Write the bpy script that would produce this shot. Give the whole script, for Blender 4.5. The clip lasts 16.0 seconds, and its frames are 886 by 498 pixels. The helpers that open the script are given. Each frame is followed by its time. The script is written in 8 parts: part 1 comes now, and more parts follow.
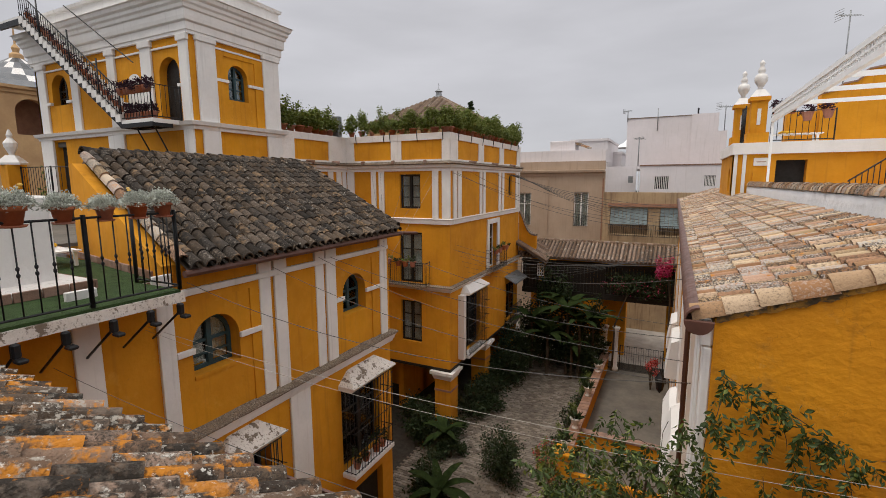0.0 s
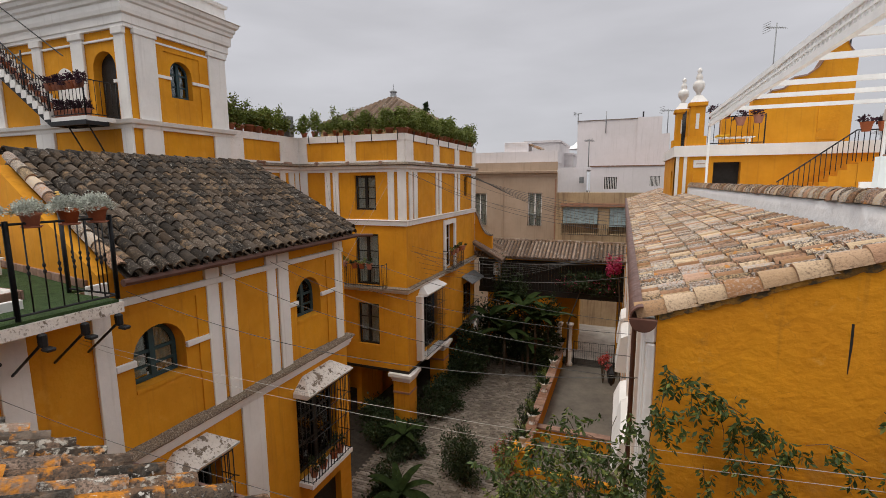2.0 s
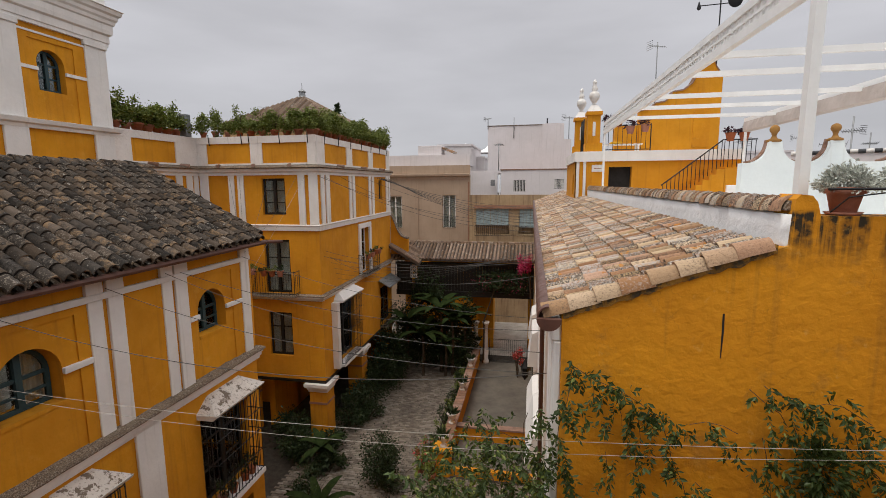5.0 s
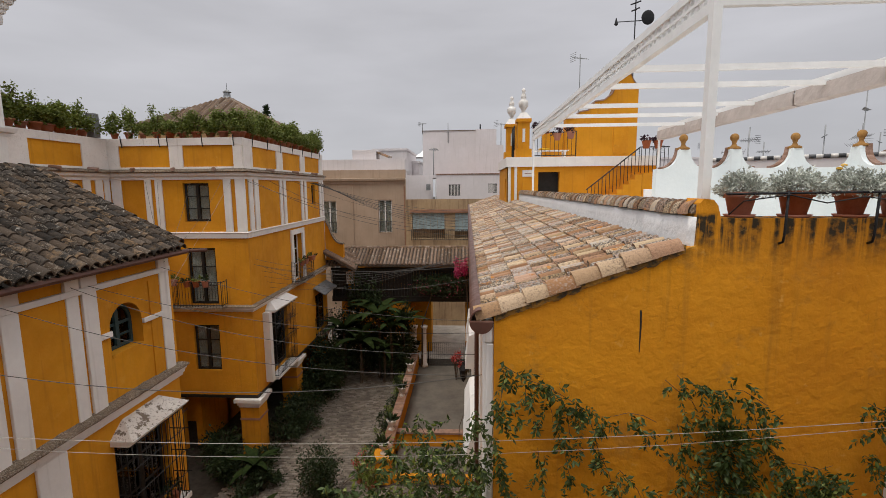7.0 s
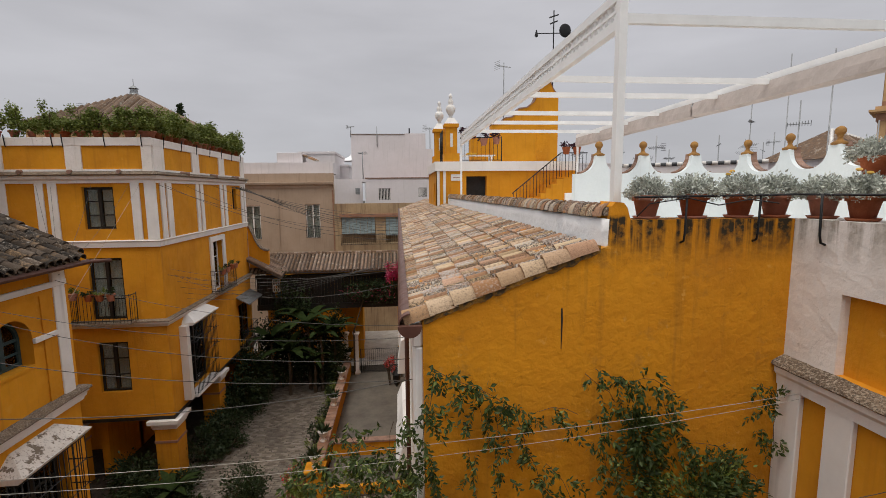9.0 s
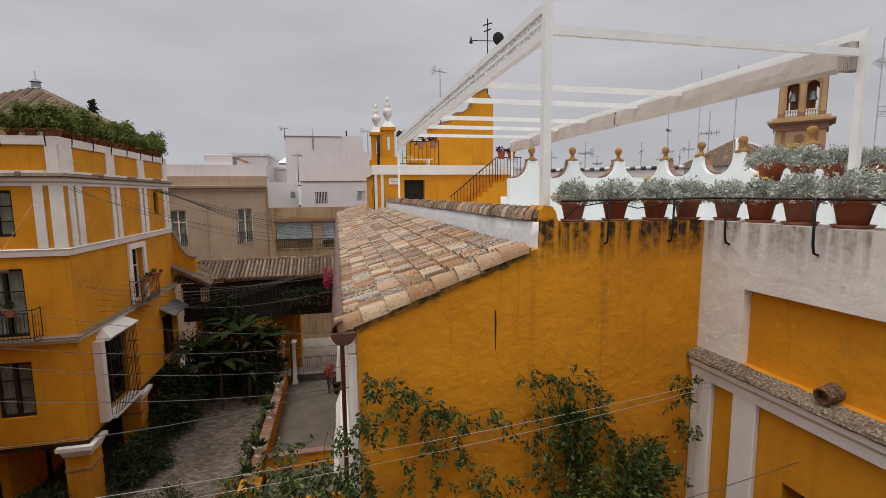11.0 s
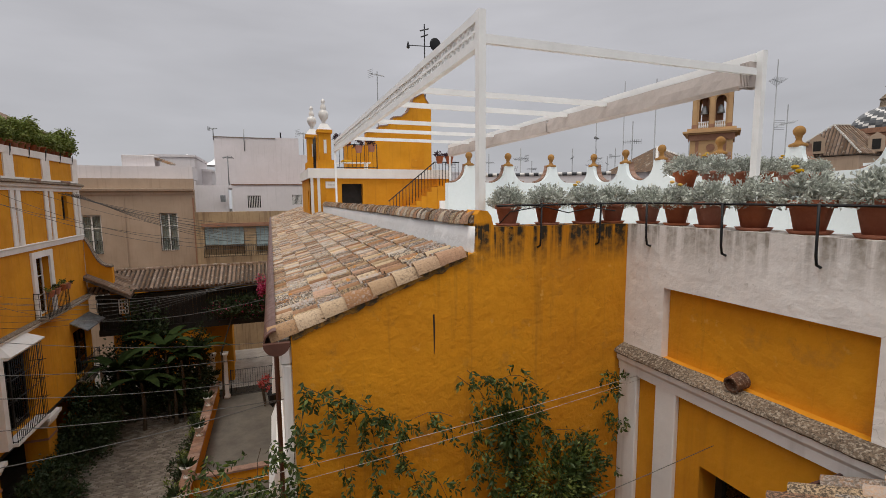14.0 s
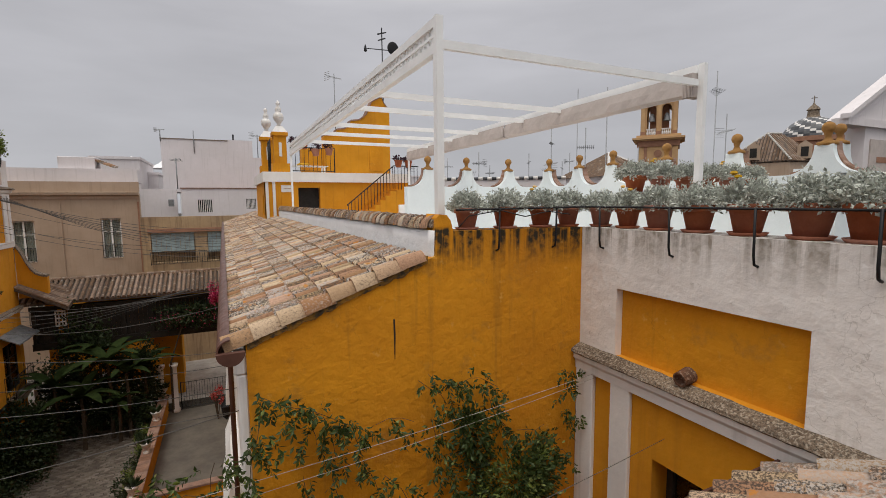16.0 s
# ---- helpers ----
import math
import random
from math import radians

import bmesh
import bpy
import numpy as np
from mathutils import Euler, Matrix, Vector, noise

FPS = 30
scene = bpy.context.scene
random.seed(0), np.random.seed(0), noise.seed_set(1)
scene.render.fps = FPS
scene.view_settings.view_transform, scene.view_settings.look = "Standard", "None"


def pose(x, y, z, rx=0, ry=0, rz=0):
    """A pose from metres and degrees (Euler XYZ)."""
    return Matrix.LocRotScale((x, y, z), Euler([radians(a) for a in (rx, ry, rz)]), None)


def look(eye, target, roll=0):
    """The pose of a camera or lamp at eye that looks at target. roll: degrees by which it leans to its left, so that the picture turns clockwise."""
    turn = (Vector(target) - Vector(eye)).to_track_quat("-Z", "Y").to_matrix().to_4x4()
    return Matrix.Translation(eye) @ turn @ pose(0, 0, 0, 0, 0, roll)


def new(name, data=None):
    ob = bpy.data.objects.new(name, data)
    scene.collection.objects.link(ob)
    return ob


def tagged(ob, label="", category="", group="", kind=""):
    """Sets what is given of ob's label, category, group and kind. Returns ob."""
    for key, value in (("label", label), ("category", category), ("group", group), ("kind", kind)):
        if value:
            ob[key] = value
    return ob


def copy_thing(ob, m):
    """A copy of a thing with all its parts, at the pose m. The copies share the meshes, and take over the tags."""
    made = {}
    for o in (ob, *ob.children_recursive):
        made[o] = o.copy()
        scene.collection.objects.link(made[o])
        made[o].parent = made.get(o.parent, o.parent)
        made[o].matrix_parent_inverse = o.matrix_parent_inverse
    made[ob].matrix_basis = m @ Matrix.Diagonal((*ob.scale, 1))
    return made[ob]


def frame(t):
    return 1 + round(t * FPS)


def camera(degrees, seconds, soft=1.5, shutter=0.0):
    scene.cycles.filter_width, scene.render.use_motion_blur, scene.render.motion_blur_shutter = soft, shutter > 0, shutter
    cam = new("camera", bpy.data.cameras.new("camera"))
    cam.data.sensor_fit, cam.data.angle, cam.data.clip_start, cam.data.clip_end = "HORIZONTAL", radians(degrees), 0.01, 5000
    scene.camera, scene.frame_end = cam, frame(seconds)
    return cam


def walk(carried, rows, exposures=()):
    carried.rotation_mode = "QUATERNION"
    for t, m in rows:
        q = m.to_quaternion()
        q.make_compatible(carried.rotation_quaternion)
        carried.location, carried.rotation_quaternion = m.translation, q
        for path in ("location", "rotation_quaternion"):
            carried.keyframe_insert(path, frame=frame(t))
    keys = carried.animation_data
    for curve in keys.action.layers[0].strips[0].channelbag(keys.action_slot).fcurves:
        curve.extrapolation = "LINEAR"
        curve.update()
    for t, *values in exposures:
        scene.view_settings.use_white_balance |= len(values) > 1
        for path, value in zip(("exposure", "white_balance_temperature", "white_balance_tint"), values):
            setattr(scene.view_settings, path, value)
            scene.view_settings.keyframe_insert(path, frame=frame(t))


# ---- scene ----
cam = camera(87.6, 16.0, soft=0.6)
PATH = [
    (0, pose(-0.000, -0.000, 11.800, 81.69, 0.28, 26.51)),
    (0.5, pose(0.012, 0.012, 11.809, 81.70, 0.31, 25.53)),
    (1, pose(0.021, 0.016, 11.816, 81.69, 0.31, 24.26)),
    (1.5, pose(0.029, 0.023, 11.823, 81.69, 0.34, 22.79)),
    (2, pose(0.032, 0.031, 11.831, 81.71, 0.37, 21.20)),
    (2.5, pose(0.040, 0.044, 11.840, 81.74, 0.36, 19.53)),
    (3, pose(0.052, 0.054, 11.847, 81.78, 0.36, 17.83)),
    (3.5, pose(0.056, 0.060, 11.856, 81.79, 0.36, 16.14)),
    (4, pose(0.057, 0.068, 11.862, 81.81, 0.39, 14.41)),
    (6.5, pose(0.094, 0.080, 11.872, 82.26, 0.47, 5.03)),
    (7, pose(0.108, 0.085, 11.877, 82.40, 0.51, 2.98)),
    (7.5, pose(0.115, 0.088, 11.876, 82.51, 0.53, 0.83)),
    (8, pose(0.121, 0.088, 11.872, 82.62, 0.51, -1.35)),
    (8.5, pose(0.134, 0.092, 11.873, 82.72, 0.55, -3.49)),
    (9, pose(0.152, 0.093, 11.878, 82.80, 0.57, -5.54)),
    (9.5, pose(0.172, 0.096, 11.878, 82.90, 0.55, -7.56)),
    (10, pose(0.189, 0.100, 11.879, 82.99, 0.56, -9.47)),
    (12.5, pose(0.238, 0.100, 11.888, 83.40, 0.49, -17.22)),
    (13, pose(0.242, 0.101, 11.890, 83.47, 0.46, -18.37)),
    (13.5, pose(0.241, 0.100, 11.894, 83.51, 0.49, -19.45)),
    (14, pose(0.240, 0.095, 11.891, 83.57, 0.46, -20.38)),
    (14.5, pose(0.241, 0.096, 11.891, 83.68, 0.46, -21.35)),
    (15, pose(0.242, 0.094, 11.892, 83.74, 0.48, -22.44)),
    (15.5, pose(0.244, 0.095, 11.892, 83.82, 0.48, -23.77)),
    (16, pose(0.239, 0.092, 11.895, 84.00, 0.52, -25.40)),
]
walk(cam, PATH, ((0, 0.08), (4, 0.03), (8, -0.06), (13, -0.16), (16, -0.16)))

# ---- sky and light: a bright overcast afternoon ----
world = bpy.data.worlds.new("overcast_sky")
scene.world = world
world.use_nodes = True
wn, wl = world.node_tree.nodes, world.node_tree.links
wn.clear()
w_out = wn.new("ShaderNodeOutputWorld")
w_bg = wn.new("ShaderNodeBackground")
w_sky = wn.new("ShaderNodeTexSky")
w_sky.sky_type, w_sky.sun_disc = "NISHITA", False
w_sky.sun_elevation, w_sky.sun_rotation = radians(68), radians(219)
w_co = wn.new("ShaderNodeTexCoord")
w_sep = wn.new("ShaderNodeSeparateXYZ")
w_ramp = wn.new("ShaderNodeValToRGB")
w_ramp.color_ramp.elements[0].position, w_ramp.color_ramp.elements[0].color = 0.0, (0.52, 0.52, 0.55, 1)
w_ramp.color_ramp.elements[1].position, w_ramp.color_ramp.elements[1].color = 1.0, (1.42, 1.42, 1.43, 1)
w_mid = w_ramp.color_ramp.elements.new(0.36)
w_mid.color = (0.61, 0.605, 0.64, 1)
w_up = w_ramp.color_ramp.elements.new(0.52)
w_up.color = (1.22, 1.21, 1.22, 1)
w_map = wn.new("ShaderNodeMapping")
w_map.inputs["Scale"].default_value = (1.2, 1.2, 5.0)
w_noise = wn.new("ShaderNodeTexNoise")
w_noise.inputs["Scale"].default_value, w_noise.inputs["Detail"].default_value = 2.2, 6.0
w_cl = wn.new("ShaderNodeMapRange")
w_cl.inputs["From Min"].default_value, w_cl.inputs["From Max"].default_value = 0.3, 0.7
w_cl.inputs["To Min"].default_value, w_cl.inputs["To Max"].default_value = 0.90, 1.08
w_mul = wn.new("ShaderNodeVectorMath")
w_mul.operation = "SCALE"
w_scale = wn.new("ShaderNodeVectorMath")
w_scale.operation = "SCALE"
w_scale.inputs["Scale"].default_value = 0.06
w_add = wn.new("ShaderNodeMixRGB")
w_add.inputs[0].default_value = 0.06
wl.new(w_co.outputs["Generated"], w_sep.inputs[0])
wl.new(w_sep.outputs["Z"], w_ramp.inputs[0])
wl.new(w_co.outputs["Generated"], w_map.inputs["Vector"])
wl.new(w_map.outputs[0], w_noise.inputs["Vector"])
wl.new(w_noise.outputs[0], w_cl.inputs["Value"])
wl.new(w_ramp.outputs[0], w_mul.inputs[0])
wl.new(w_cl.outputs[0], w_mul.inputs["Scale"])
wl.new(w_sky.outputs[0], w_scale.inputs[0])
wl.new(w_mul.outputs[0], w_add.inputs[1])
wl.new(w_scale.outputs[0], w_add.inputs[2])
wl.new(w_add.outputs[0], w_bg.inputs[0])
w_bg.inputs[1].default_value = 1.0
wl.new(w_bg.outputs[0], w_out.inputs[0])

sun = new("sun", bpy.data.lights.new("sun", "SUN"))
sun.data.energy, sun.data.angle, sun.data.color = 1.5, radians(22), (1.0, 0.93, 0.82)
sun.matrix_world = look((0, 0, 60), (9, 11, 24))
scene.view_settings.exposure = 0.0


# ---- materials ----
def mat(name, col, rough=0.8, var=0.25, scale=1.2, col2=None, bump=0.3, bscale=30.0, metal=0.0, world_space=True, rnd=0.0, spots=None, streak=None, spec=0.3, transl=0.0, runoff=None, alt=None, gate=(0.25, 0.6), crack=None):
    """Principled surface with two scales of variation, bump, random tone per piece, optional spots and vertical streaks."""
    m = bpy.data.materials.new(name)
    m.use_nodes = True
    n, l = m.node_tree.nodes, m.node_tree.links
    b = n["Principled BSDF"]
    b.inputs["Metallic"].default_value = metal
    b.inputs["Specular IOR Level"].default_value = spec
    if world_space:
        vec = n.new("ShaderNodeNewGeometry").outputs["Position"]
    else:
        tc = n.new("ShaderNodeTexCoord").outputs["Object"]
        oi = n.new("ShaderNodeObjectInfo")
        off = n.new("ShaderNodeVectorMath")
        off.operation = "MULTIPLY_ADD"
        l.new(oi.outputs["Random"], off.inputs[0])
        off.inputs[1].default_value = (37.0, 19.0, 53.0)
        l.new(tc, off.inputs[2])
        vec = off.outputs[0]

    def noise_tex(s, detail=5.0, stretch=None, rough_n=0.55):
        t = n.new("ShaderNodeTexNoise")
        t.inputs["Scale"].default_value, t.inputs["Detail"].default_value = s, detail
        t.inputs["Roughness"].default_value = rough_n
        v = vec
        if stretch:
            mp = n.new("ShaderNodeMapping")
            mp.inputs["Scale"].default_value = stretch
            l.new(v, mp.inputs["Vector"])
            v = mp.outputs[0]
        l.new(v, t.inputs["Vector"])
        return t.outputs[0]

    def rng(v, a, c, lo, hi):
        r = n.new("ShaderNodeMapRange")
        for k, x in (("From Min", a), ("From Max", c), ("To Min", lo), ("To Max", hi)):
            r.inputs[k].default_value = x
        l.new(v, r.inputs["Value"])
        return r.outputs[0]

    def mix(fac, a, c, kind="MIX"):
        x = n.new("ShaderNodeMixRGB")
        x.blend_type = kind
        for k, v in ((0, fac), (1, a), (2, c)):
            if hasattr(v, "links"):
                l.new(v, x.inputs[k])
            elif k == 0:
                x.inputs[0].default_value = v
            else:
                x.inputs[k].default_value = (*v, 1)
        return x.outputs[0]

    dark = col2 or tuple(c * (1 - 1.6 * var) for c in col)
    c = mix(rng(noise_tex(scale), 0.35, 0.68, 0, 1), col, dark)
    c = mix(rng(noise_tex(scale * 11, 6.0), 0.3, 0.75, 0, 0.75 * var), c, tuple(x * 0.45 for x in col))
    if rnd:
        oi2 = n.new("ShaderNodeObjectInfo").outputs["Random"]
        isl = n.new("ShaderNodeNewGeometry").outputs["Random Per Island"]
        ad = n.new("ShaderNodeMath")
        ad.operation = "ADD"
        l.new(oi2, ad.inputs[0])
        l.new(isl, ad.inputs[1])
        fr = n.new("ShaderNodeMath")
        fr.operation = "FRACT"
        l.new(ad.outputs[0], fr.inputs[0])
        k = rng(fr.outputs[0], 0, 1, 1 - rnd, 1 + rnd)

        def chance(factor):
            mu = n.new("ShaderNodeMath")
            mu.operation = "MULTIPLY"
            mu.inputs[1].default_value = factor
            l.new(fr.outputs[0], mu.inputs[0])
            f2 = n.new("ShaderNodeMath")
            f2.operation = "FRACT"
            l.new(mu.outputs[0], f2.inputs[0])
            return f2.outputs[0]

        if alt:
            c = mix(rng(chance(7.31), 0.35, 0.75, 0, 0.9), c, alt)
        hs = n.new("ShaderNodeHueSaturation")
        l.new(k, hs.inputs["Value"])
        l.new(rng(fr.outputs[0], 0, 1, 1.1, 0.8), hs.inputs["Saturation"])
        l.new(c, hs.inputs["Color"])
        c = hs.outputs[0]
    if streak:
        sc, amount, a0, a1 = streak
        s1 = rng(noise_tex(1.0, 4.0, (7.0, 7.0, 0.35)), a0, a1, 0, amount)
        c = mix(s1, c, sc)
    if runoff:
        sc, ztop, depth, amount = runoff
        sp = n.new("ShaderNodeSeparateXYZ")
        l.new(vec, sp.inputs[0])
        fall = rng(sp.outputs["Z"], ztop - depth, ztop, 0, 1)
        st = noise_tex(1.0, 4.0, (12.0, 12.0, 0.6))
        m1 = n.new("ShaderNodeMath")
        m1.operation = "MULTIPLY"
        below = n.new("ShaderNodeMath")
        below.operation = "MULTIPLY"
        l.new(fall, below.inputs[0])
        l.new(rng(sp.outputs["Z"], ztop, ztop + 0.04, 1, 0), below.inputs[1])
        l.new(below.outputs[0], m1.inputs[0])
        l.new(rng(st, 0.44, 0.56, 0, 1), m1.inputs[1])
        m2 = n.new("ShaderNodeMath")
        m2.operation = "MULTIPLY"
        l.new(m1.outputs[0], m2.inputs[0])
        l.new(rng(noise_tex(14.0, 5.0), 0.35, 0.6, 0.45 * amount, amount * 1.25), m2.inputs[1])
        m2.use_clamp = True
        c = mix(m2.outputs[0], c, sc)
    for sc, ss, a0, a1, amount in spots or ():
        fac = rng(noise_tex(ss, 8.0, None, 0.65), a0, a1, 0, amount)
        if alt:
            mm = n.new("ShaderNodeMath")
            mm.operation = "MULTIPLY"
            l.new(fac, mm.inputs[0])
            l.new(rng(chance(3.7 + 5.13 * ss), gate[0], gate[1], 0.08, 1.0), mm.inputs[1])
            fac = mm.outputs[0]
        c = mix(fac, c, sc)
    line = None
    if crack:
        warp = n.new("ShaderNodeTexNoise")
        warp.inputs["Scale"].default_value, warp.inputs["Detail"].default_value = 5.0, 4.0
        l.new(vec, warp.inputs["Vector"])
        wv_add = n.new("ShaderNodeVectorMath")
        wv_add.operation = "MULTIPLY_ADD"
        wv_add.inputs[1].default_value = (0.35, 0.35, 0.35)
        l.new(warp.outputs["Color"], wv_add.inputs[0])
        l.new(vec, wv_add.inputs[2])
        vo = n.new("ShaderNodeTexVoronoi")
        vo.feature = "DISTANCE_TO_EDGE"
        vo.inputs["Scale"].default_value = crack[0]
        l.new(wv_add.outputs[0], vo.inputs["Vector"])
        lm = n.new("ShaderNodeMath")
        lm.operation = "MULTIPLY"
        l.new(rng(vo.outputs[0], 0.0, crack[1], 1, 0), lm.inputs[0])
        l.new(rng(noise_tex(1.7, 3.0), 0.46, 0.56, 0, crack[3]), lm.inputs[1])
        line = lm.outputs[0]
        c = mix(line, c, crack[2])
    l.new(c, b.inputs["Base Color"])
    l.new(rng(noise_tex(scale * 4), 0.3, 0.7, max(rough - 0.12, 0.02), min(rough + 0.1, 1)), b.inputs["Roughness"])
    if bump:
        bp = n.new("ShaderNodeBump")
        bp.inputs["Strength"].default_value, bp.inputs["Distance"].default_value = bump, 0.02
        l.new(noise_tex(bscale, 6.0), bp.inputs["Height"])
        if crack:
            b2 = n.new("ShaderNodeBump")
            b2.inputs["Strength"].default_value, b2.inputs["Distance"].default_value = 0.22, 0.05
            l.new(noise_tex(4.5, 5.0), b2.inputs["Height"])
            l.new(b2.outputs[0], bp.inputs["Normal"])
        l.new(bp.outputs[0], b.inputs["Normal"])
    if transl:
        b.inputs["Transmission Weight"].default_value = 0.0
        tr = n.new("ShaderNodeBsdfTranslucent")
        l.new(c, tr.inputs[0])
        ms = n.new("ShaderNodeMixShader")
        ms.inputs[0].default_value = transl
        l.new(b.outputs[0], ms.inputs[1])
        l.new(tr.outputs[0], ms.inputs[2])
        l.new(ms.outputs[0], n["Material Output"].inputs[0])
    return m


YELLOW = mat("ochre_plaster", (0.66, 0.285, 0.012), 0.9, 0.18, 0.7, (0.53, 0.215, 0.011), 0.4, 14.0, streak=((0.30, 0.12, 0.015), 0.4, 0.54, 0.76), spots=[((0.68, 0.35, 0.05), 3.0, 0.60, 0.72, 0.4), ((0.25, 0.11, 0.02), 7.0, 0.64, 0.74, 0.35)])
YELLOW_WORN = mat("weathered_ochre_plaster", (0.68, 0.285, 0.010), 0.92, 0.22, 0.8, (0.53, 0.205, 0.010), 0.75, 13.0, streak=((0.16, 0.08, 0.02), 0.45, 0.58, 0.78), spots=[((0.72, 0.42, 0.10), 5.0, 0.62, 0.70, 0.5), ((0.36, 0.17, 0.03), 2.2, 0.58, 0.68, 0.5)], runoff=((0.035, 0.026, 0.014), 11.60, 0.45, 1.25), crack=(1.6, 0.005, (0.26, 0.11, 0.01), 0.4))
WHITE = mat("white_limewash", (0.78, 0.755, 0.73), 0.9, 0.12, 0.9, (0.68, 0.655, 0.63), 0.35, 12.0, streak=((0.30, 0.27, 0.23), 0.35, 0.58, 0.8))
WHITE_WORN = mat("cracked_limewash", (0.80, 0.755, 0.72), 0.92, 0.14, 1.0, (0.70, 0.65, 0.61), 0.9, 7.0, streak=((0.24, 0.19, 0.12), 0.5, 0.62, 0.78), spots=[((0.34, 0.30, 0.26), 9.0, 0.64, 0.70, 0.5)], runoff=((0.13, 0.09, 0.04), 11.60, 0.42, 0.65), crack=(2.3, 0.008, (0.36, 0.32, 0.28), 0.5))
WHITE_PEEL = mat("peeling_white_paint", (0.74, 0.68, 0.62), 0.9, 0.15, 1.0, (0.6, 0.53, 0.47), 0.8, 12.0, spots=[((0.13, 0.09, 0.06), 5.0, 0.55, 0.58, 0.9), ((0.20, 0.15, 0.11), 22.0, 0.56, 0.62, 0.7)])
WHITE_STUCCO = mat("rough_white_render", (0.88, 0.87, 0.87), 0.95, 0.08, 1.5, (0.82, 0.81, 0.81), 1.0, 10.0)
LEDGE = mat("lichen_stone_ledge", (0.22, 0.16, 0.11), 0.95, 0.3, 3.0, (0.12, 0.085, 0.06), 1.0, 22.0, spots=[((0.46, 0.40, 0.32), 42.0, 0.48, 0.60, 0.6), ((0.045, 0.035, 0.026), 60.0, 0.50, 0.60, 0.8)])
RUSTCLAY = mat("weathered_clay_spout", (0.17, 0.08, 0.045), 0.95, 0.3, 9.0, (0.08, 0.045, 0.03), 0.8, 40.0, spots=[((0.35, 0.26, 0.19), 40.0, 0.54, 0.62, 0.6)])
PALEBLUE = mat("pale_blue_white_wall", (0.76, 0.82, 0.83), 0.9, 0.08, 0.8, (0.70, 0.77, 0.79), 0.3, 12.0, streak=((0.45, 0.45, 0.42), 0.25, 0.6, 0.8))
TILE_OLD = mat("lichen_roof_tile", (0.050, 0.039, 0.031), 0.95, 0.3, 6.0, (0.022, 0.019, 0.017), 0.9, 40.0, world_space=False, rnd=0.4, spec=0.15, alt=(0.085, 0.060, 0.042), gate=(0.45, 0.85), spots=[((0.26, 0.22, 0.18), 26.0, 0.54, 0.59, 0.6), ((0.25, 0.16, 0.09), 4.0, 0.50, 0.62, 0.8), ((0.018, 0.016, 0.014), 18.0, 0.48, 0.56, 0.85), ((0.46, 0.43, 0.39), 11.0, 0.61, 0.65, 0.7)])
TILE_NEAR = mat("lichen_crusted_roof_tile", (0.13, 0.09, 0.062), 0.95, 0.3, 6.0, (0.055, 0.042, 0.033), 1.0, 45.0, world_space=False, rnd=0.4, spec=0.15, alt=(0.24, 0.15, 0.10), gate=(0.35, 0.55), spots=[((0.022, 0.019, 0.016), 7.0, 0.42, 0.52, 0.9), ((0.40, 0.37, 0.32), 17.0, 0.52, 0.59, 0.8), ((0.035, 0.03, 0.026), 60.0, 0.50, 0.58, 0.75), ((0.52, 0.20, 0.025), 5.0, 0.53, 0.60, 0.92), ((0.58, 0.55, 0.50), 24.0, 0.59, 0.64, 0.85)])
TILE_RED = mat("terracotta_roof_tile", (0.42, 0.225, 0.12), 0.95, 0.2, 4.0, (0.34, 0.18, 0.10), 0.6, 40.0, world_space=False, rnd=0.3, spec=0.15, alt=(0.50, 0.36, 0.21), gate=(0.50, 0.62), spots=[((0.44, 0.41, 0.38), 50.0, 0.40, 0.54, 0.85), ((0.05, 0.042, 0.036), 65.0, 0.44, 0.56, 0.9), ((0.12, 0.085, 0.06), 30.0, 0.48, 0.62, 0.7), ((0.48, 0.19, 0.03), 9.0, 0.61, 0.65, 0.8)])
TILE_VERGE = mat("clean_verge_tile", (0.43, 0.245, 0.14), 0.92, 0.15, 5.0, (0.36, 0.20, 0.115), 0.5, 40.0, world_space=False, rnd=0.22, spec=0.15, alt=(0.48, 0.345, 0.215), gate=(0.4, 0.8), spots=[((0.13, 0.09, 0.065), 60.0, 0.52, 0.62, 0.6), ((0.44, 0.38, 0.33), 45.0, 0.52, 0.62, 0.6)])
TILE_FAR = mat("brown_roof_tile", (0.23, 0.145, 0.09), 0.92, 0.3, 4.0, (0.13, 0.09, 0.07), 0.7, 20.0, rnd=0.4, spots=[((0.36, 0.32, 0.27), 3.0, 0.56, 0.64, 0.6)])
# dark stains, with the shadow line below the verge tiles in the colour too
VERGEPLASTER = mat("stained_shaded_verge_plaster", (0.34, 0.16, 0.02), 0.95, 0.3, 3.0, (0.09, 0.055, 0.02), 1.0, 16.0, spots=[((0.05, 0.04, 0.025), 12.0, 0.48, 0.58, 0.9)])
MORTAR = mat("old_mortar", (0.13, 0.10, 0.08), 0.95, 0.3, 6.0, None, 0.8, 30.0)
IRON = mat("black_wrought_iron", (0.018, 0.018, 0.02), 0.5, 0.3, 6.0, None, 0.1, 60.0, metal=0.2)
WOODGREEN = mat("dark_teal_painted_wood", (0.03, 0.065, 0.075), 0.5, 0.2, 6.0, None, 0.15, 60.0)
WOODDARK = mat("dark_stained_wood", (0.022, 0.018, 0.015), 0.55, 0.25, 7.0, None, 0.2, 50.0)
CURTAIN = mat("white_lace_curtain", (0.62, 0.60, 0.56), 0.95, 0.12, 5.0, None, 0.3, 20.0)
# near-black colour that stands in for the darkness inside openings
DARKROOM = mat("painted_dark_interior", (0.03, 0.027, 0.025), 0.95, 0.2, 3.0, None, 0.0)
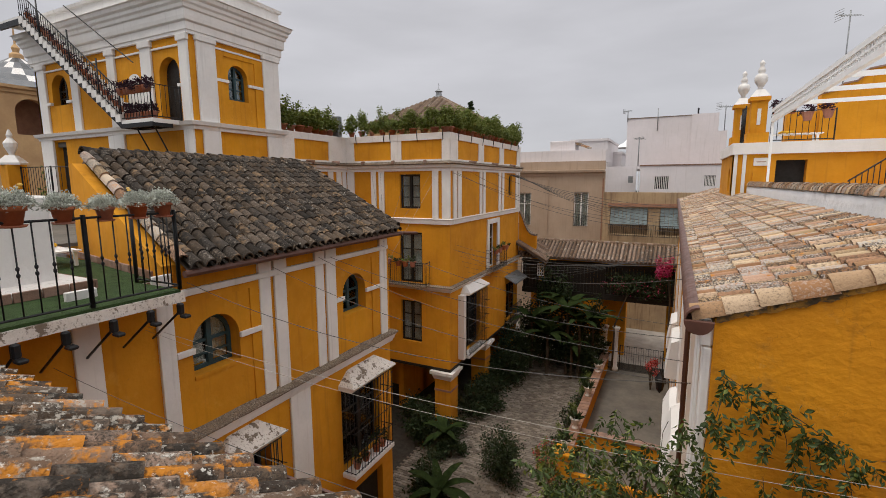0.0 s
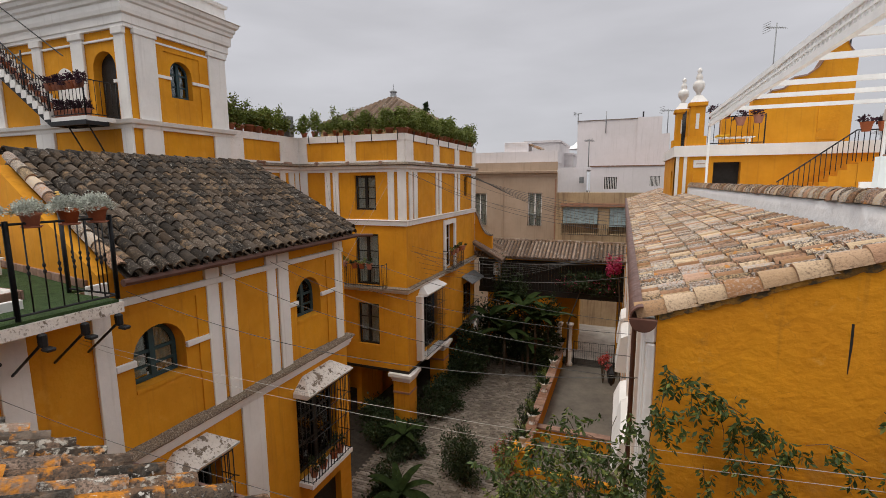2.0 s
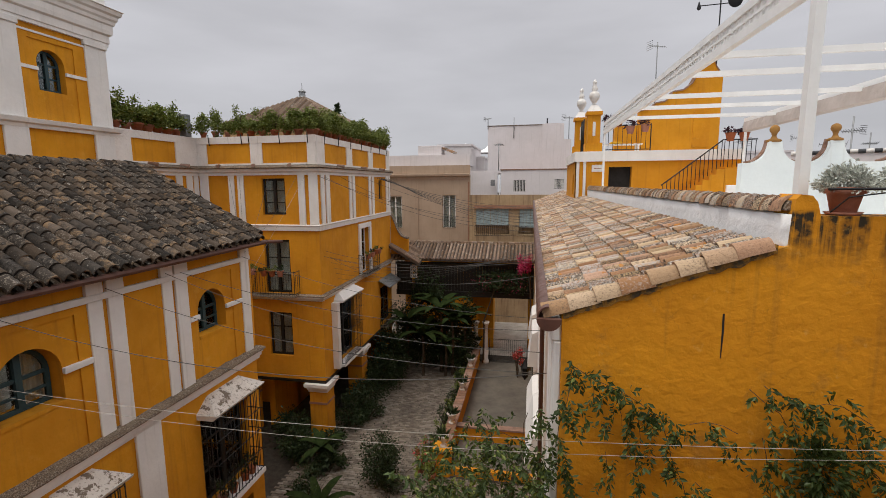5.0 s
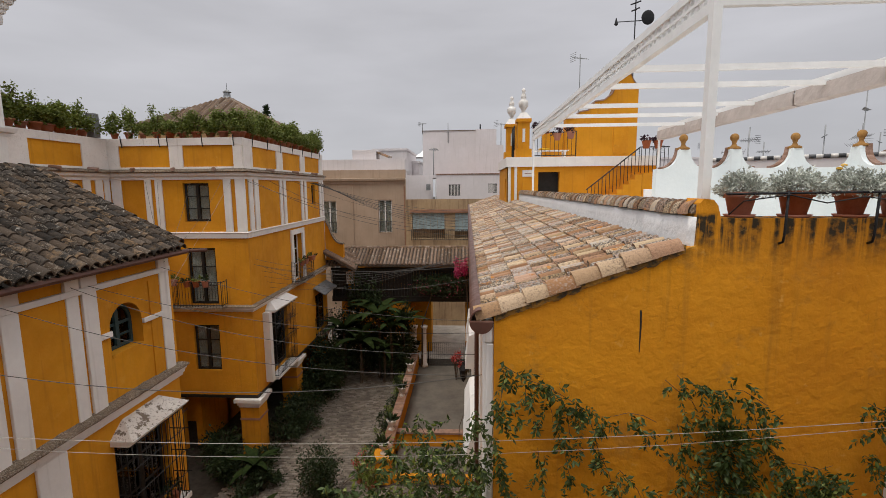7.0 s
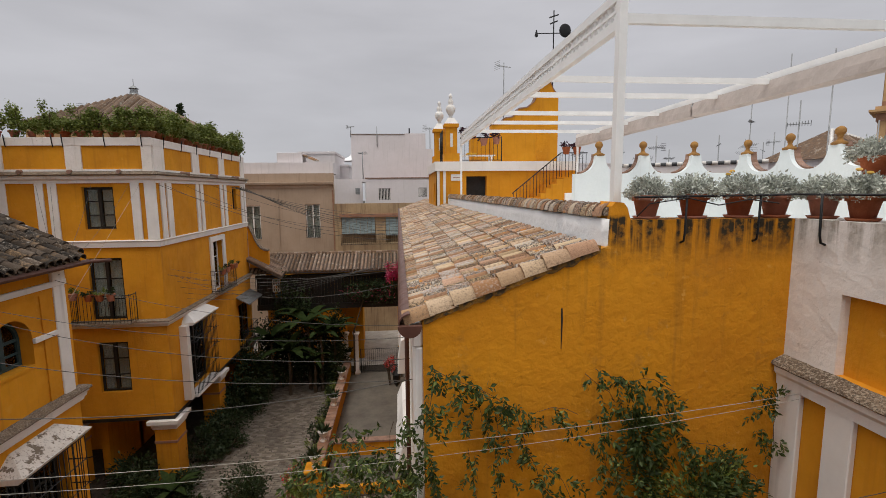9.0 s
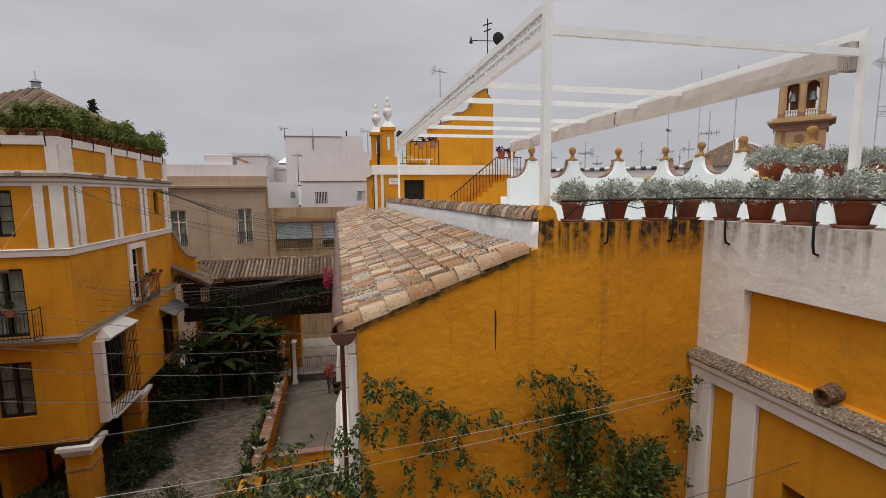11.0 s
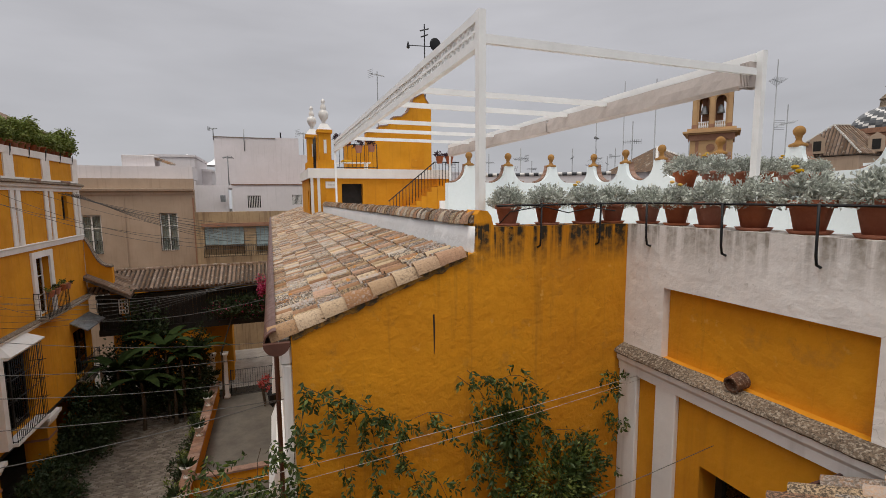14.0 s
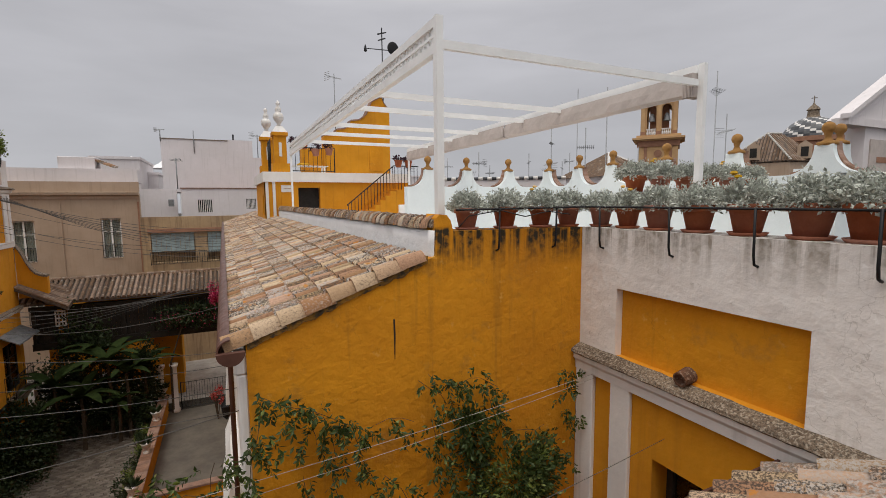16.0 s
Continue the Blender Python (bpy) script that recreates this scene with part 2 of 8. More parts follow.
BROWNMETAL = mat("brown_painted_gutter", (0.12, 0.055, 0.04), 0.5, 0.2, 4.0, None, 0.1, 30.0)
WHITEMETAL = mat("white_powder_coated_metal", (0.90, 0.90, 0.89), 0.4, 0.06, 3.0, None, 0.05, 30.0, spec=0.5)
GREYMETAL = mat("galvanised_metal", (0.30, 0.31, 0.32), 0.5, 0.2, 6.0, None, 0.1, 40.0, metal=0.6)
FABRIC = mat("folded_awning_fabric", (0.54, 0.475, 0.44), 0.9, 0.18, 2.5, (0.44, 0.385, 0.355), 0.4, 9.0)
CARPET = mat("artificial_grass", (0.045, 0.085, 0.022), 0.98, 0.3, 6.0, None, 1.0, 160.0)
TERRACOTTA = mat("terracotta_pot", (0.40, 0.135, 0.065), 0.85, 0.2, 6.0, (0.30, 0.10, 0.055), 0.3, 40.0, world_space=False, rnd=0.12)
SOIL = mat("potting_soil", (0.04, 0.028, 0.02), 1.0, 0.3, 20.0, None, 0.8, 60.0)
COBBLE = mat("courtyard_cobble", (0.21, 0.175, 0.14), 0.8, 0.25, 3.0, (0.15, 0.12, 0.095), 0.6, 40.0, rnd=0.35, spots=[((0.09, 0.075, 0.062), 0.6, 0.50, 0.64, 0.6)])
JOINT = mat("mossy_sand_joint", (0.055, 0.046, 0.037), 0.95, 0.3, 4.0, None, 0.6, 50.0)
CONCRETE = mat("grey_concrete_slab", (0.16, 0.142, 0.12), 0.9, 0.25, 0.9, (0.11, 0.098, 0.085), 0.5, 20.0)
BRICKTOP = mat("worn_brick_coping", (0.33, 0.19, 0.13), 0.9, 0.3, 4.0, (0.2, 0.12, 0.09), 0.6, 25.0, rnd=0.2)
BEIGE = mat("beige_render", (0.46, 0.345, 0.255), 0.9, 0.14, 0.5, (0.39, 0.29, 0.21), 0.3, 10.0, streak=((0.20, 0.145, 0.10), 0.4, 0.54, 0.78))
STAINED = mat("stained_cream_render", (0.46, 0.33, 0.19), 0.9, 0.25, 0.6, (0.30, 0.205, 0.125), 0.5, 8.0, streak=((0.13, 0.085, 0.055), 0.6, 0.50, 0.70))
OFFWHITE = mat("off_white_render", (0.73, 0.685, 0.695), 0.92, 0.12, 0.35, (0.66, 0.62, 0.62), 0.3, 8.0, streak=((0.36, 0.33, 0.31), 0.35, 0.56, 0.8))
BLUEBLIND = mat("faded_blue_blind", (0.36, 0.45, 0.46), 0.8, 0.2, 3.0, None, 0.2, 20.0)
SANDSTONE = mat("golden_sandstone", (0.56, 0.36, 0.18), 0.9, 0.2, 0.7, (0.44, 0.27, 0.14), 0.4, 10.0)
BRICKRED = mat("old_brick", (0.36, 0.19, 0.12), 0.9, 0.25, 2.0, (0.27, 0.14, 0.09), 0.5, 20.0)
DOMETILE = mat("glazed_dome_tile", (0.07, 0.075, 0.085), 0.4, 0.3, 3.0, (0.11, 0.11, 0.11), 0.4, 8.0, rnd=0.5)
SILVER = mat("silver_dusty_leaf", (0.58, 0.60, 0.53), 0.9, 0.2, 9.0, (0.34, 0.36, 0.31), 0.2, 60.0, rnd=0.4, transl=0.15)
LEAF = mat("green_leaf", (0.20, 0.235, 0.04), 0.6, 0.3, 6.0, (0.10, 0.14, 0.022), 0.1, 40.0, rnd=0.45, transl=0.25)
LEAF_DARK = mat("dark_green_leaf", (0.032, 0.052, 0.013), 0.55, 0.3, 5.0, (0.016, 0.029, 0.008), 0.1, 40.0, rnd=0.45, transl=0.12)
LEAF_VINE = mat("vine_leaf", (0.060, 0.095, 0.018), 0.55, 0.3, 6.0, (0.028, 0.048, 0.010), 0.1, 40.0, rnd=0.45, transl=0.2)
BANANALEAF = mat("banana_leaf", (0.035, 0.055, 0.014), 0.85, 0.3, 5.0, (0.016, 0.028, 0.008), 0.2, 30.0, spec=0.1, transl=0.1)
LEAF_PURPLE = mat("purple_leaf", (0.065, 0.018, 0.035), 0.7, 0.3, 6.0, (0.03, 0.012, 0.02), 0.1, 40.0, rnd=0.4, transl=0.15)
PETAL_PINK = mat("magenta_petal", (0.55, 0.03, 0.13), 0.8, 0.2, 6.0, None, 0.0, rnd=0.3, transl=0.2)
PETAL_RED = mat("red_petal", (0.55, 0.06, 0.05), 0.8, 0.2, 6.0, None, 0.0, rnd=0.3, transl=0.2)
PETAL_YELLOW = mat("yellow_petal", (0.75, 0.45, 0.05), 0.8, 0.2, 6.0, None, 0.0, rnd=0.3, transl=0.2)
BARK = mat("brown_stem", (0.10, 0.07, 0.045), 0.95, 0.3, 12.0, None, 0.6, 40.0)
CABLE = mat("grey_cable", (0.10, 0.095, 0.09), 0.7, 0.2, 4.0, None, 0.0)
CABLE_PALE = mat("pale_cable", (0.46, 0.43, 0.38), 0.7, 0.2, 4.0, None, 0.0)
GLAZED = mat("white_glazed_ceramic", (0.72, 0.70, 0.67), 0.25, 0.12, 5.0, (0.62, 0.58, 0.54), 0.1, 20.0, spec=0.5)
OCHREBALL = mat("ochre_painted_ball", (0.36, 0.19, 0.055), 0.85, 0.25, 5.0, (0.25, 0.125, 0.04), 0.4, 25.0)
SAFFRON = mat("yellow_towel", (0.75, 0.42, 0.03), 0.95, 0.15, 8.0, None, 0.3, 40.0)

GLASS = bpy.data.materials.new("window_glass")
GLASS.use_nodes = True
_g, _gl = GLASS.node_tree.nodes, GLASS.node_tree.links
_g.clear()
g_out, g_mix, g_tr, g_gl, g_fr = (_g.new(k) for k in ("ShaderNodeOutputMaterial", "ShaderNodeMixShader", "ShaderNodeBsdfTransparent", "ShaderNodeBsdfGlossy", "ShaderNodeFresnel"))
g_tr.inputs[0].default_value = (0.80, 0.84, 0.83, 1)
g_gl.inputs["Roughness"].default_value = 0.03
g_fr.inputs[0].default_value = 1.5
_gl.new(g_fr.outputs[0], g_mix.inputs[0])
_gl.new(g_tr.outputs[0], g_mix.inputs[1])
_gl.new(g_gl.outputs[0], g_mix.inputs[2])
_gl.new(g_mix.outputs[0], g_out.inputs[0])


# ---- building helpers ----
def thing(name, at, label, category, group="", kind=""):
    ob = new(name)
    ob.location = at
    ob.empty_display_size = 0.2
    return tagged(ob, label, category, group, kind)


def root_of(ob):
    m = Matrix.Identity(4)
    while ob:
        m = Matrix.LocRotScale(ob.location, ob.rotation_euler, ob.scale) @ m if ob.rotation_mode != "QUATERNION" else ob.matrix_basis @ m
        ob = ob.parent
    return m


def to_mesh(bm, name, material, smooth=False):
    bmesh.ops.recalc_face_normals(bm, faces=bm.faces)
    me = bpy.data.meshes.new(name)
    if smooth:
        for f in bm.faces:
            f.smooth = True
    bm.to_mesh(me)
    bm.free()
    me.materials.append(material)
    return me


def part(name, bm, material, parent=None, label="", smooth=False, kind=""):
    """One mesh object of world-space geometry, under a thing or a part."""
    ob = new(name, to_mesh(bm, name, material, smooth))
    if parent:
        ob.parent = parent
        top = parent
        while top.parent:
            top = top.parent
        ob.matrix_parent_inverse = Matrix.Translation(-top.location) if parent is top else Matrix.Identity(4)
    return tagged(ob, label, kind=kind)


def piece(name, mesh, parent, m):
    """A shared mesh set at the world pose m under a thing or a part of it."""
    ob = new(name, mesh)
    ob.parent = parent
    top = parent
    while top.parent:
        top = top.parent
    ob.matrix_parent_inverse = Matrix.Translation(-top.location) if parent is top else Matrix.Identity(4)
    ob.matrix_basis = m
    return ob


def front(y0):
    """A face that looks towards -y: u runs along x, n comes out of the face."""
    return lambda u, n, z: (u, y0 - n, z)


def right(x0):
    """A face that looks towards +x: u runs along y."""
    return lambda u, n, z: (x0 + n, u, z)


def left(x0):
    """A face that looks towards -x: u runs along y."""
    return lambda u, n, z: (x0 - n, u, z)


def hexa(bm, p):
    v = [bm.verts.new(q) for q in p]
    for f in ((0, 1, 2, 3), (4, 5, 6, 7), (0, 1, 5, 4), (1, 2, 6, 5), (2, 3, 7, 6), (3, 0, 4, 7)):
        bm.faces.new([v[i] for i in f])
    return v


def fbox(bm, fr, u0, u1, n0, n1, z0, z1):
    hexa(bm, [fr(u0, n0, z0), fr(u1, n0, z0), fr(u1, n1, z0), fr(u0, n1, z0), fr(u0, n0, z1), fr(u1, n0, z1), fr(u1, n1, z1), fr(u0, n1, z1)])


def box(bm, x0, x1, y0, y1, z0, z1):
    fbox(bm, lambda u, n, z: (u, n, z), x0, x1, y0, y1, z0, z1)


def bevelled(bm, w=0.01):
    bmesh.ops.bevel(bm, geom=bm.edges[:], offset=w, segments=1, affect="EDGES")
    return bm


def fpart(name, fr, dims, material, parent, label="", bev=0.0):
    bm = bmesh.new()
    fbox(bm, fr, *dims)
    if bev:
        bevelled(bm, bev)
    return part(name, bm, material, parent, label)


def wall_mesh(bm, fr, u0, u1, z0, z1, th, openings=()):
    """A wall with thickness th behind the face n = 0; openings (u0, u1, z0, z1, arched) go through it."""
    cuts = {u0, u1}
    for a, b, c, d, arched in openings:
        cuts |= {a, b}
        if arched:
            cuts |= {a + (b - a) * (1 - math.cos(math.pi * i / 12)) / 2 for i in range(1, 12)}
    cuts = sorted(cuts)

    def top(o, u):
        a, b, c, d, arched = o
        if not arched:
            return d
        r = (b - a) / 2
        return d - r + math.sqrt(max(r * r - (u - (a + b) / 2) ** 2, 0))

    for ua, ub in zip(cuts, cuts[1:]):
        mid = (ua + ub) / 2
        inside = sorted((o for o in openings if o[0] < mid < o[1]), key=lambda o: o[2])
        lo_a = lo_b = z0
        for o in inside + [None]:
            hi = o[2] if o else z1
            if hi - max(lo_a, lo_b) > 1e-4:
                hexa(bm, [fr(ua, 0, lo_a), fr(ub, 0, lo_b), fr(ub, -th, lo_b), fr(ua, -th, lo_a), fr(ua, 0, hi), fr(ub, 0, hi), fr(ub, -th, hi), fr(ua, -th, hi)])
            if o:
                lo_a, lo_b = top(o, ua), top(o, ub)
    bmesh.ops.remove_doubles(bm, verts=bm.verts, dist=0.0005)


def prism(bm, pts, off):
    """A closed polygon swept by the vector off."""
    n = len(pts)
    a = [bm.verts.new(p) for p in pts]
    b = [bm.verts.new(Vector(p) + Vector(off)) for p in pts]
    bm.faces.new(a)
    bm.faces.new(b[::-1])
    for i in range(n):
        bm.faces.new((a[i], a[(i + 1) % n], b[(i + 1) % n], b[i]))


def profile_run(bm, prof, fr, u0, u1, ends=(0, 0)):
    """A moulding: profile points (n, z) run along u; ends mitre outwards by the fraction given."""
    a = [bm.verts.new(fr(u0 - ends[0] * n, n, z)) for n, z in prof]
    b = [bm.verts.new(fr(u1 + ends[1] * n, n, z)) for n, z in prof]
    k = len(prof)
    bm.faces.new(a)
    bm.faces.new(b[::-1])
    for i in range(k):
        bm.faces.new((a[i], a[(i + 1) % k], b[(i + 1) % k], b[i]))


def lathe(bm, prof, at=(0, 0, 0), seg=14):
    rings = []
    for r, z in prof:
        rings.append([bm.verts.new((at[0] + r * math.cos(2 * math.pi * i / seg), at[1] + r * math.sin(2 * math.pi * i / seg), at[2] + z)) for i in range(seg)])
    for p, q in zip(rings, rings[1:]):
        for i in range(seg):
            bm.faces.new((p[i], p[(i + 1) % seg], q[(i + 1) % seg], q[i]))
    bm.faces.new(rings[0][::-1])
    bm.faces.new(rings[-1])


def tube(bm, pts, r=0.01, seg=6):
    pts = [Vector(p) for p in pts]
    rings = []
    for i, p in enumerate(pts):
        d = (pts[min(i + 1, len(pts) - 1)] - pts[max(i - 1, 0)]).normalized()
        s = d.cross(Vector((0, 0, 1)))
        s = s.normalized() if s.length > 1e-3 else Vector((1, 0, 0))
        t = s.cross(d)
        rr = r[i] if isinstance(r, (list, tuple)) else r
        rings.append([bm.verts.new(p + rr * (math.cos(2 * math.pi * k / seg) * s + math.sin(2 * math.pi * k / seg) * t)) for k in range(seg)])
    for p, q in zip(rings, rings[1:]):
        for k in range(seg):
            bm.faces.new((p[k], p[(k + 1) % seg], q[(k + 1) % seg], q[k]))
    bm.faces.new(rings[0][::-1])
    bm.faces.new(rings[-1])


def tube_part(name, pts, r, material, parent=None, label="", seg=6):
    bm = bmesh.new()
    tube(bm, pts, r, seg)
    return part(name, bm, material, parent, label, smooth=True)


def window(parent, fr, u0, u1, z0, z1, deep=0.18, arched=False, wood=WOODDARK, nz=3, leaves=2, curtain=True, name="window"):
    """A timber casement in an opening: frame with glazing bars, a pane for each leaf, a curtain and a near-black sheet
    for the unlit room behind.
    """
    bm = bmesh.new()
    n0, n1, w = -deep - 0.06, -deep, 0.07
    r = (u1 - u0) / 2
    zs = z1 - r if arched else z1
    fbox(bm, fr, u0, u0 + w, n0, n1, z0, zs)
    fbox(bm, fr, u1 - w, u1, n0, n1, z0, zs)
    fbox(bm, fr, u0 + w, u1 - w, n0, n1, z0, z0 + w)
    if arched:
        k = 12
        for i in range(k):
            a, b = math.pi * i / k, math.pi * (i + 1) / k
            c = (u0 + u1) / 2
            q = [(c + s * math.cos(t), zs + s * math.sin(t)) for t, s in ((a, r), (b, r), (b, r - w), (a, r - w))]
            hexa(bm, [fr(u, n0, z) for u, z in q] + [fr(u, n1, z) for u, z in q])
    else:
        fbox(bm, fr, u0 + w, u1 - w, n0, n1, z1 - w, z1)
    bmesh.ops.remove_doubles(bm, verts=bm.verts, dist=0.0005)
    frame_ob = part(name, bm, wood, parent)
    for i in range(1, leaves):
        u = u0 + (u1 - u0) * i / leaves
        fpart("mullion", fr, (u - 0.05, u + 0.05, n0 + 0.004, n1 + 0.02, z0 + w, z1 - w), wood, frame_ob)
    for i in range(1, nz):
        z = z0 + (zs - z0) * i / nz
        fpart("glazing_bar", fr, (u0 + w, u1 - w, n0 + 0.01, n1 - 0.006, z - 0.02, z + 0.02), wood, frame_ob)
    if arched:
        fpart("transom", fr, (u0 + w, u1 - w, n0 + 0.01, n1 - 0.004, zs - 0.03, zs + 0.03), wood, frame_ob)
    for i in range(leaves):
        a, b = u0 + (u1 - u0) * i / leaves + 0.03, u0 + (u1 - u0) * (i + 1) / leaves - 0.03
        bm = bmesh.new()
        fbox(bm, fr, a, b, n0 + 0.022, n0 + 0.028, z0 + 0.03, z1 - 0.05)
        part("pane", bm, GLASS, frame_ob).visible_shadow = False
    if curtain:
        for i in range(leaves):
            a, b = u0 + (u1 - u0) * i / leaves + 0.07, u0 + (u1 - u0) * (i + 1) / leaves - 0.05
            bm = bmesh.new()
            k = 14
            vs = [[bm.verts.new(fr(a + (b - a) * j / k, n0 - 0.05 + 0.018 * math.sin(j * 2.1 + i), z)) for j in range(k + 1)] for z in (z0 + 0.08, z1 - 0.08)]
            for j in range(k):
                bm.faces.new((vs[0][j], vs[0][j + 1], vs[1][j + 1], vs[1][j]))
            part("curtain", bm, CURTAIN, frame_ob)
    # no real shutter: a near-black sheet painted as the room's darkness
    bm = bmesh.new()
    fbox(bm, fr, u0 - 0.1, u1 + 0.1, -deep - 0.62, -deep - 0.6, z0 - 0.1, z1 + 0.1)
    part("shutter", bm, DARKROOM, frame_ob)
    return frame_ob


def bar_mesh(h, r=0.009, knobs=()):
    bm = bmesh.new()
    prof = [(r, 0)]
    for k in knobs:
        prof += [(r, k - 0.03), (r * 2.2, k - 0.012), (r * 2.2, k + 0.012), (r, k + 0.03)]
    prof += [(r, h)]
    lathe(bm, prof, seg=6)
    return to_mesh(bm, "bar", IRON, True)


def railing(parent, path, z0, z1, gap=0.12, knobs=(), post=0.02, name="railing", r=0.009):
    """An iron railing along a path of (x, y): rails, with every bar a piece of its own."""
    bm = bmesh.new()
    tube(bm, [(x, y, z1) for x, y in path], 0.016, 5)
    rail = part(name, bm, IRON, parent)
    bm = bmesh.new()
    tube(bm, [(x, y, z0 + 0.06) for x, y in path], 0.016, 5)
    part("lower_rail", bm, IRON, rail)
    me = bar_mesh(z1 - z0 - 0.06, r, knobs)
    pm = bar_mesh(z1 - z0 + 0.04, post)
    for (xa, ya), (xb, yb) in zip(path, path[1:]):
        k = max(int(math.hypot(xb - xa, yb - ya) / gap), 1)
        for i in range(k + 1):
            f = i / k
            piece("baluster" if 0 < i < k else "post", me if 0 < i < k else pm, rail, Matrix.Translation((xa + (xb - xa) * f, ya + (yb - ya) * f, z0 + (0.06 if 0 < i < k else 0))))
    return rail


def tile_mesh(length, w0, w1, material, seg=8, th=0.02):
    """A barrel tile that runs along +x, wide end first, arching up from z = 0."""
    bm = bmesh.new()
    rows = []
    for x, w in ((0, w0), (length, w1)):
        for t in (0, th):
            rows.append([bm.verts.new((x, (w / 2 - t) * math.cos(math.pi * i / seg), (w / 2 - t) * 1.25 * math.sin(math.pi * i / seg))) for i in range(seg + 1)])
    bm.verts.index_update()
    for i in range(seg):
        bm.faces.new((rows[0][i], rows[0][i + 1], rows[2][i + 1], rows[2][i]))
        bm.faces.new((rows[0][i], rows[0][i + 1], rows[1][i + 1], rows[1][i]))
        bm.faces.new((rows[1][i], rows[1][i + 1], rows[3][i + 1], rows[3][i]))
    rim = {frozenset((rows[0][i].index, rows[0][i + 1].index)) for i in range(seg)}
    me = to_mesh(bm, "roof_tile", material, True)
    for e in me.edges:
        if frozenset(e.vertices) in rim or frozenset(k - seg - 1 for k in e.vertices) in rim:
            e.use_edge_sharp = True
    return me


def tiled_slope(parent, origin, along, upward, width, rise_len, material, gap=0.225, step=0.34, keep=300, near=None, seed=1, wob=0.012, fill=(0.90, 0.76), pitch=0.065):
    """Barrel tiles on a slope. origin: a corner at the eaves; along: unit way along the eaves; upward: unit way up the slope.
    The keep tiles nearest to the place near are pieces; the rest is one mesh of loose tiles, like the channels between."""
    rs = random.Random(seed)
    o, e, s = Vector(origin), Vector(along), Vector(upward)
    nrm = e.cross(s).normalized()
    if nrm.z < 0:
        nrm = -nrm
    side = nrm.cross(s)
    me = tile_mesh(step * 1.2, gap * fill[0], gap * fill[1], material)
    cols, rows = int(round(width / gap)), int(math.ceil(rise_len / step))
    spots = []
    for i in range(cols):
        for j in range(rows):
            p = o + e * ((i + 0.5) * gap + rs.uniform(-wob, wob)) + s * (j * step - 0.05 + rs.uniform(-wob, wob)) + nrm * (0.035 + rs.uniform(0, 0.012))
            tilt = s + nrm * (-pitch + rs.uniform(-0.015, 0.015)) + side * rs.uniform(-0.04, 0.04)
            spots.append((p, tilt.normalized()))
    if near is not None:
        spots.sort(key=lambda q: (q[0] - Vector(near)).length)

    def pose_of(p, d):
        y = nrm.cross(d).normalized()
        z = d.cross(y)
        return Matrix(((d.x, y.x, z.x, p.x), (d.y, y.y, z.y, p.y), (d.z, y.z, z.z, p.z), (0, 0, 0, 1)))

    for p, d in spots[:keep]:
        piece("roof_tile", me, parent, pose_of(p, d))
    base = np.array([v.co[:] for v in me.vertices])
    polys = [list(q.vertices) for q in me.polygons]

    def joined(name, items, flip):
        vs, fs = [], []
        for p, d in items:
            m = np.array(pose_of(p, d))
            b = base * np.array([1, 1.0, -0.5 if flip else 1])
            k = len(vs) * len(base)
            vs.append(b @ m[:3, :3].T + m[:3, 3])
            fs += [[k + i for i in q] for q in polys]
        if not vs:
            return
        mesh = bpy.data.meshes.new(name)
        mesh.from_pydata(np.concatenate(vs).tolist(), [], fs)
        mesh.materials.append(material)
        ob = new(name, mesh)
        ob.parent = parent
        top = parent
        while top.parent:
            top = top.parent
        ob.matrix_parent_inverse = Matrix.Translation(-top.location) if parent is top else Matrix.Identity(4)
        tagged(ob, kind="stuff")

    joined("loose_roof_tiles", spots[keep:], False)
    chan = []
    for i in range(1, cols):
        for j in range(rows):
            chan.append((o + e * (i * gap) + s * (j * step - 0.02) + nrm * 0.006, (s - nrm * 0.06).normalized()))
    joined("channel_tiles", chan, True)


def cap_tiles(parent, a, b, material, step=0.34, w=0.2, seed=3, lift=0.0):
    """A line of ridge tiles from a to b."""
    rs = random.Random(seed)
    a, b = Vector(a), Vector(b)
    d = (b - a).normalized()
    me = tile_mesh(step * 1.15, w, w * 0.86, material)
    for i in range(int((b - a).length / step)):
        dd = (d + Vector((0, 0, -0.05 + rs.uniform(-0.02, 0.02)))).normalized()
        y = Vector((0, 0, 1)).cross(dd).normalized()
        z = dd.cross(y)
        p = a + d * i * step + Vector((0, 0, lift + rs.uniform(0, 0.012)))
        piece("ridge_tile", me, parent, Matrix(((dd.x, y.x, z.x, p.x), (dd.y, y.y, z.y, p.y), (dd.z, y.z, z.z, p.z), (0, 0, 0, 1))))


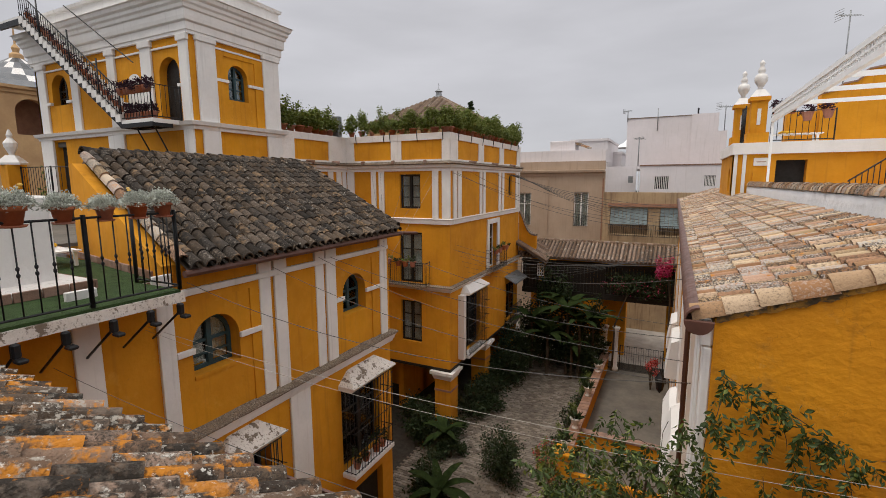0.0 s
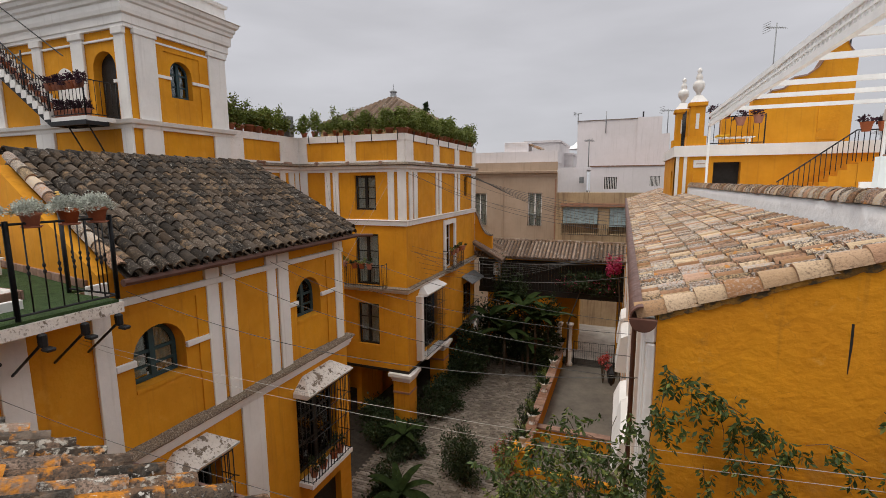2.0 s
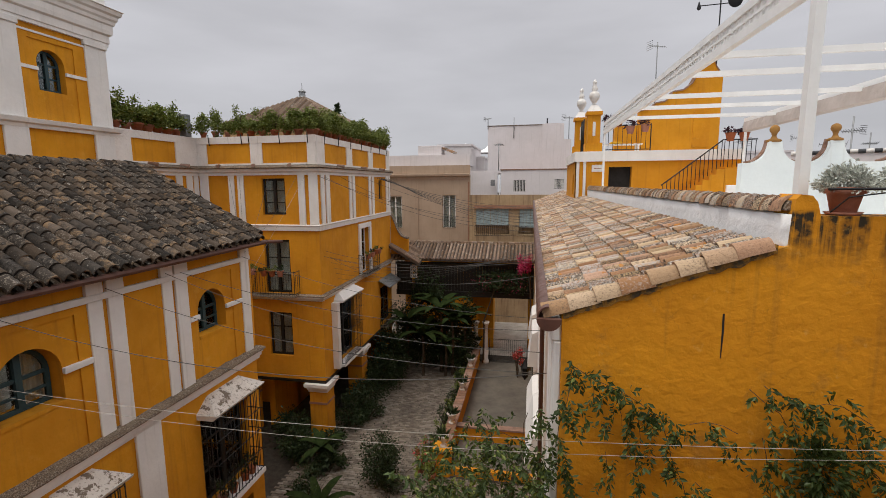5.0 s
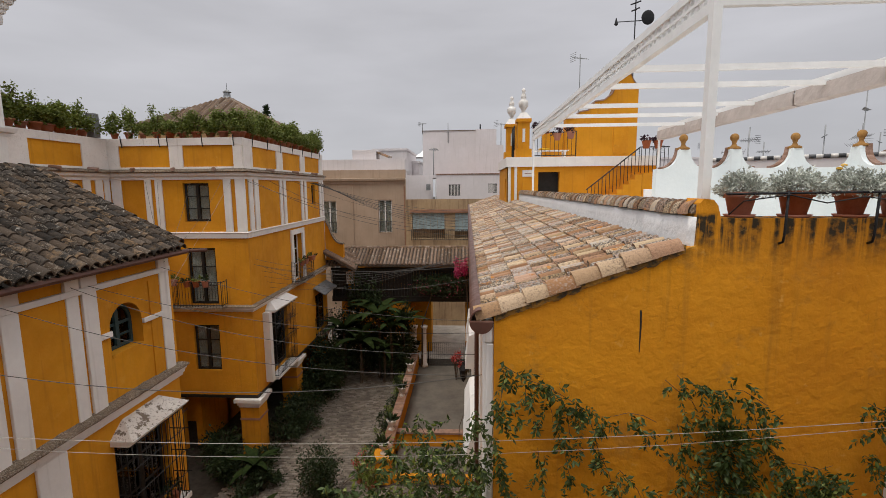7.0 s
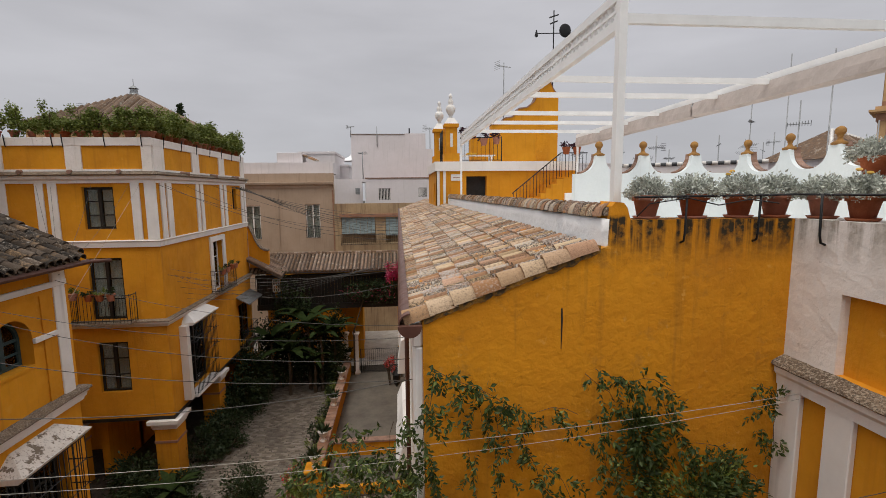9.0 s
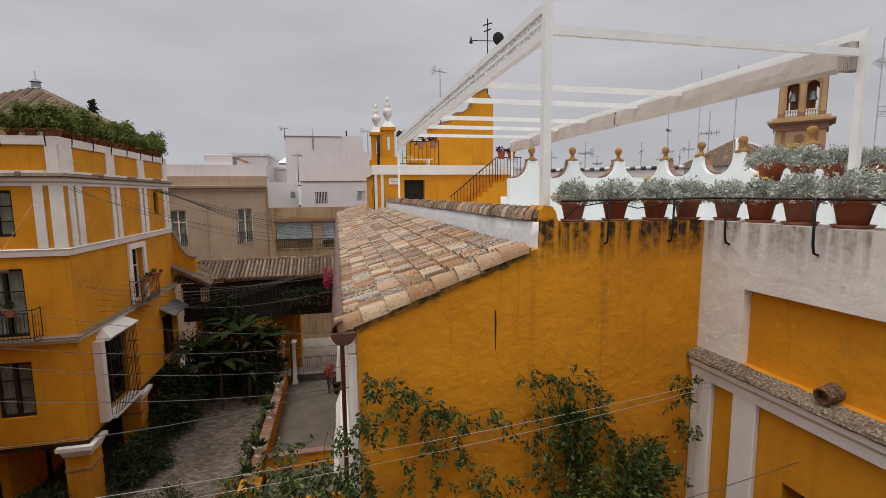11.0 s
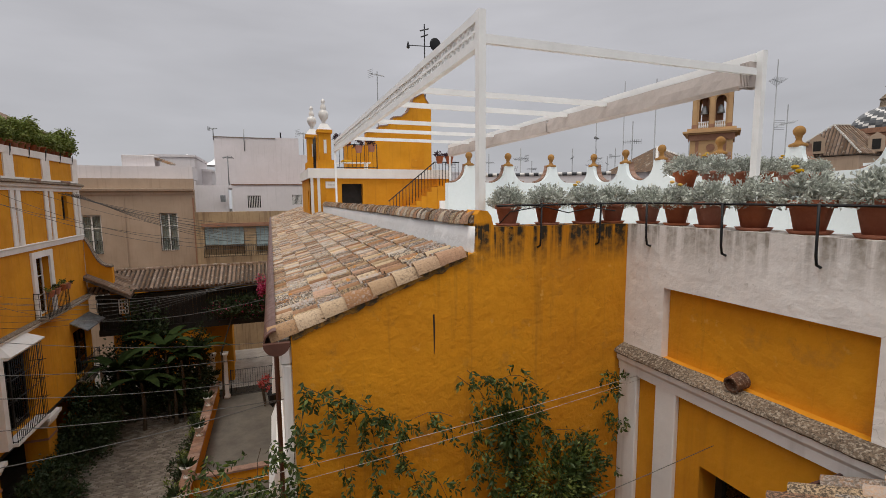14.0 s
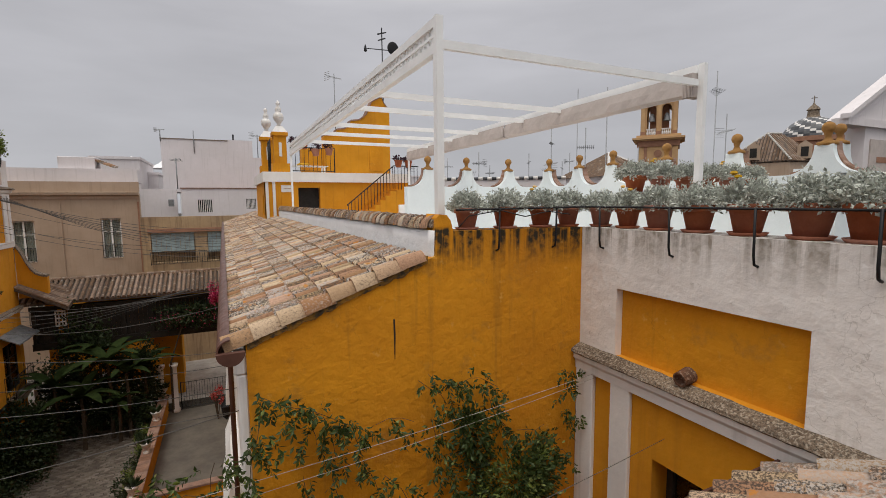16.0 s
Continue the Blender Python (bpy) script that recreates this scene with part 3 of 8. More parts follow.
def leaves_mesh(name, places, size, material, seed=0, long=1.8, flat=0.5, droop=0.0):
    """One mesh of many small folded leaves at the given places, with their outward ways."""
    rs = np.random.RandomState(seed)
    p = np.array([q[0] for q in places], float)
    n = len(p)
    unit = lambda v: v / (np.linalg.norm(v, axis=1, keepdims=True) + 1e-9)
    d = np.array([q[1] for q in places], float) * flat + rs.normal(size=(n, 3)) * 0.6
    d[:, 2] -= droop
    d = unit(d)
    s = unit(np.cross(d, rs.normal(size=(n, 3))))
    m = np.cross(d, s)
    k = size * rs.uniform(0.6, 1.3, (n, 1))
    mid = p + d * k * long * 0.5 + m * k * 0.15
    vs = np.stack([p, mid + s * k * 0.5, p + d * k * long, mid - s * k * 0.5], 1).reshape(-1, 3)
    i = np.arange(n)[:, None] * 4
    fs = np.concatenate([i + [[0, 1, 2]], i + [[0, 2, 3]]], 1).reshape(-1, 3)
    me = bpy.data.meshes.new(name)
    me.from_pydata(vs.tolist(), [], fs.tolist())
    me.materials.append(material)
    return me


def clump(n, centre, radii, seed=0, lumps=7, hollow=0.35):
    """Places for leaves in an uneven crown: several overlapping lumps with gaps."""
    rs = np.random.RandomState(seed)
    c, r = np.array(centre), np.array(radii)
    cs = [c + r * rs.uniform(-0.62, 0.62, 3) for _ in range(lumps)]
    out = []
    for i in range(n):
        k = cs[i % lumps]
        v = rs.normal(size=3)
        v /= np.linalg.norm(v)
        q = k + v * r * 0.5 * rs.uniform(hollow, 1.0) * rs.uniform(0.7, 1.15)
        out.append((q, (q - c) / (np.linalg.norm(q - c) + 1e-6)))
    return out


def leafy(name, parent, places, size, material, seed=0, label="", **kw):
    ob = new(name, leaves_mesh(name, places, size, material, seed, **kw))
    if parent:
        ob.parent = parent
        top = parent
        while top.parent:
            top = top.parent
        ob.matrix_parent_inverse = Matrix.Translation(-top.location) if parent is top else Matrix.Identity(4)
    return tagged(ob, label, kind="stuff")


# ---- ground ----
bm = bmesh.new()
box(bm, -400, 400, -200, 600, -0.4, 0.0)
tagged(part("ground", bm, JOINT), "sandy earth between courtyard cobbles and streets", "ground", kind="structure")


# ---- west wing: long ochre facade with white pilasters and a tiled roof ----
WEST = -7.5
w_face = right(WEST)
west = thing("courtyard_wing", (WEST, 6, 0), "ochre courtyard wing with white pilasters and dark tiled roof", "building")
arches = [(5.04, 6.04, 8.32, 9.38, True), (9.22, 10.2, 8.32, 9.40, True)]
bays = [(5.3, 6.6, 4.1, 6.5, False), (9.0, 10.75, 4.1, 6.45, False), (9.5, 10.8, 0.0, 3.3, False)]
bm = bmesh.new()
wall_mesh(bm, w_face, 4.92, 11.36, 9.97, 10.38, 0.4)
wall_mesh(bm, w_face, -2.0, 11.36, 0, 9.97, 0.4, arches + bays)
part("wall", bm, YELLOW, west)
bm = bmesh.new()
wall_mesh(bm, lambda u, n, z: (u, 11.36 - 0.001 + n, z), -14.5, WEST - 0.402, 0, 10.38, 0.4)
part("end_wall", bm, YELLOW, west)
bm = bmesh.new()
prism(bm, [(-7.55, 11.3, 10.38), (-11.5, 12.0, 12.2), (-11.75, 12.05, 12.2), (-11.75, 12.05, 10.38)], (0, -0.3, 0))
part("gable_wall", bm, YELLOW, west)
bm = bmesh.new()
box(bm, -11.78, -11.5, 5.72, 11.7, 10.0, 12.18)
part("back_wall", bm, YELLOW, west)
for a, b in ((1.9, 2.2), (3.25, 3.6), (4.44, 4.72), (6.55, 6.84), (6.95, 7.27), (8.2, 8.48), (8.57, 8.92), (10.85, 11.2)):
    fpart("pilaster", w_face, (a, b, 0, 0.06, 7.36, 9.86), WHITE, west, bev=0.008)
    fpart("pilaster_head", w_face, (a - 0.02, b + 0.02, 0, 0.075, 9.98, 10.3), WHITE, west, bev=0.008)
for a, b in ((7.22, 7.85), (3.2, 3.7)):
    fpart("lower_pilaster", w_face, (a, b, 0, 0.06, 0, 7.1), WHITE, west, bev=0.01)
fpart("upper_band", w_face, (4.5, 11.24, 0, 0.085, 9.86, 9.98), WHITE, west, bev=0.01)
for a, b in ((4.72, 5.06), (6.03, 6.55), (8.92, 9.23), (10.19, 10.85)):
    fpart("string_band", w_face, (a, b, 0, 0.07, 8.79, 8.9), WHITE, west, bev=0.01)
# raised plaster fields round the arched windows
for a, b, c, d in ((6.32, 6.55, 7.36, 9.86), (4.72, 6.32, 9.72, 9.86), (10.48, 10.85, 7.36, 9.86), (8.92, 10.48, 9.74, 9.86), (7.27, 8.2, 7.36, 9.86)):
    fpart("raised_field", w_face, (a, b, 0, 0.03, c, d), YELLOW, west)
bm = bmesh.new()
profile_run(bm, [(0, 7.02), (0.06, 7.02), (0.07, 7.08), (0.1, 7.1), (0.11, 7.18), (0.14, 7.2), (0.14, 7.25), (0, 7.25)], w_face, -2, 11.36, (0, 1))
part("cornice", bm, WHITE, west)
bm = bmesh.new()
profile_run(bm, [(0, 7.25), (0.17, 7.25), (0.195, 7.28), (0.17, 7.33), (0.08, 7.37), (0, 7.4)], w_face, -2, 11.36, (0, 1))
bmesh.ops.subdivide_edges(bm, edges=[e for e in bm.edges if e.calc_length() > 5], cuts=70)
for v in bm.verts:
    v.co.z += noise.noise(v.co * 5) * 0.018
    v.co.x += noise.noise(v.co * 7) * 0.015
part("ledge", bm, LEDGE, west, "lichen-covered stone ledge")
for a, b, c, d, _ in arches:
    win = window(west, w_face, a + 0.02, b - 0.02, c + 0.04, d - 0.02, 0.24, True, WOODGREEN, 2, 2)
    fpart("sill", w_face, (a, b, -0.24, 0.02, c - 0.03, c + 0.035), YELLOW, win)


def barred_bay(parent, fr, u0, u1, z0, z1, out, hood_h=0.42, hood_mat=WHITE_PEEL, base_h=0.12):
    """A window behind a projecting iron cage with a plastered hood above and a sill below."""
    win = window(parent, fr, u0 + 0.12, u1 - 0.12, z0 + 0.05, z1 - 0.03, 0.15, False, WOODDARK, 3, 2, curtain=False)
    bm = bmesh.new()
    a = [fr(u0 - 0.12, 0.02, z1 + hood_h), fr(u1 + 0.12, 0.02, z1 + hood_h), fr(u1 + 0.12, 0.02, z1), fr(u0 - 0.12, 0.02, z1)]
    hexa(bm, [fr(u0 - 0.1, 0, z1 + 0.12), fr(u1 + 0.1, 0, z1 + 0.12), fr(u1 + 0.1, out + 0.1, z1 + 0.12), fr(u0 - 0.1, out + 0.1, z1 + 0.12),
              fr(u0 + 0.28, 0, z1 + hood_h), fr(u1 - 0.28, 0, z1 + hood_h), fr(u1 - 0.25, 0.1, z1 + hood_h - 0.03), fr(u0 + 0.25, 0.1, z1 + hood_h - 0.03)])
    part("hood", bm, hood_mat, parent, "peeling white plaster window hood")
    bm = bmesh.new()
    profile_run(bm, [(0, z1), (out + 0.02, z1), (out + 0.05, z1 + 0.05), (out + 0.1, z1 + 0.07), (out + 0.12, z1 + 0.12), (0, z1 + 0.12)], fr, u0 - 0.1, u1 + 0.1)
    part("hood_moulding", bm, WHITE, parent)
    bm = bmesh.new()
    fbox(bm, fr, u0 - 0.05, u1 + 0.05, 0, out + 0.03, z0 - base_h, z0)
    part("grille_base", bm, WHITE, parent)
    bm = bmesh.new()
    hh = [z0 + (z1 - z0) * k / 4 for k in range(1, 4)]
    for z in hh + [z0 + 0.04, z1 - 0.04]:
        for p, q in ((fr(u0, 0, z), fr(u0, out, z)), (fr(u0, out, z), fr(u1, out, z)), (fr(u1, out, z), fr(u1, 0, z))):
            tube(bm, [p, q], 0.014, 4)
        if z in hh:
            for u in (u0, u1):
                tube(bm, [fr(u, out, z), fr(u, out + 0.13, z + 0.02)], 0.012, 4)
    cage = part("iron_grille", bm, IRON, parent, "black iron window cage")
    me = bar_mesh(z1 - z0, 0.011)
    k = int((u1 - u0) / 0.13)
    for i in range(k + 1):
        piece("grille_bar", me, cage, Matrix.Translation(fr(u0 + (u1 - u0) * i / k, out, z0)))
    for u in (u0, u1):
        for f in (0.33, 0.66):
            piece("grille_bar", me, cage, Matrix.Translation(fr(u, out * f, z0)))
    return cage


barred_bay(west, w_face, 9.0, 10.78, 4.1, 6.45, 0.4)
barred_bay(west, w_face, 5.3, 6.6, 4.1, 6.5, 0.35)
bm = bmesh.new()
fbox(bm, w_face, 9.5, 10.8, -0.3, -0.2, 0, 3.3)
part("door", bm, WOODDARK, west, "dark wooden door in shade")
# roof: one slope to the courtyard
bm = bmesh.new()
SL = 0.449
SK = 0.19
prism(bm, [(-7.12, 4.83, 10.38), (-11.5, 5.66, 10.37 + SL * 4.38), (-11.8, 5.72, 12.2), (-11.8, 5.72, 12.1), (-11.5, 5.66, 10.3 + SL * 4.38), (-7.12, 4.83, 10.34)], (0, 6.45, 0))
roof_w = part("roof", bm, MORTAR, west)
up = Vector((-1, SK, SL)).normalized()
tiled_slope(roof_w, (-7.02, 4.78, 10.40), (0, 1, 0), up, 6.5, 4.95, TILE_OLD, 0.25, 0.36, 300, (-7, 8.0, 10.4), 11, 0.012, (0.82, 0.72), 0.035)
cap_tiles(roof_w, (-11.5, 5.6, 12.42), (-11.5, 12.15, 12.42), TILE_OLD, 0.38, 0.28)
cap_tiles(roof_w, (-7.1, 11.28, 10.52), (-11.5, 12.12, 12.47), TILE_OLD, 0.38, 0.22, 5)
cap_tiles(roof_w, (-7.2, 4.8, 10.5), (-11.5, 5.62, 12.45), TILE_RED, 0.38, 0.22, 6)
bm = bmesh.new()
tube(bm, [(-7.03, 4.7, 10.33), (-7.03, 11.4, 10.33)], 0.06, 8)
part("gutter", bm, BROWNMETAL, west, "brown eaves gutter")
tube_part("gutter_spout", [(-7.03, 11.4, 10.33), (-6.85, 11.95, 10.28)], 0.05, BROWNMETAL, west)
# stepped ochre wall below the near verge of the roof
bm = bmesh.new()
prism(bm, [(-7.55, 4.90, 10.0), (-7.55, 4.90, 10.42), (-11.5, 5.65, 12.22), (-11.75, 5.7, 12.2), (-11.75, 5.7, 10.0)], (0, -0.25, 0))
part("verge_wall", bm, YELLOW, west)

# ---- roof terrace over the west wing ----
terrace = thing("roof_terrace", (-9, 3, 10), "roof terrace with green artificial grass and iron railing", "terrace")
bm = bmesh.new()
prism(bm, [(-6.7, -2, 9.98), (-6.7, 4.46, 9.98), (-7.9, 4.46, 9.98), (-7.9, 5.32, 9.98), (-14.5, 5.32, 9.98), (-14.5, -2, 9.98)], (0, 0, 0.15))
part("slab", bm, WHITE_PEEL, terrace, "flaking white slab edge")
bm = bmesh.new()
prism(bm, [(-6.74, -2, 10.134), (-6.74, 4.42, 10.134), (-7.92, 4.42, 10.134), (-7.92, 5.3, 10.134), (-14.4, 5.3, 10.134), (-14.4, -2, 10.134)], (0, 0, 0.04))
part("grass_carpet", bm, CARPET, terrace, "green artificial grass")
railing(terrace, [(-6.75, -1.8), (-6.75, 0.7), (-6.75, 3.22), (-6.75, 4.42), (-7.85, 4.42)], 10.18, 11.36, 0.17, (0.5, 0.58), 0.03)
bm = bmesh.new()
box(bm, -12.0, -8.4, 0.0, 3.6, 10.3, 11.62)
chim = part("parapet_block", bevelled(bm, 0.03), WHITE, terrace, "white plastered stair head on the terrace")
bm = bmesh.new()
box(bm, -12.1, -8.05, -0.1, 3.88, 10.174, 10.34)
part("plinth", bevelled(bm, 0.05), WHITE_WORN, terrace)
bm = bmesh.new()
box(bm, 0, 0.32, -0.02, 0.02, 0, 0.14)
skirt = to_mesh(bevelled(bm, 0.006), "skirting_tile", BRICKTOP)
for i in range(10):
    piece("skirting_tile", skirt, terrace, Matrix.Translation((-8.02, 0.5 + i * 0.34, 10.174)) @ Matrix.Rotation(radians(90), 4, "Z"))
    piece("skirting_tile", skirt, terrace, Matrix.Translation((-11.4 + i * 0.34, 3.91, 10.174)))
for i in range(16):
    x = -8.2 - i * 0.33
    piece("skirting_tile", skirt, terrace, Matrix.Translation((x, 4.63 + (-7.55 - x) * SK, 10.174)) @ Matrix.Rotation(math.atan2(-SK, 1), 4, "Z"))


def floodlight(y):
    """A small black floodlight on an arm below the slab."""
    f = thing("floodlight", (-6.62, y, 9.95), "small black floodlight on a strut below the terrace", "lamp", "terrace floodlights")
    bm = bmesh.new()
    box(bm, -6.72, -6.63, y - 0.045, y + 0.045, 9.80, 9.98)
    part("housing", bevelled(bm, 0.02), IRON, f)
    bm = bmesh.new()
    box(bm, -6.64, -6.5, y - 0.055, y + 0.055, 9.765, 9.815)
    part("visor", bevelled(bm, 0.015), IRON, f)
    tube_part("strut", [(-6.68, y, 9.86), (-7.45, y, 9.3)], 0.018, IRON, f)


for y in (2.35, 2.85, 3.4, 3.9, 4.35):
    floodlight(y)

# ---- near roof below the camera ----
near_roof = thing("near_roof", (0, 1, 9.5), "tiled roof with lichen-covered barrel tiles", "roof", kind="structure")
bm = bmesh.new()
NS = 0.5
prism(bm, [(-7.44, 1.9, 9.80), (-7.44, -0.45, 9.80 + 0.48 * 2.35), (-7.44, -0.45, 9.4), (-7.44, 1.7, 9.4), (-7.44, 1.7, 9.8)], (11.38, 0, 0))
part("roof_deck", bm, MORTAR, near_roof)
bm = bmesh.new()
box(bm, -7.44, 3.94, -0.4, 1.66, 0, 9.42)
part("wall", bm, YELLOW, near_roof)
tiled_slope(near_roof, (-6.95, 1.89, 9.865), (1, 0, 0), Vector((-0.52, -1, 0.48)).normalized(), 8.4, 2.5, TILE_NEAR, 0.29, 0.40, 300, (-1.5, 1.9, 10), 21, 0.016, (0.70, 0.60), 0.05)
tiled_slope(near_roof, (1.5, 1.88, 9.87), (1, 0, 0), Vector((0.42, -1, 0.48)).normalized(), 2.35, 2.5, TILE_RED, 0.255, 0.36, 300, (3, 1.9, 10), 22, 0.014, (0.72, 0.62), 0.05)
bm = bmesh.new()
box(bm, -7.4, 3.9, 1.965, 1.985, 9.84, 9.945)
part("eaves_strip", bm, BROWNMETAL, near_roof, "brown metal eaves strip")

# ---- belvedere tower ----
TX, TY = -14.5, 10.5
tower = thing("belvedere_tower", (-19, 12, 0), "ochre tower with white pilasters and deep white cornice", "tower")
t_f, t_r = front(TY), right(TX)
f_open = [(-23.2, -22.0, 14.95, 16.15, True), (-16.12, -15.06, 13.86, 16.0, True), (-23.45, -22.6, 10, 13.5, False)]
r_open = [(11.95, 12.8, 14.74, 15.98, True)]
bm = bmesh.new()
wall_mesh(bm, t_f, -24.4, TX - 0.35, 0, 17.0, 0.35, f_open)
part("wall", bm, YELLOW, tower)
bm = bmesh.new()
wall_mesh(bm, t_r, TY, 14.3, 0, 17.0, 0.35, r_open)
part("wall", bm, YELLOW, tower)
bm = bmesh.new()
wall_mesh(bm, lambda u, n, z: (u, 14.3 + n, z), -24.4, TX - 0.35, 0, 17.0, 0.35)
wall_mesh(bm, left(-24.4), TY, 14.3, 0, 17.0, 0.3)
part("wall", bm, YELLOW, tower)
bm = bmesh.new()
box(bm, -24.0, -14.9, 10.6, 14.0, 13.3, 13.5)
part("floor", bm, CONCRETE, tower)
for x0, x1 in ((-24.1, -23.5), (-21.6, -21.1), (-19.05, -18.58), (-17.0, -16.42), (-14.92, -14.5)):
    fpart("pilaster", t_f, (x0, x1, 0, 0.09, 13.86, 16.55), WHITE, tower, bev=0.012)
    fpart("pilaster_head", t_f, (x0 - 0.05, x1 + 0.05, 0, 0.14, 16.4, 16.62), WHITE, tower, bev=0.02)
for x0, x1 in ((-24.4, -23.47), (-19.4, -18.4), (-14.97, -14.5)):
    fpart("lower_pilaster", t_f, (x0, x1, 0, 0.09, 0, 13.6), WHITE, tower, bev=0.012)
for y0, y1 in ((10.72, 11.44), (13.5, 14.28)):
    fpart("pilaster", t_r, (y0, y1, 0, 0.09, 13.86, 16.6), WHITE, tower, bev=0.012)
    fpart("pilaster_head", t_r, (y0 - 0.05, y1 + 0.03, 0, 0.14, 16.45, 16.64), WHITE, tower, bev=0.02)
    fpart("lower_pilaster", t_r, (y0 + 0.05, y1, 0, 0.09, 0, 13.6), WHITE, tower, bev=0.012)
fpart("string_band", t_r, (11.44, 11.95, 0, 0.06, 15.3, 15.4), WHITE, tower)
fpart("string_band", t_r, (12.8, 13.5, 0, 0.06, 15.3, 15.4), WHITE, tower)
fpart("string_band", t_r, (11.44, 13.5, 0, 0.06, 16.36, 16.42), WHITE, tower)
for a, b in ((-23.5, -23.2), (-22.0, -21.6), (-15.06, -14.92)):
    fpart("string_band", t_f, (a, b, 0, 0.11, 14.98, 15.08), WHITE, tower)
for a, b in ((-23.5, -21.6), (-21.1, -19.05), (-18.58, -17.0), (-16.42, -14.92)):
    fpart("upper_band", t_f, (a, b, 0, 0.06, 16.28, 16.34), WHITE, tower)
# raised frame round the east window
for d in ((11.44, 11.72, 13.86, 16.36), (13.12, 13.5, 13.86, 16.36), (11.72, 13.12, 16.2, 16.36)):
    fpart("raised_field", t_r, (d[0], d[1], 0, 0.035, d[2], d[3]), YELLOW, tower)
for fr, u0, u1, nm in ((t_f, -24.4, TX, "band"), (t_r, TY, 14.3, "band")):
    bm = bmesh.new()
    profile_run(bm, [(0, 13.58), (0.1, 13.58), (0.12, 13.68), (0.2, 13.72), (0.24, 13.84), (0, 13.88)], fr, u0, u1, (1, 1))
    part(nm, bm, WHITE, tower)
    bm = bmesh.new()
    profile_run(bm, [(0, 16.6), (0.1, 16.6), (0.1, 16.7), (0.13, 16.72), (0.13, 16.95), (0.2, 17.0), (0.22, 17.12), (0.22, 17.3), (0.27, 17.34), (0.29, 17.44), (0.34, 17.5), (0.35, 17.6), (0.42, 17.66), (0.45, 17.78), (0.5, 17.8), (0, 17.9)], fr, u0, u1, (1, 1))
    part("cornice", bm, WHITE, tower, "stepped white cornice")
    bm = bmesh.new()
    profile_run(bm, [(-0.1, 17.9), (0.12, 17.9), (0.1, 18.3), (0.18, 18.34), (0.2, 18.44), (-0.1, 18.46)], fr, u0, u1, (1, 1))
    part("parapet", bm, WHITE, tower)
bm = bmesh.new()
box(bm, -24.3, -14.6, 10.3, 14.2, 17.0, 17.9)
part("roof_slab", bm, WHITE, tower)
bm = bmesh.new()
lathe(bm, [(0.3, 0), (0.34, 0.12), (0.2, 0.2), (0.16, 0.4), (0.3, 0.6), (0.3, 0.8), (0.1, 1.0)], (-15.0, 13.7, 18.46))
part("finial", bm, GLAZED, tower, smooth=True)
window(tower, t_r, 11.97, 12.78, 14.76, 15.96, 0.2, True, WOODGREEN, 2, 2, False)
window(tower, t_f, -23.18, -22.02, 14.97, 16.13, 0.25, True, WOODDARK, 2, 2, False)
bm = bmesh.new()
fbox(bm, t_f, -16.12, -15.06, -0.32, -0.26, 13.86, 16.0)
part("door", bm, WOODDARK, tower, "dark arched door")
# near-black sheet in the doorway, painted as the darkness inside
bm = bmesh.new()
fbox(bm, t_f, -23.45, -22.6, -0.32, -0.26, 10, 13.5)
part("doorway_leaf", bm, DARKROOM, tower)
# blind white arch behind the landing
bm = bmesh.new()
pts = [(-18.0, TY - 0.02, 13.88), (-17.1, TY - 0.02, 13.88)] + [(-17.55 + 0.45 * math.cos(math.pi * i / 10), TY - 0.02, 15.2 + 0.45 * math.sin(math.pi * i / 10)) for i in range(11)]
prism(bm, pts, (0, 0.015, 0))
part("blind_arch", bm, WHITE, tower)
# outside stair with white treads on a dark steel string
stair = thing("outside_stair", (-17, 9.7, 13.7), "white outside stair with dark steel string and iron railing", "stair")
bm = bmesh.new()
box(bm, -16.9, -15.22, 9.4, TY, 13.72, 13.86)
part("landing", bm, WHITE, stair)
bm = bmesh.new()
box(bm, -16.9, -15.22, 9.38, 9.44, 13.6, 13.74)
box(bm, -16.9, -15.22, 10.0, 10.06, 13.6, 13.74)
for x in (-16.9, -16.1, -15.28):
    box(bm, x, x + 0.06, 9.44, 10.0, 13.6, 13.72)
prism(bm, [(-16.9, 9.38, 13.6), (-22.7, 9.38, 17.7), (-22.7, 9.38, 17.98), (-16.9, 9.38, 13.9)], (0, 0.07, 0))
prism(bm, [(-16.9, 9.98, 13.6), (-22.7, 9.98, 17.7), (-22.7, 9.98, 17.98), (-16.9, 9.98, 13.9)], (0, 0.07, 0))
box(bm, -24.3, -22.7, 9.38, 9.45, 17.74, 17.95)
part("string", bm, IRON, stair, "dark steel stair string")
bm = bmesh.new()
box(bm, -24.3, -22.7, 9.4, 10.1, 17.92, 18.04)
part("upper_landing", bm, WHITE, stair)
N = 23
for i in range(N):
    bm = bmesh.new()
    x, z = -16.9 - 5.8 * (i + 1) / N, 13.88 + 4.1 * i / N
    box(bm, x, x + 5.8 / N + 0.03, 9.36, 10.1, z - 0.06, z + 4.1 / N)
    part("step", bm, WHITE, stair)
bm = bmesh.new()
for (a, b) in (((-16.9, 9.4, 14.86), (-22.7, 9.4, 18.96)), ((-16.9, 9.4, 14.05), (-22.7, 9.4, 18.15)), ((-22.7, 9.4, 18.96), (-24.3, 9.4, 18.96))):
    tube(bm, [a, b], 0.022, 5)
for x in (-16.3, -15.35):
    tube(bm, [(x, 9.5, 13.65), (x - 0.2, 10.15, 12.6)], 0.025, 5)
tube(bm, [(-22.9, 9.5, 17.75), (-21.2, 10.1, 16.6)], 0.025, 5)
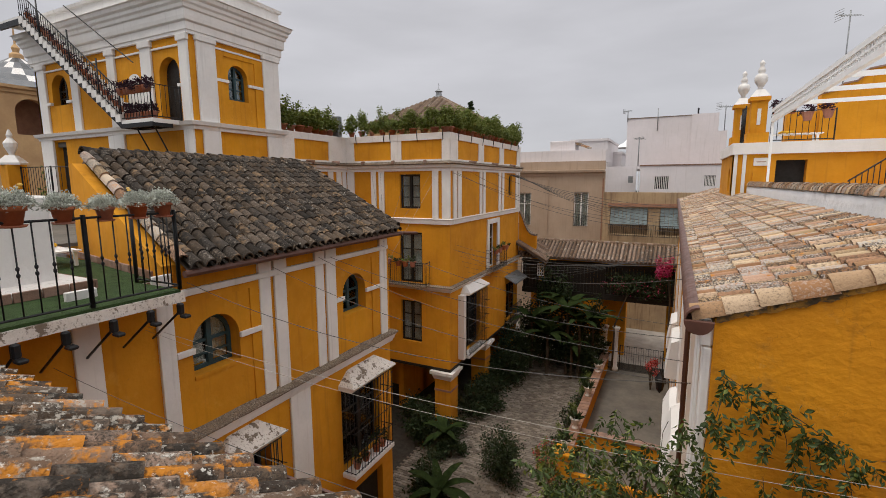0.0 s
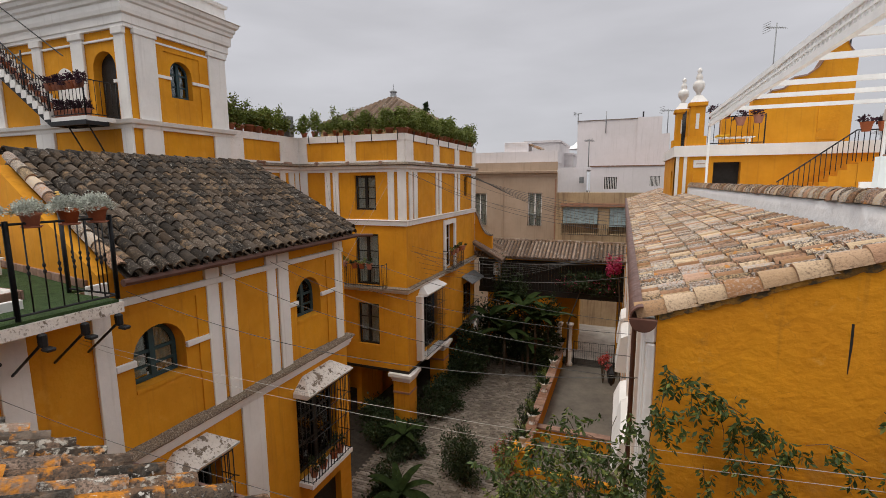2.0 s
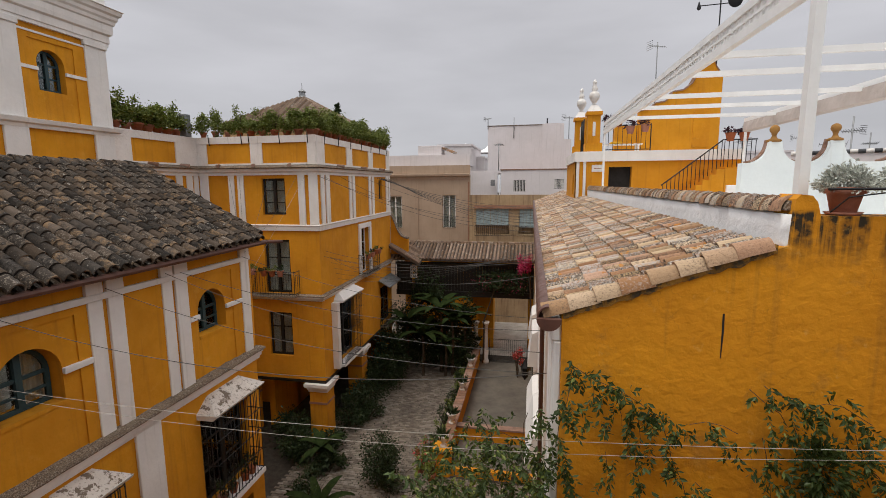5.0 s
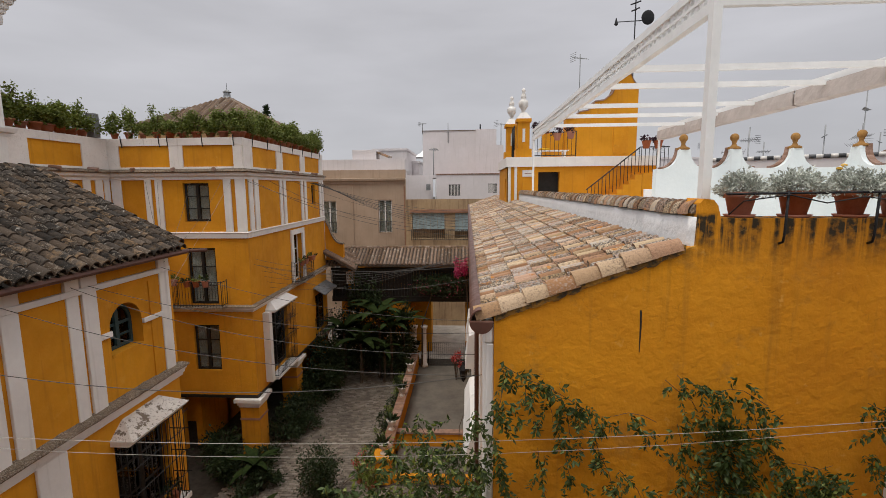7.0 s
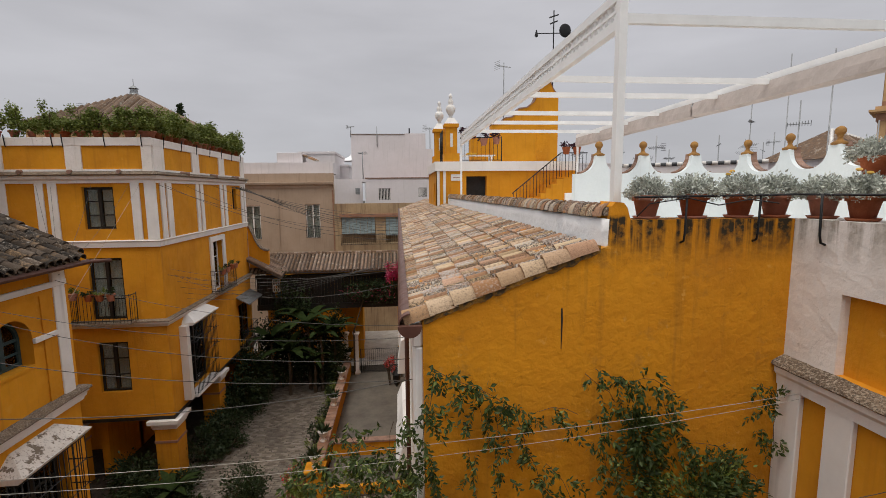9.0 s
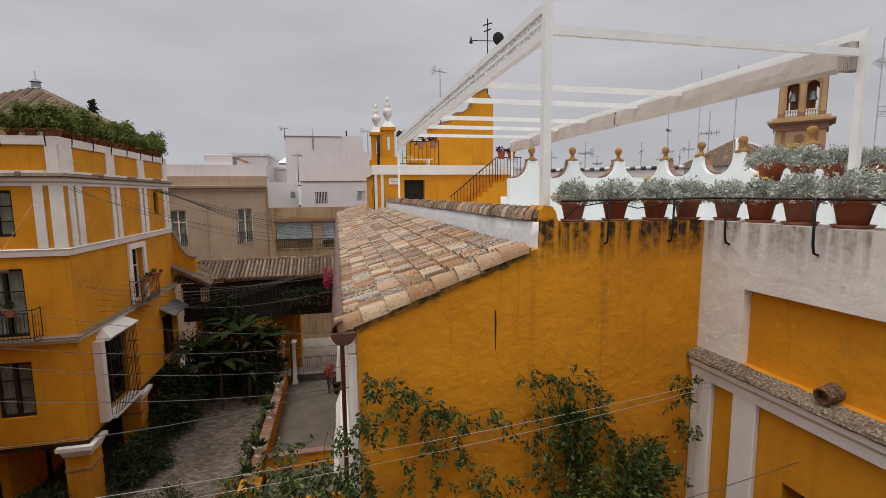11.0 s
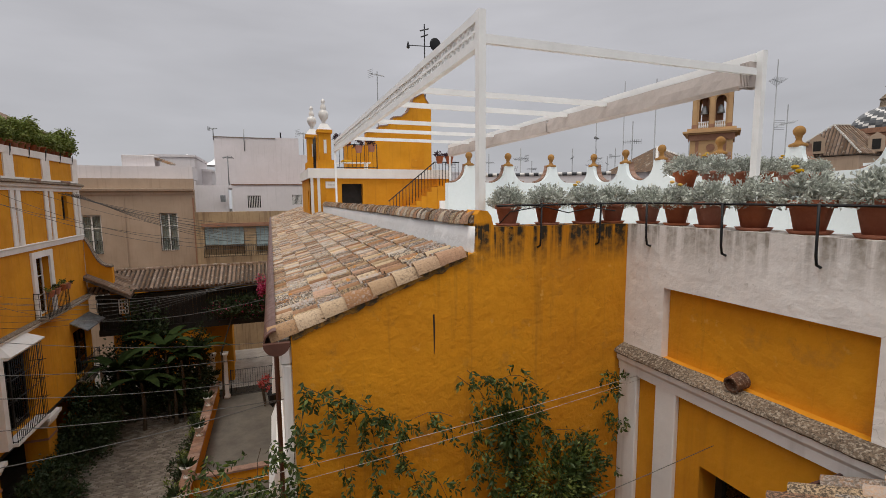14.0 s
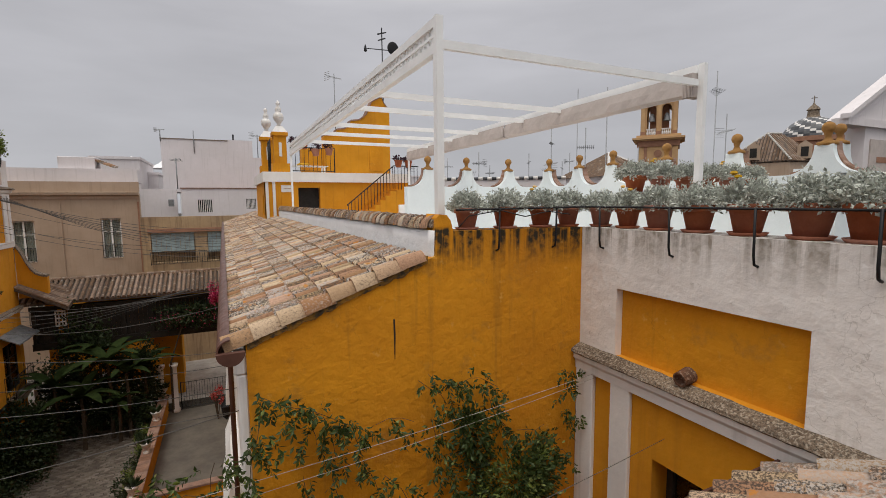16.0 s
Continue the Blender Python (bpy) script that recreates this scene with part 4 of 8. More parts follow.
tube(bm, [(-19.6, 9.4, 17.9), (-17.2, 10.15, 15.9)], 0.02, 5)
srail = part("handrail", bm, IRON, stair)
me = bar_mesh(0.92, 0.012)
for i in range(40):
    x = -16.95 - 5.7 * i / 39
    piece("baluster", me, srail, Matrix.Translation((x, 9.4, 13.95 + 4.1 / 5.8 * (-16.9 - x))))
me = bar_mesh(1.5, 0.025)
for x in (-18.0, -19.6, -21.4):
    piece("post", me, srail, Matrix.Translation((x, 9.4, 13.7 + 4.1 / 5.8 * (-16.9 - x))))
railing(stair, [(-16.9, 9.42), (-15.25, 9.42), (-15.25, 10.4)], 13.86, 14.92, 0.15, (), 0.022)
stair.location.x += 0.25

# ---- centre building across the courtyard ----
CY, CX, LX = 18.7, -9.0, -14.7
c_f, c_s, c_l = front(CY), right(CX), right(LX)
centre = thing("courtyard_house", (-11, 22, 0), "three-storey ochre house with white pilasters and planted parapet", "building")
fo = [(-11.6, -10.5, 10.55, 12.14, False), (-11.66, -10.43, 7.03, 9.45, False), (-11.64, -10.5, 4.1, 6.13, False)]
so = [(26.9, 27.5, 10.95, 12.1, False), (23.6, 24.9, 6.98, 9.5, False), (20.0, 22.4, 3.3, 6.35, False), (26.7, 28.6, 3.2, 5.5, False)]
lo = [(16.4, 17.1, 11.0, 12.15, False)]
bm = bmesh.new()
wall_mesh(bm, c_f, LX, CX - 0.35, 3.0, 13.9, 0.35, fo)
part("wall", bm, YELLOW, centre)
bm = bmesh.new()
wall_mesh(bm, c_s, CY, 29.0, 3.0, 13.9, 0.35, so)
part("wall", bm, YELLOW, centre)
bm = bmesh.new()
wall_mesh(bm, c_l, 13.0, CY, 0, 13.9, 0.35, lo)
part("wall", bm, YELLOW, centre)
bm = bmesh.new()
wall_mesh(bm, lambda u, n, z: (u, 29.0 + n, z), -20, CX - 0.35, 0, 13.9, 0.35)
part("wall", bm, YELLOW, centre)
bm = bmesh.new()
box(bm, LX - 5, LX - 0.36, 14.4, 28.6, 12.6, 12.8)
box(bm, LX - 0.36, CX - 0.36, CY + 0.36, 28.6, 12.6, 12.8)
box(bm, LX - 5, CX - 0.36, CY + 0.36, 28.6, 2.9, 3.05)
part("floor_slab", bm, CONCRETE, centre)
bm = bmesh.new()
wall_mesh(bm, right(-12.2), CY + 1, 29, 0, 2.95, 0.3)
wall_mesh(bm, front(CY + 3.2), -16, -12.2, 0, 2.95, 0.3)
part("arcade_back_wall", bm, YELLOW, centre)
bm = bmesh.new()
fbox(bm, c_f, LX, CX, -0.35, 0.015, 2.86, 3.0)
fbox(bm, c_s, CY, 29, -0.35, 0.015, 2.86, 3.0)
part("beam", bm, WOODDARK, centre, "dark timber beam")
for fr, u0, u1, ends, nb in ((c_f, LX, CX, (-1, 1), 1), (c_s, CY, 29.0, (1, 0), 1), (c_l, 13.0, CY, (0, -1), 1)):
    bm = bmesh.new()
    profile_run(bm, [(0, 12.28), (0.06, 12.28), (0.07, 12.38), (0.16, 12.44), (0.2, 12.56), (0, 12.6)], fr, u0, u1, ends)
    part("cornice", bm, WHITE, centre)
    bm = bmesh.new()
    profile_run(bm, [(0, 12.58), (0.26, 12.565), (0.3, 12.6), (0.26, 12.66), (0, 12.72)], fr, u0, u1, ends)
    part("ledge", bm, LEDGE, centre, "dark lichen-stained ledge")
    bm = bmesh.new()
    profile_run(bm, [(0, 9.86), (0.07, 9.86), (0.09, 10.04), (0.12, 10.1), (0, 10.13)], fr, u0, u1, ends)
    part("band", bm, WHITE, centre)
    bm = bmesh.new()
    profile_run(bm, [(0, 13.66), (0.06, 13.66), (0.07, 13.94), (0, 13.96)], fr, u0, u1, ends)
    profile_run(bm, [(0, 12.72), (0.05, 12.72), (0.05, 12.80), (0, 12.80)], fr, u0, u1, ends)
    part("parapet_cap", bm, WHITE_WORN, centre)
    if fr is not c_l:
        bm = bmesh.new()
        profile_run(bm, [(0, 6.72), (0.05, 6.72), (0.1, 6.8), (0.16, 6.86), (0.16, 6.92), (0, 6.95)], fr, u0, u1, ends)
        part("lower_band", bm, WHITE, centre)
        bm = bmesh.new()
        profile_run(bm, [(0, 6.95), (0.2, 6.93), (0.2, 6.97), (0, 7.02)], fr, u0, u1, ends)
        part("lower_ledge", bm, LEDGE, centre)
for a, b in ((LX, -14.17), (-12.03, -11.47), (-9.36, CX)):
    fpart("parapet_pier", c_f, (a, b, 0, 0.05, 12.80, 13.66), WHITE_WORN, centre)
for a, b in ((CY, 19.5), (22.0, 22.72), (25.12, 25.85), (28.35, 29.0)):
    fpart("parapet_pier", c_s, (a, b, 0, 0.05, 12.80, 13.66), WHITE_WORN, centre)
for a, b in ((13.0, 15.2), (17.4, CY - 0.06)):
    fpart("parapet_pier", c_l, (a, b, 0, 0.05, 12.80, 13.66), WHITE_WORN, centre)
for a, b in ((-14.62, -14.2), (-13.2, -12.92), (-12.76, -12.45), (-9.86, -9.55), (-9.37, CX + 0.05)):
    fpart("pilaster", c_f, (a, b, 0, 0.06, 10.13, 12.28), WHITE, centre, bev=0.01)
for a, b in ((19.0, 19.35), (19.5, 19.9), (22.2, 22.5), (22.65, 22.98), (25.05, 25.4), (25.6, 25.95), (28.2, 28.6), (28.72, 29.0)):
    fpart("pilaster", c_s, (a, b, 0, 0.06, 10.13, 12.28), WHITE, centre, bev=0.01)
for a, b in ((17.3, 17.65), (17.9, 18.25), (18.35, 18.62)):
    fpart("pilaster", c_l, (a, b, 0, 0.06, 10.13, 12.28), WHITE, centre, bev=0.01)
window(centre, c_f, -11.58, -10.52, 10.57, 12.12, 0.1, nz=3)
window(centre, c_f, -11.64, -10.45, 7.05, 9.43, 0.1, nz=3, name="balcony_door")
window(centre, c_f, -11.62, -10.52, 4.12, 6.11, 0.1, nz=3)
window(centre, c_s, 26.92, 27.48, 10.97, 12.08, 0.12, nz=2, leaves=1, curtain=False)
window(centre, c_s, 23.62, 24.88, 7.0, 9.48, 0.22, wood=WHITE, nz=3, name="balcony_door")
window(centre, c_s, 26.72, 28.58, 3.22, 5.48, 0.15, nz=3, curtain=False)
window(centre, c_l, 16.42, 17.08, 11.02, 12.13, 0.12, nz=2, leaves=1, curtain=False)
for d in ((23.3, 23.6, 7.0, 9.75), (24.9, 25.2, 7.0, 9.75), (23.6, 24.9, 9.5, 9.75)):
    fpart("door_surround", c_s, (d[0], d[1], 0, 0.08, d[2], d[3]), WHITE, centre)
fpart("bay_jamb", c_s, (19.62, 19.9, 0, 0.3, 3.2, 6.4), WHITE, centre)
barred_bay(centre, c_s, 20.0, 22.4, 3.3, 6.35, 0.42, 0.45, WHITE)
# small balconies
def balcony(fr, u0, u1, z, out, h, gap=0.13):
    bm = bmesh.new()
    fbox(bm, fr, u0, u1, 0.0, out, z - 0.07, z)
    slab = part("balcony", bm, LEDGE, centre, "shallow stone balcony with iron railing")
    pts = [fr(u0 + 0.04, 0, 0), fr(u0 + 0.04, out - 0.04, 0), fr(u1 - 0.04, out - 0.04, 0), fr(u1 - 0.04, 0, 0)]
    tube_part("railing", [(p[0], p[1], z + h) for p in pts], 0.016, IRON, slab, seg=5)
    tube_part("lower_rail", [(p[0], p[1], z + 0.08) for p in pts], 0.016, IRON, slab, seg=5)
    post, bar = bar_mesh(h + 0.05, 0.018), bar_mesh(h, 0.009)
    for p in pts:
        piece("post", post, slab, Matrix.Translation((p[0], p[1], z)))
    k = int((u1 - u0) / gap)
    spots = [(u0 + 0.04 + (u1 - u0 - 0.08) * i / k, out - 0.04) for i in range(1, k)] + [(u, out * f) for f in (0.35, 0.68) for u in (u0 + 0.04, u1 - 0.04)]
    for u, n in spots:
        q = fr(u, n, 0)
        piece("baluster", bar, slab, Matrix.Translation((q[0], q[1], z)))


balcony(c_f, -12.25, -10.0, 7.02, 0.5, 1.05)
balcony(c_s, 23.2, 25.4, 7.02, 0.5, 1.05)
balcony(c_s, 26.5, 28.8, 3.1, 0.4, 1.0)
bm = bmesh.new()
hexa(bm, [c_s(26.4, 0, 6.0), c_s(28.9, 0, 6.0), c_s(28.9, 0.7, 5.6), c_s(26.4, 0.7, 5.6), c_s(26.4, 0, 6.06), c_s(28.9, 0, 6.06), c_s(28.9, 0.7, 5.66), c_s(26.4, 0.7, 5.66)])
part("canopy", bm, GREYMETAL, centre, "grey sheet-metal canopy")
# pillars of the arcade
def pillar(x, y):
    p = thing("arcade_pillar", (x, y, 0), "ochre arcade pillar with white moulded capital", "pillar", "arcade pillars")
    bm = bmesh.new()
    box(bm, x - 0.42, x + 0.42, y - 0.42, y + 0.42, 0, 2.45)
    part("shaft", bevelled(bm, 0.02), YELLOW, p)
    bm = bmesh.new()
    for z0, z1, w in ((2.45, 2.55, 0.46), (2.55, 2.7, 0.5), (2.7, 2.85, 0.6)):
        box(bm, x - w, x + w, y - w, y + w, z0, z1)
    part("capital", bm, WHITE, p)
    bm = bmesh.new()
    box(bm, x - 0.44, x + 0.44, y - 0.44, y + 0.44, 1.85, 1.95)
    part("collar", bm, BRICKRED, p)


for x, y in ((-9.4, 19.1), (-9.4, 23.6), (-9.4, 28.4), (-13.2, 19.1)):
    pillar(x, y)

# ---- pyramid roof behind ----
pyr = thing("pavilion_roof", (-15.5, 30, 0), "pyramid roof of brown tiles with a small lantern", "building")
bm = bmesh.new()
box(bm, -19.0, -12.0, 26.6, 33.4, 0, 15.6)
part("wall", bm, SANDSTONE, pyr)
bm = bmesh.new()
lathe(bm, [(5.2, 15.6), (0.12, 17.75)], (-15.26, 30, 0), 4)
bmesh.ops.rotate(bm, verts=bm.verts, cent=(-15.26, 30, 0), matrix=Matrix.Rotation(radians(45), 3, "Z"))
pr = part("roof", bm, MORTAR, pyr)
bm = bmesh.new()
for k in range(4):
    R4 = Matrix.Rotation(radians(90 * k), 3, "Z")
    for i in range(-16, 17):
        u = i * 0.225
        top = max(1 - abs(u) / 3.68, 0.02)
        a, b = Vector((u, -3.7, 15.62)), Vector((u, -3.7 * (1 - top), 15.62 + 2.16 * top))
        tube(bm, [R4 @ a + Vector((-15.26, 30, 0)), R4 @ b + Vector((-15.26, 30, 0))], 0.075, 5)
part("tile_ribs", bm, TILE_FAR, pr, kind="stuff")
bm = bmesh.new()
lathe(bm, [(0.3, 17.66), (0.24, 17.74), (0.2, 18.0), (0.28, 18.04), (0.08, 18.2), (0.02, 18.24), (0.015, 18.6)], (-15.26, 30, 0), 8)
part("lantern", bm, GREYMETAL, pyr)


# ---- gatehouse at the end of the courtyard ----
gate = thing("gatehouse", (-5, 30, 0), "low shaded gatehouse with a brown tiled roof", "building")
g_f = front(32.4)
bm = bmesh.new()
wall_mesh(bm, g_f, -9.0, 0.3, 0, 6.75, 0.4, [(-8.5, -6.2, 0, 3.6, True), (-5.9, -3.6, 0, 3.6, True), (-2.5, -0.05, 0, 4.4, False), (-8.1, -7.2, 5.6, 6.4, False)])
part("wall", bm, YELLOW, gate)
bm = bmesh.new()
wall_mesh(bm, front(36.0), -9.0, -2.7, 0, 6.9, 0.3)
wall_mesh(bm, right(-2.7), 32.8, 36.0, 0, 6.8, 0.3)
part("back_wall", bm, YELLOW, gate)
bm = bmesh.new()
prism(bm, [(-9.3, 29.35, 6.94), (-9.3, 31.2, 7.74), (-9.3, 34.2, 6.5), (-9.3, 34.2, 6.36), (-9.3, 31.2, 7.6), (-9.3, 29.35, 6.82)], (10.0, 0, 0))
g_roof = part("roof", bm, MORTAR, gate)
bm = bmesh.new()
for i in range(43):
    x = -9.2 + i * 0.232
    tube(bm, [(x, 29.3, 6.97), (x, 31.2, 7.8)], 0.085, 6)
    tube(bm, [(x, 31.2, 7.8), (x, 33.0, 6.97)], 0.085, 6)
part("tile_ribs", bm, TILE_FAR, g_roof, kind="stuff")
cap_tiles(g_roof, (-9.3, 31.2, 7.82), (0.7, 31.2, 7.82), TILE_FAR, 0.36, 0.22)
bm = bmesh.new()
for z in (5.62, 5.82, 6.02, 6.22, 6.38):
    fbox(bm, front(29.78), -7.85, -7.45, 0.0, 0.05, z - 0.03, z + 0.03)
for u in (-7.85, -7.72, -7.58, -7.45):
    fbox(bm, front(29.78), u - 0.025, u + 0.025, 0.005, 0.055, 5.6, 6.4)
part("lattice", bm, WHITE, gate, "white lattice window screen")
for x in (-8.8, -6.05, -3.4, -2.75):
    bm = bmesh.new()
    lathe(bm, [(0.22, 0), (0.22, 0.2), (0.15, 0.28), (0.14, 2.6), (0.2, 2.7), (0.24, 2.85)], (x, 29.5, 0), 12)
    part("column", bm, WHITE_WORN, gate, smooth=True)
bm = bmesh.new()
box(bm, -8.9, 0.3, 29.8, 32.4, 4.5, 4.62)
part("gallery_floor", bm, WOODDARK, gate)
bm = bmesh.new()
box(bm, -8.9, 0.3, 29.78, 29.9, 4.4, 4.75)
box(bm, -8.9, 0.3, 29.7, 29.85, 6.5, 6.68)
part("gallery_beam", bm, WOODDARK, gate, "dark timber gallery beam")
for i in range(8):
    bm = bmesh.new()
    box(bm, -8.85 + i * 1.28, -8.7 + i * 1.28, 29.78, 29.9, 4.75, 6.5)
    part("gallery_post", bm, WOODDARK, gate)
# added dark boards hide the ochre wall, imitating deep shade under the eaves
bm = bmesh.new()
for i in range(44):
    x = -8.85 + i * 0.208
    if not -7.95 < x < -7.45:
        box(bm, x, x + 0.2, 29.92, 29.95 + 0.01 * (i % 3), 4.7, 6.52)
part("gallery_boarding", bm, WOODDARK, gate, "added dark board screen standing for the shaded gallery wall", kind="stuff")
# side wing of the gatehouse roof beside the centre house
bm = bmesh.new()
prism(bm, [(-9.0, 28.6, 7.9), (-9.0, 31.4, 8.1), (-7.0, 30.6, 7.2), (-7.0, 28.6, 6.75)], (0, 0, -0.15))
hip_g = part("hip_roof", bm, MORTAR, gate)
bm = bmesh.new()
for i in range(11):
    y = 28.65 + i * 0.19
    tube(bm, [(-9.0, y, 7.95 + 0.014 * i), (-6.98, y, 6.82 + 0.04 * i)], 0.08, 6)
part("tile_ribs", bm, TILE_FAR, hip_g, kind="stuff")
bm = bmesh.new()
sweep = [(-9.0, 9.85), (-8.92, 9.75), (-8.78, 9.45), (-8.62, 9.0), (-8.47, 8.68), (-8.30, 8.46), (-8.08, 8.34), (-7.85, 8.30)]
prism(bm, [(x, 29.1, z) for x, z in sweep] + [(-7.85, 29.1, 7.3), (-9.0, 29.1, 7.3)], (0, 0.3, 0))
part("swept_wall", bm, YELLOW, gate)
bm = bmesh.new()
for (xa, za), (xb, zb) in zip(sweep, sweep[1:]):
    hexa(bm, [(xa, 29.04, za), (xb, 29.04, zb), (xb, 29.46, zb), (xa, 29.46, za), (xa, 29.04, za + 0.1), (xb, 29.04, zb + 0.1), (xb, 29.46, zb + 0.1), (xa, 29.46, za + 0.1)])
bmesh.ops.remove_doubles(bm, verts=bm.verts, dist=0.0005)
part("swept_coping", bm, LEDGE, gate, "dark weathered curved coping")
gate_iron = thing("iron_gate", (-1.3, 29.7, 0), "black iron gate across the entrance passage", "gate")
railing(gate_iron, [(-2.5, 29.75), (-0.05, 29.75)], 0.05, 1.6, 0.13, (), 0.03, "gate_leaf")

# ---- east wing: terracotta roof, long wall and weathered gable ----
east = thing("east_wing", (1, 12, 0), "ochre wing with weathered gable and terracotta tiled roof", "building")
e_f, e_l = front(4.2), left(0.35)
bm = bmesh.new()
pts = [(0.35, 4.2, 0), (3.96, 4.2, 0), (3.96, 4.2, 11.58), (2.30, 4.2, 11.59), (2.27, 4.2, 11.70), (2.23, 4.2, 11.75), (2.15, 4.2, 11.76), (2.115, 4.2, 11.72), (2.1, 4.2, 11.35), (0.35, 4.2, 10.70)]
prism(bm, pts, (0, 0.32, 0))
part("gable_wall", bm, YELLOW_WORN, east, "weathered ochre gable with dark run-off stains")
bm = bmesh.new()
wall_mesh(bm, e_l, 4.52, 30.0, 0, 10.55, 0.35, [(8, 9.2, 6.6, 9.0, False), (13, 14.2, 6.6, 9.0, False), (18, 19.2, 6.6, 9.0, False)])
part("courtyard_wall", bm, YELLOW, east)
for a, b in ((4.215, 4.4), (4.66, 4.86), (4.98, 5.35), (6.4, 6.75), (7.1, 7.4), (10.0, 10.4), (10.8, 11.2), (15.0, 15.5), (20.5, 21)):
    fpart("pilaster", e_l, (a, b, 0, 0.07, 0, 10.44), WHITE, east, bev=0.01)
fpart("cornice", e_l, (4.215, 30, 0, 0.10, 10.44, 10.64), WHITE, east, bev=0.02)
for y, z0, z1 in ((14.0, 6.5, 7.6), (10.2, 6.95, 7.35), (7.2, 7.75, 8.3), (18.0, 6.0, 7.0)):
    bm = bmesh.new()
    hexa(bm, [e_l(y - 0.7, 0, z0), e_l(y + 0.7, 0, z0), e_l(y + 0.7, 0.32, z0), e_l(y - 0.7, 0.32, z0), e_l(y - 0.7, 0, z1), e_l(y + 0.7, 0, z1), e_l(y + 0.7, 0.2, z1 - 0.1), e_l(y - 0.7, 0.2, z1 - 0.1)])
    part("window_hood", bm, WHITE, east)
bm = bmesh.new()
ES = 0.375
prism(bm, [(0.26, 4.24, 10.60), (2.1, 4.24, 10.60 + ES * 1.84), (2.1, 4.24, 10.47 + ES * 1.84), (0.26, 4.24, 10.57)], (0, 25.8, 0))
e_roof = part("roof", bm, MORTAR, east)
bm = bmesh.new()
prism(bm, [(2.2, 4.6, 10.9), (9.9, 4.6, 10.9), (9.9, 30, 10.9), (2.2, 30, 10.9)], (0, 0, 0.12))
part("terrace_floor", bm, WHITE_WORN, east)
bm = bmesh.new()
box(bm, 2.085, 2.24, 4.23, 18.0, 10.6, 11.60)
bmesh.ops.subdivide_edges(bm, edges=[e for e in bm.edges if e.calc_length() > 5], cuts=90)
bmesh.ops.subdivide_edges(bm, edges=[e for e in bm.edges if abs(e.verts[0].co.z - e.verts[1].co.z) > 0.5], cuts=7)
for v in bm.verts:
    v.co.x += noise.noise(v.co * Vector((3, 5, 5))) * 0.03 - 0.008
e_par = part("parapet", bm, WHITE_STUCCO, east, "lumpy white rendered parapet", smooth=True)
bm = bmesh.new()
n = 20
GX, GZ, GR = 0.232, 10.685, 0.105
prof = [(GR * math.cos(math.pi * (0.5 + i / 12)), GR * math.sin(math.pi * (0.5 + i / 12))) for i in range(13)]
prism(bm, [(GX + a, 4.12, GZ + b) for a, b in prof] + [(GX + a * 0.88, 4.12, GZ + b * 0.88) for a, b in prof[::-1]], (0, 26, 0))
part("gutter", bm, BROWNMETAL, east, "half-round brown gutter")
bm = bmesh.new()
prism(bm, [(GX + (GR + 0.004) * math.cos(math.pi + math.pi * i / 10), 4.08, GZ + (GR + 0.004) * math.sin(math.pi + math.pi * i / 10)) for i in range(11)], (0, 0.05, 0))
part("gutter_end", bm, BROWNMETAL, east)
tube_part("downpipe", [(0.20, 4.3, 10.60), (0.20, 5.55, 10.40), (0.22, 5.62, 10.2), (0.22, 5.62, 0)], 0.028, BROWNMETAL, east)
up_e = Vector((1, 0, ES)).normalized()
tiled_slope(e_roof, (0.25, 4.365, 10.65), (0, 1, 0), up_e, 25.8, 1.85, TILE_RED, 0.150, 0.235, 300, (1.0, 4, 10.9), 31, 0.010, (0.84, 0.70), 0.065)
tiled_slope(e_roof, (0.25, 4.145, 10.645), (0, 1, 0), up_e, 0.22, 1.75, TILE_VERGE, 0.22, 0.235, 20, (1.0, 4, 10.9), 33, 0.010, (0.88, 0.74), 0.07)
# stained mortar strip whose dark colour also paints the shadow of the verge tiles
bm = bmesh.new()
lo, hi = [], []
for i in range(89):
    x = 0.36 + i * 0.0188
    z = 10.70 + (x - 0.35) * 0.372
    lo.append((x, 4.184, z - 0.025 - 0.05 * abs(noise.noise(Vector((x * 6, 3, 1)))) - 0.02 * abs(noise.noise(Vector((x * 31, 1, 5))))))
    hi.append((x, 4.184, z + 0.04))
for k in range(88):
    hexa(bm, [lo[k], lo[k + 1], (lo[k + 1][0], 4.36, lo[k + 1][2]), (lo[k][0], 4.36, lo[k][2]), hi[k], hi[k + 1], (hi[k + 1][0], 4.36, hi[k + 1][2]), (hi[k][0], 4.36, hi[k][2])])
bmesh.ops.remove_doubles(bm, verts=bm.verts, dist=0.0005)
part("verge_mortar", bm, VERGEPLASTER, east, "lichen-stained mortar below the verge, darkened for the tile shadow")
cap_tiles(e_par, (2.15, 4.30, 11.61), (2.15, 18.0, 11.61), TILE_RED, 0.17, 0.22, 8)
bm = bmesh.new()
prism(bm, [(2.16 + 0.085 * math.cos(math.pi * i / 10), 4.26, 11.630 + 0.094 * math.sin(math.pi * i / 10)) for i in range(11)], (0, 13.5, 0))
part("cap_mortar", bm, LEDGE, east)
# slot in the gable, its dark hollow painted as a thin near-black plate
bm = bmesh.new()
prism(bm, [(1.652, 4.197, 10.77), (1.668, 4.197, 10.77), (1.672, 4.197, 10.62), (1.664, 4.197, 10.38), (1.658, 4.197, 10.38), (1.655, 4.197, 10.62)], (0, 0.006, 0))
part("drain_slot", bm, DARKROOM, east)

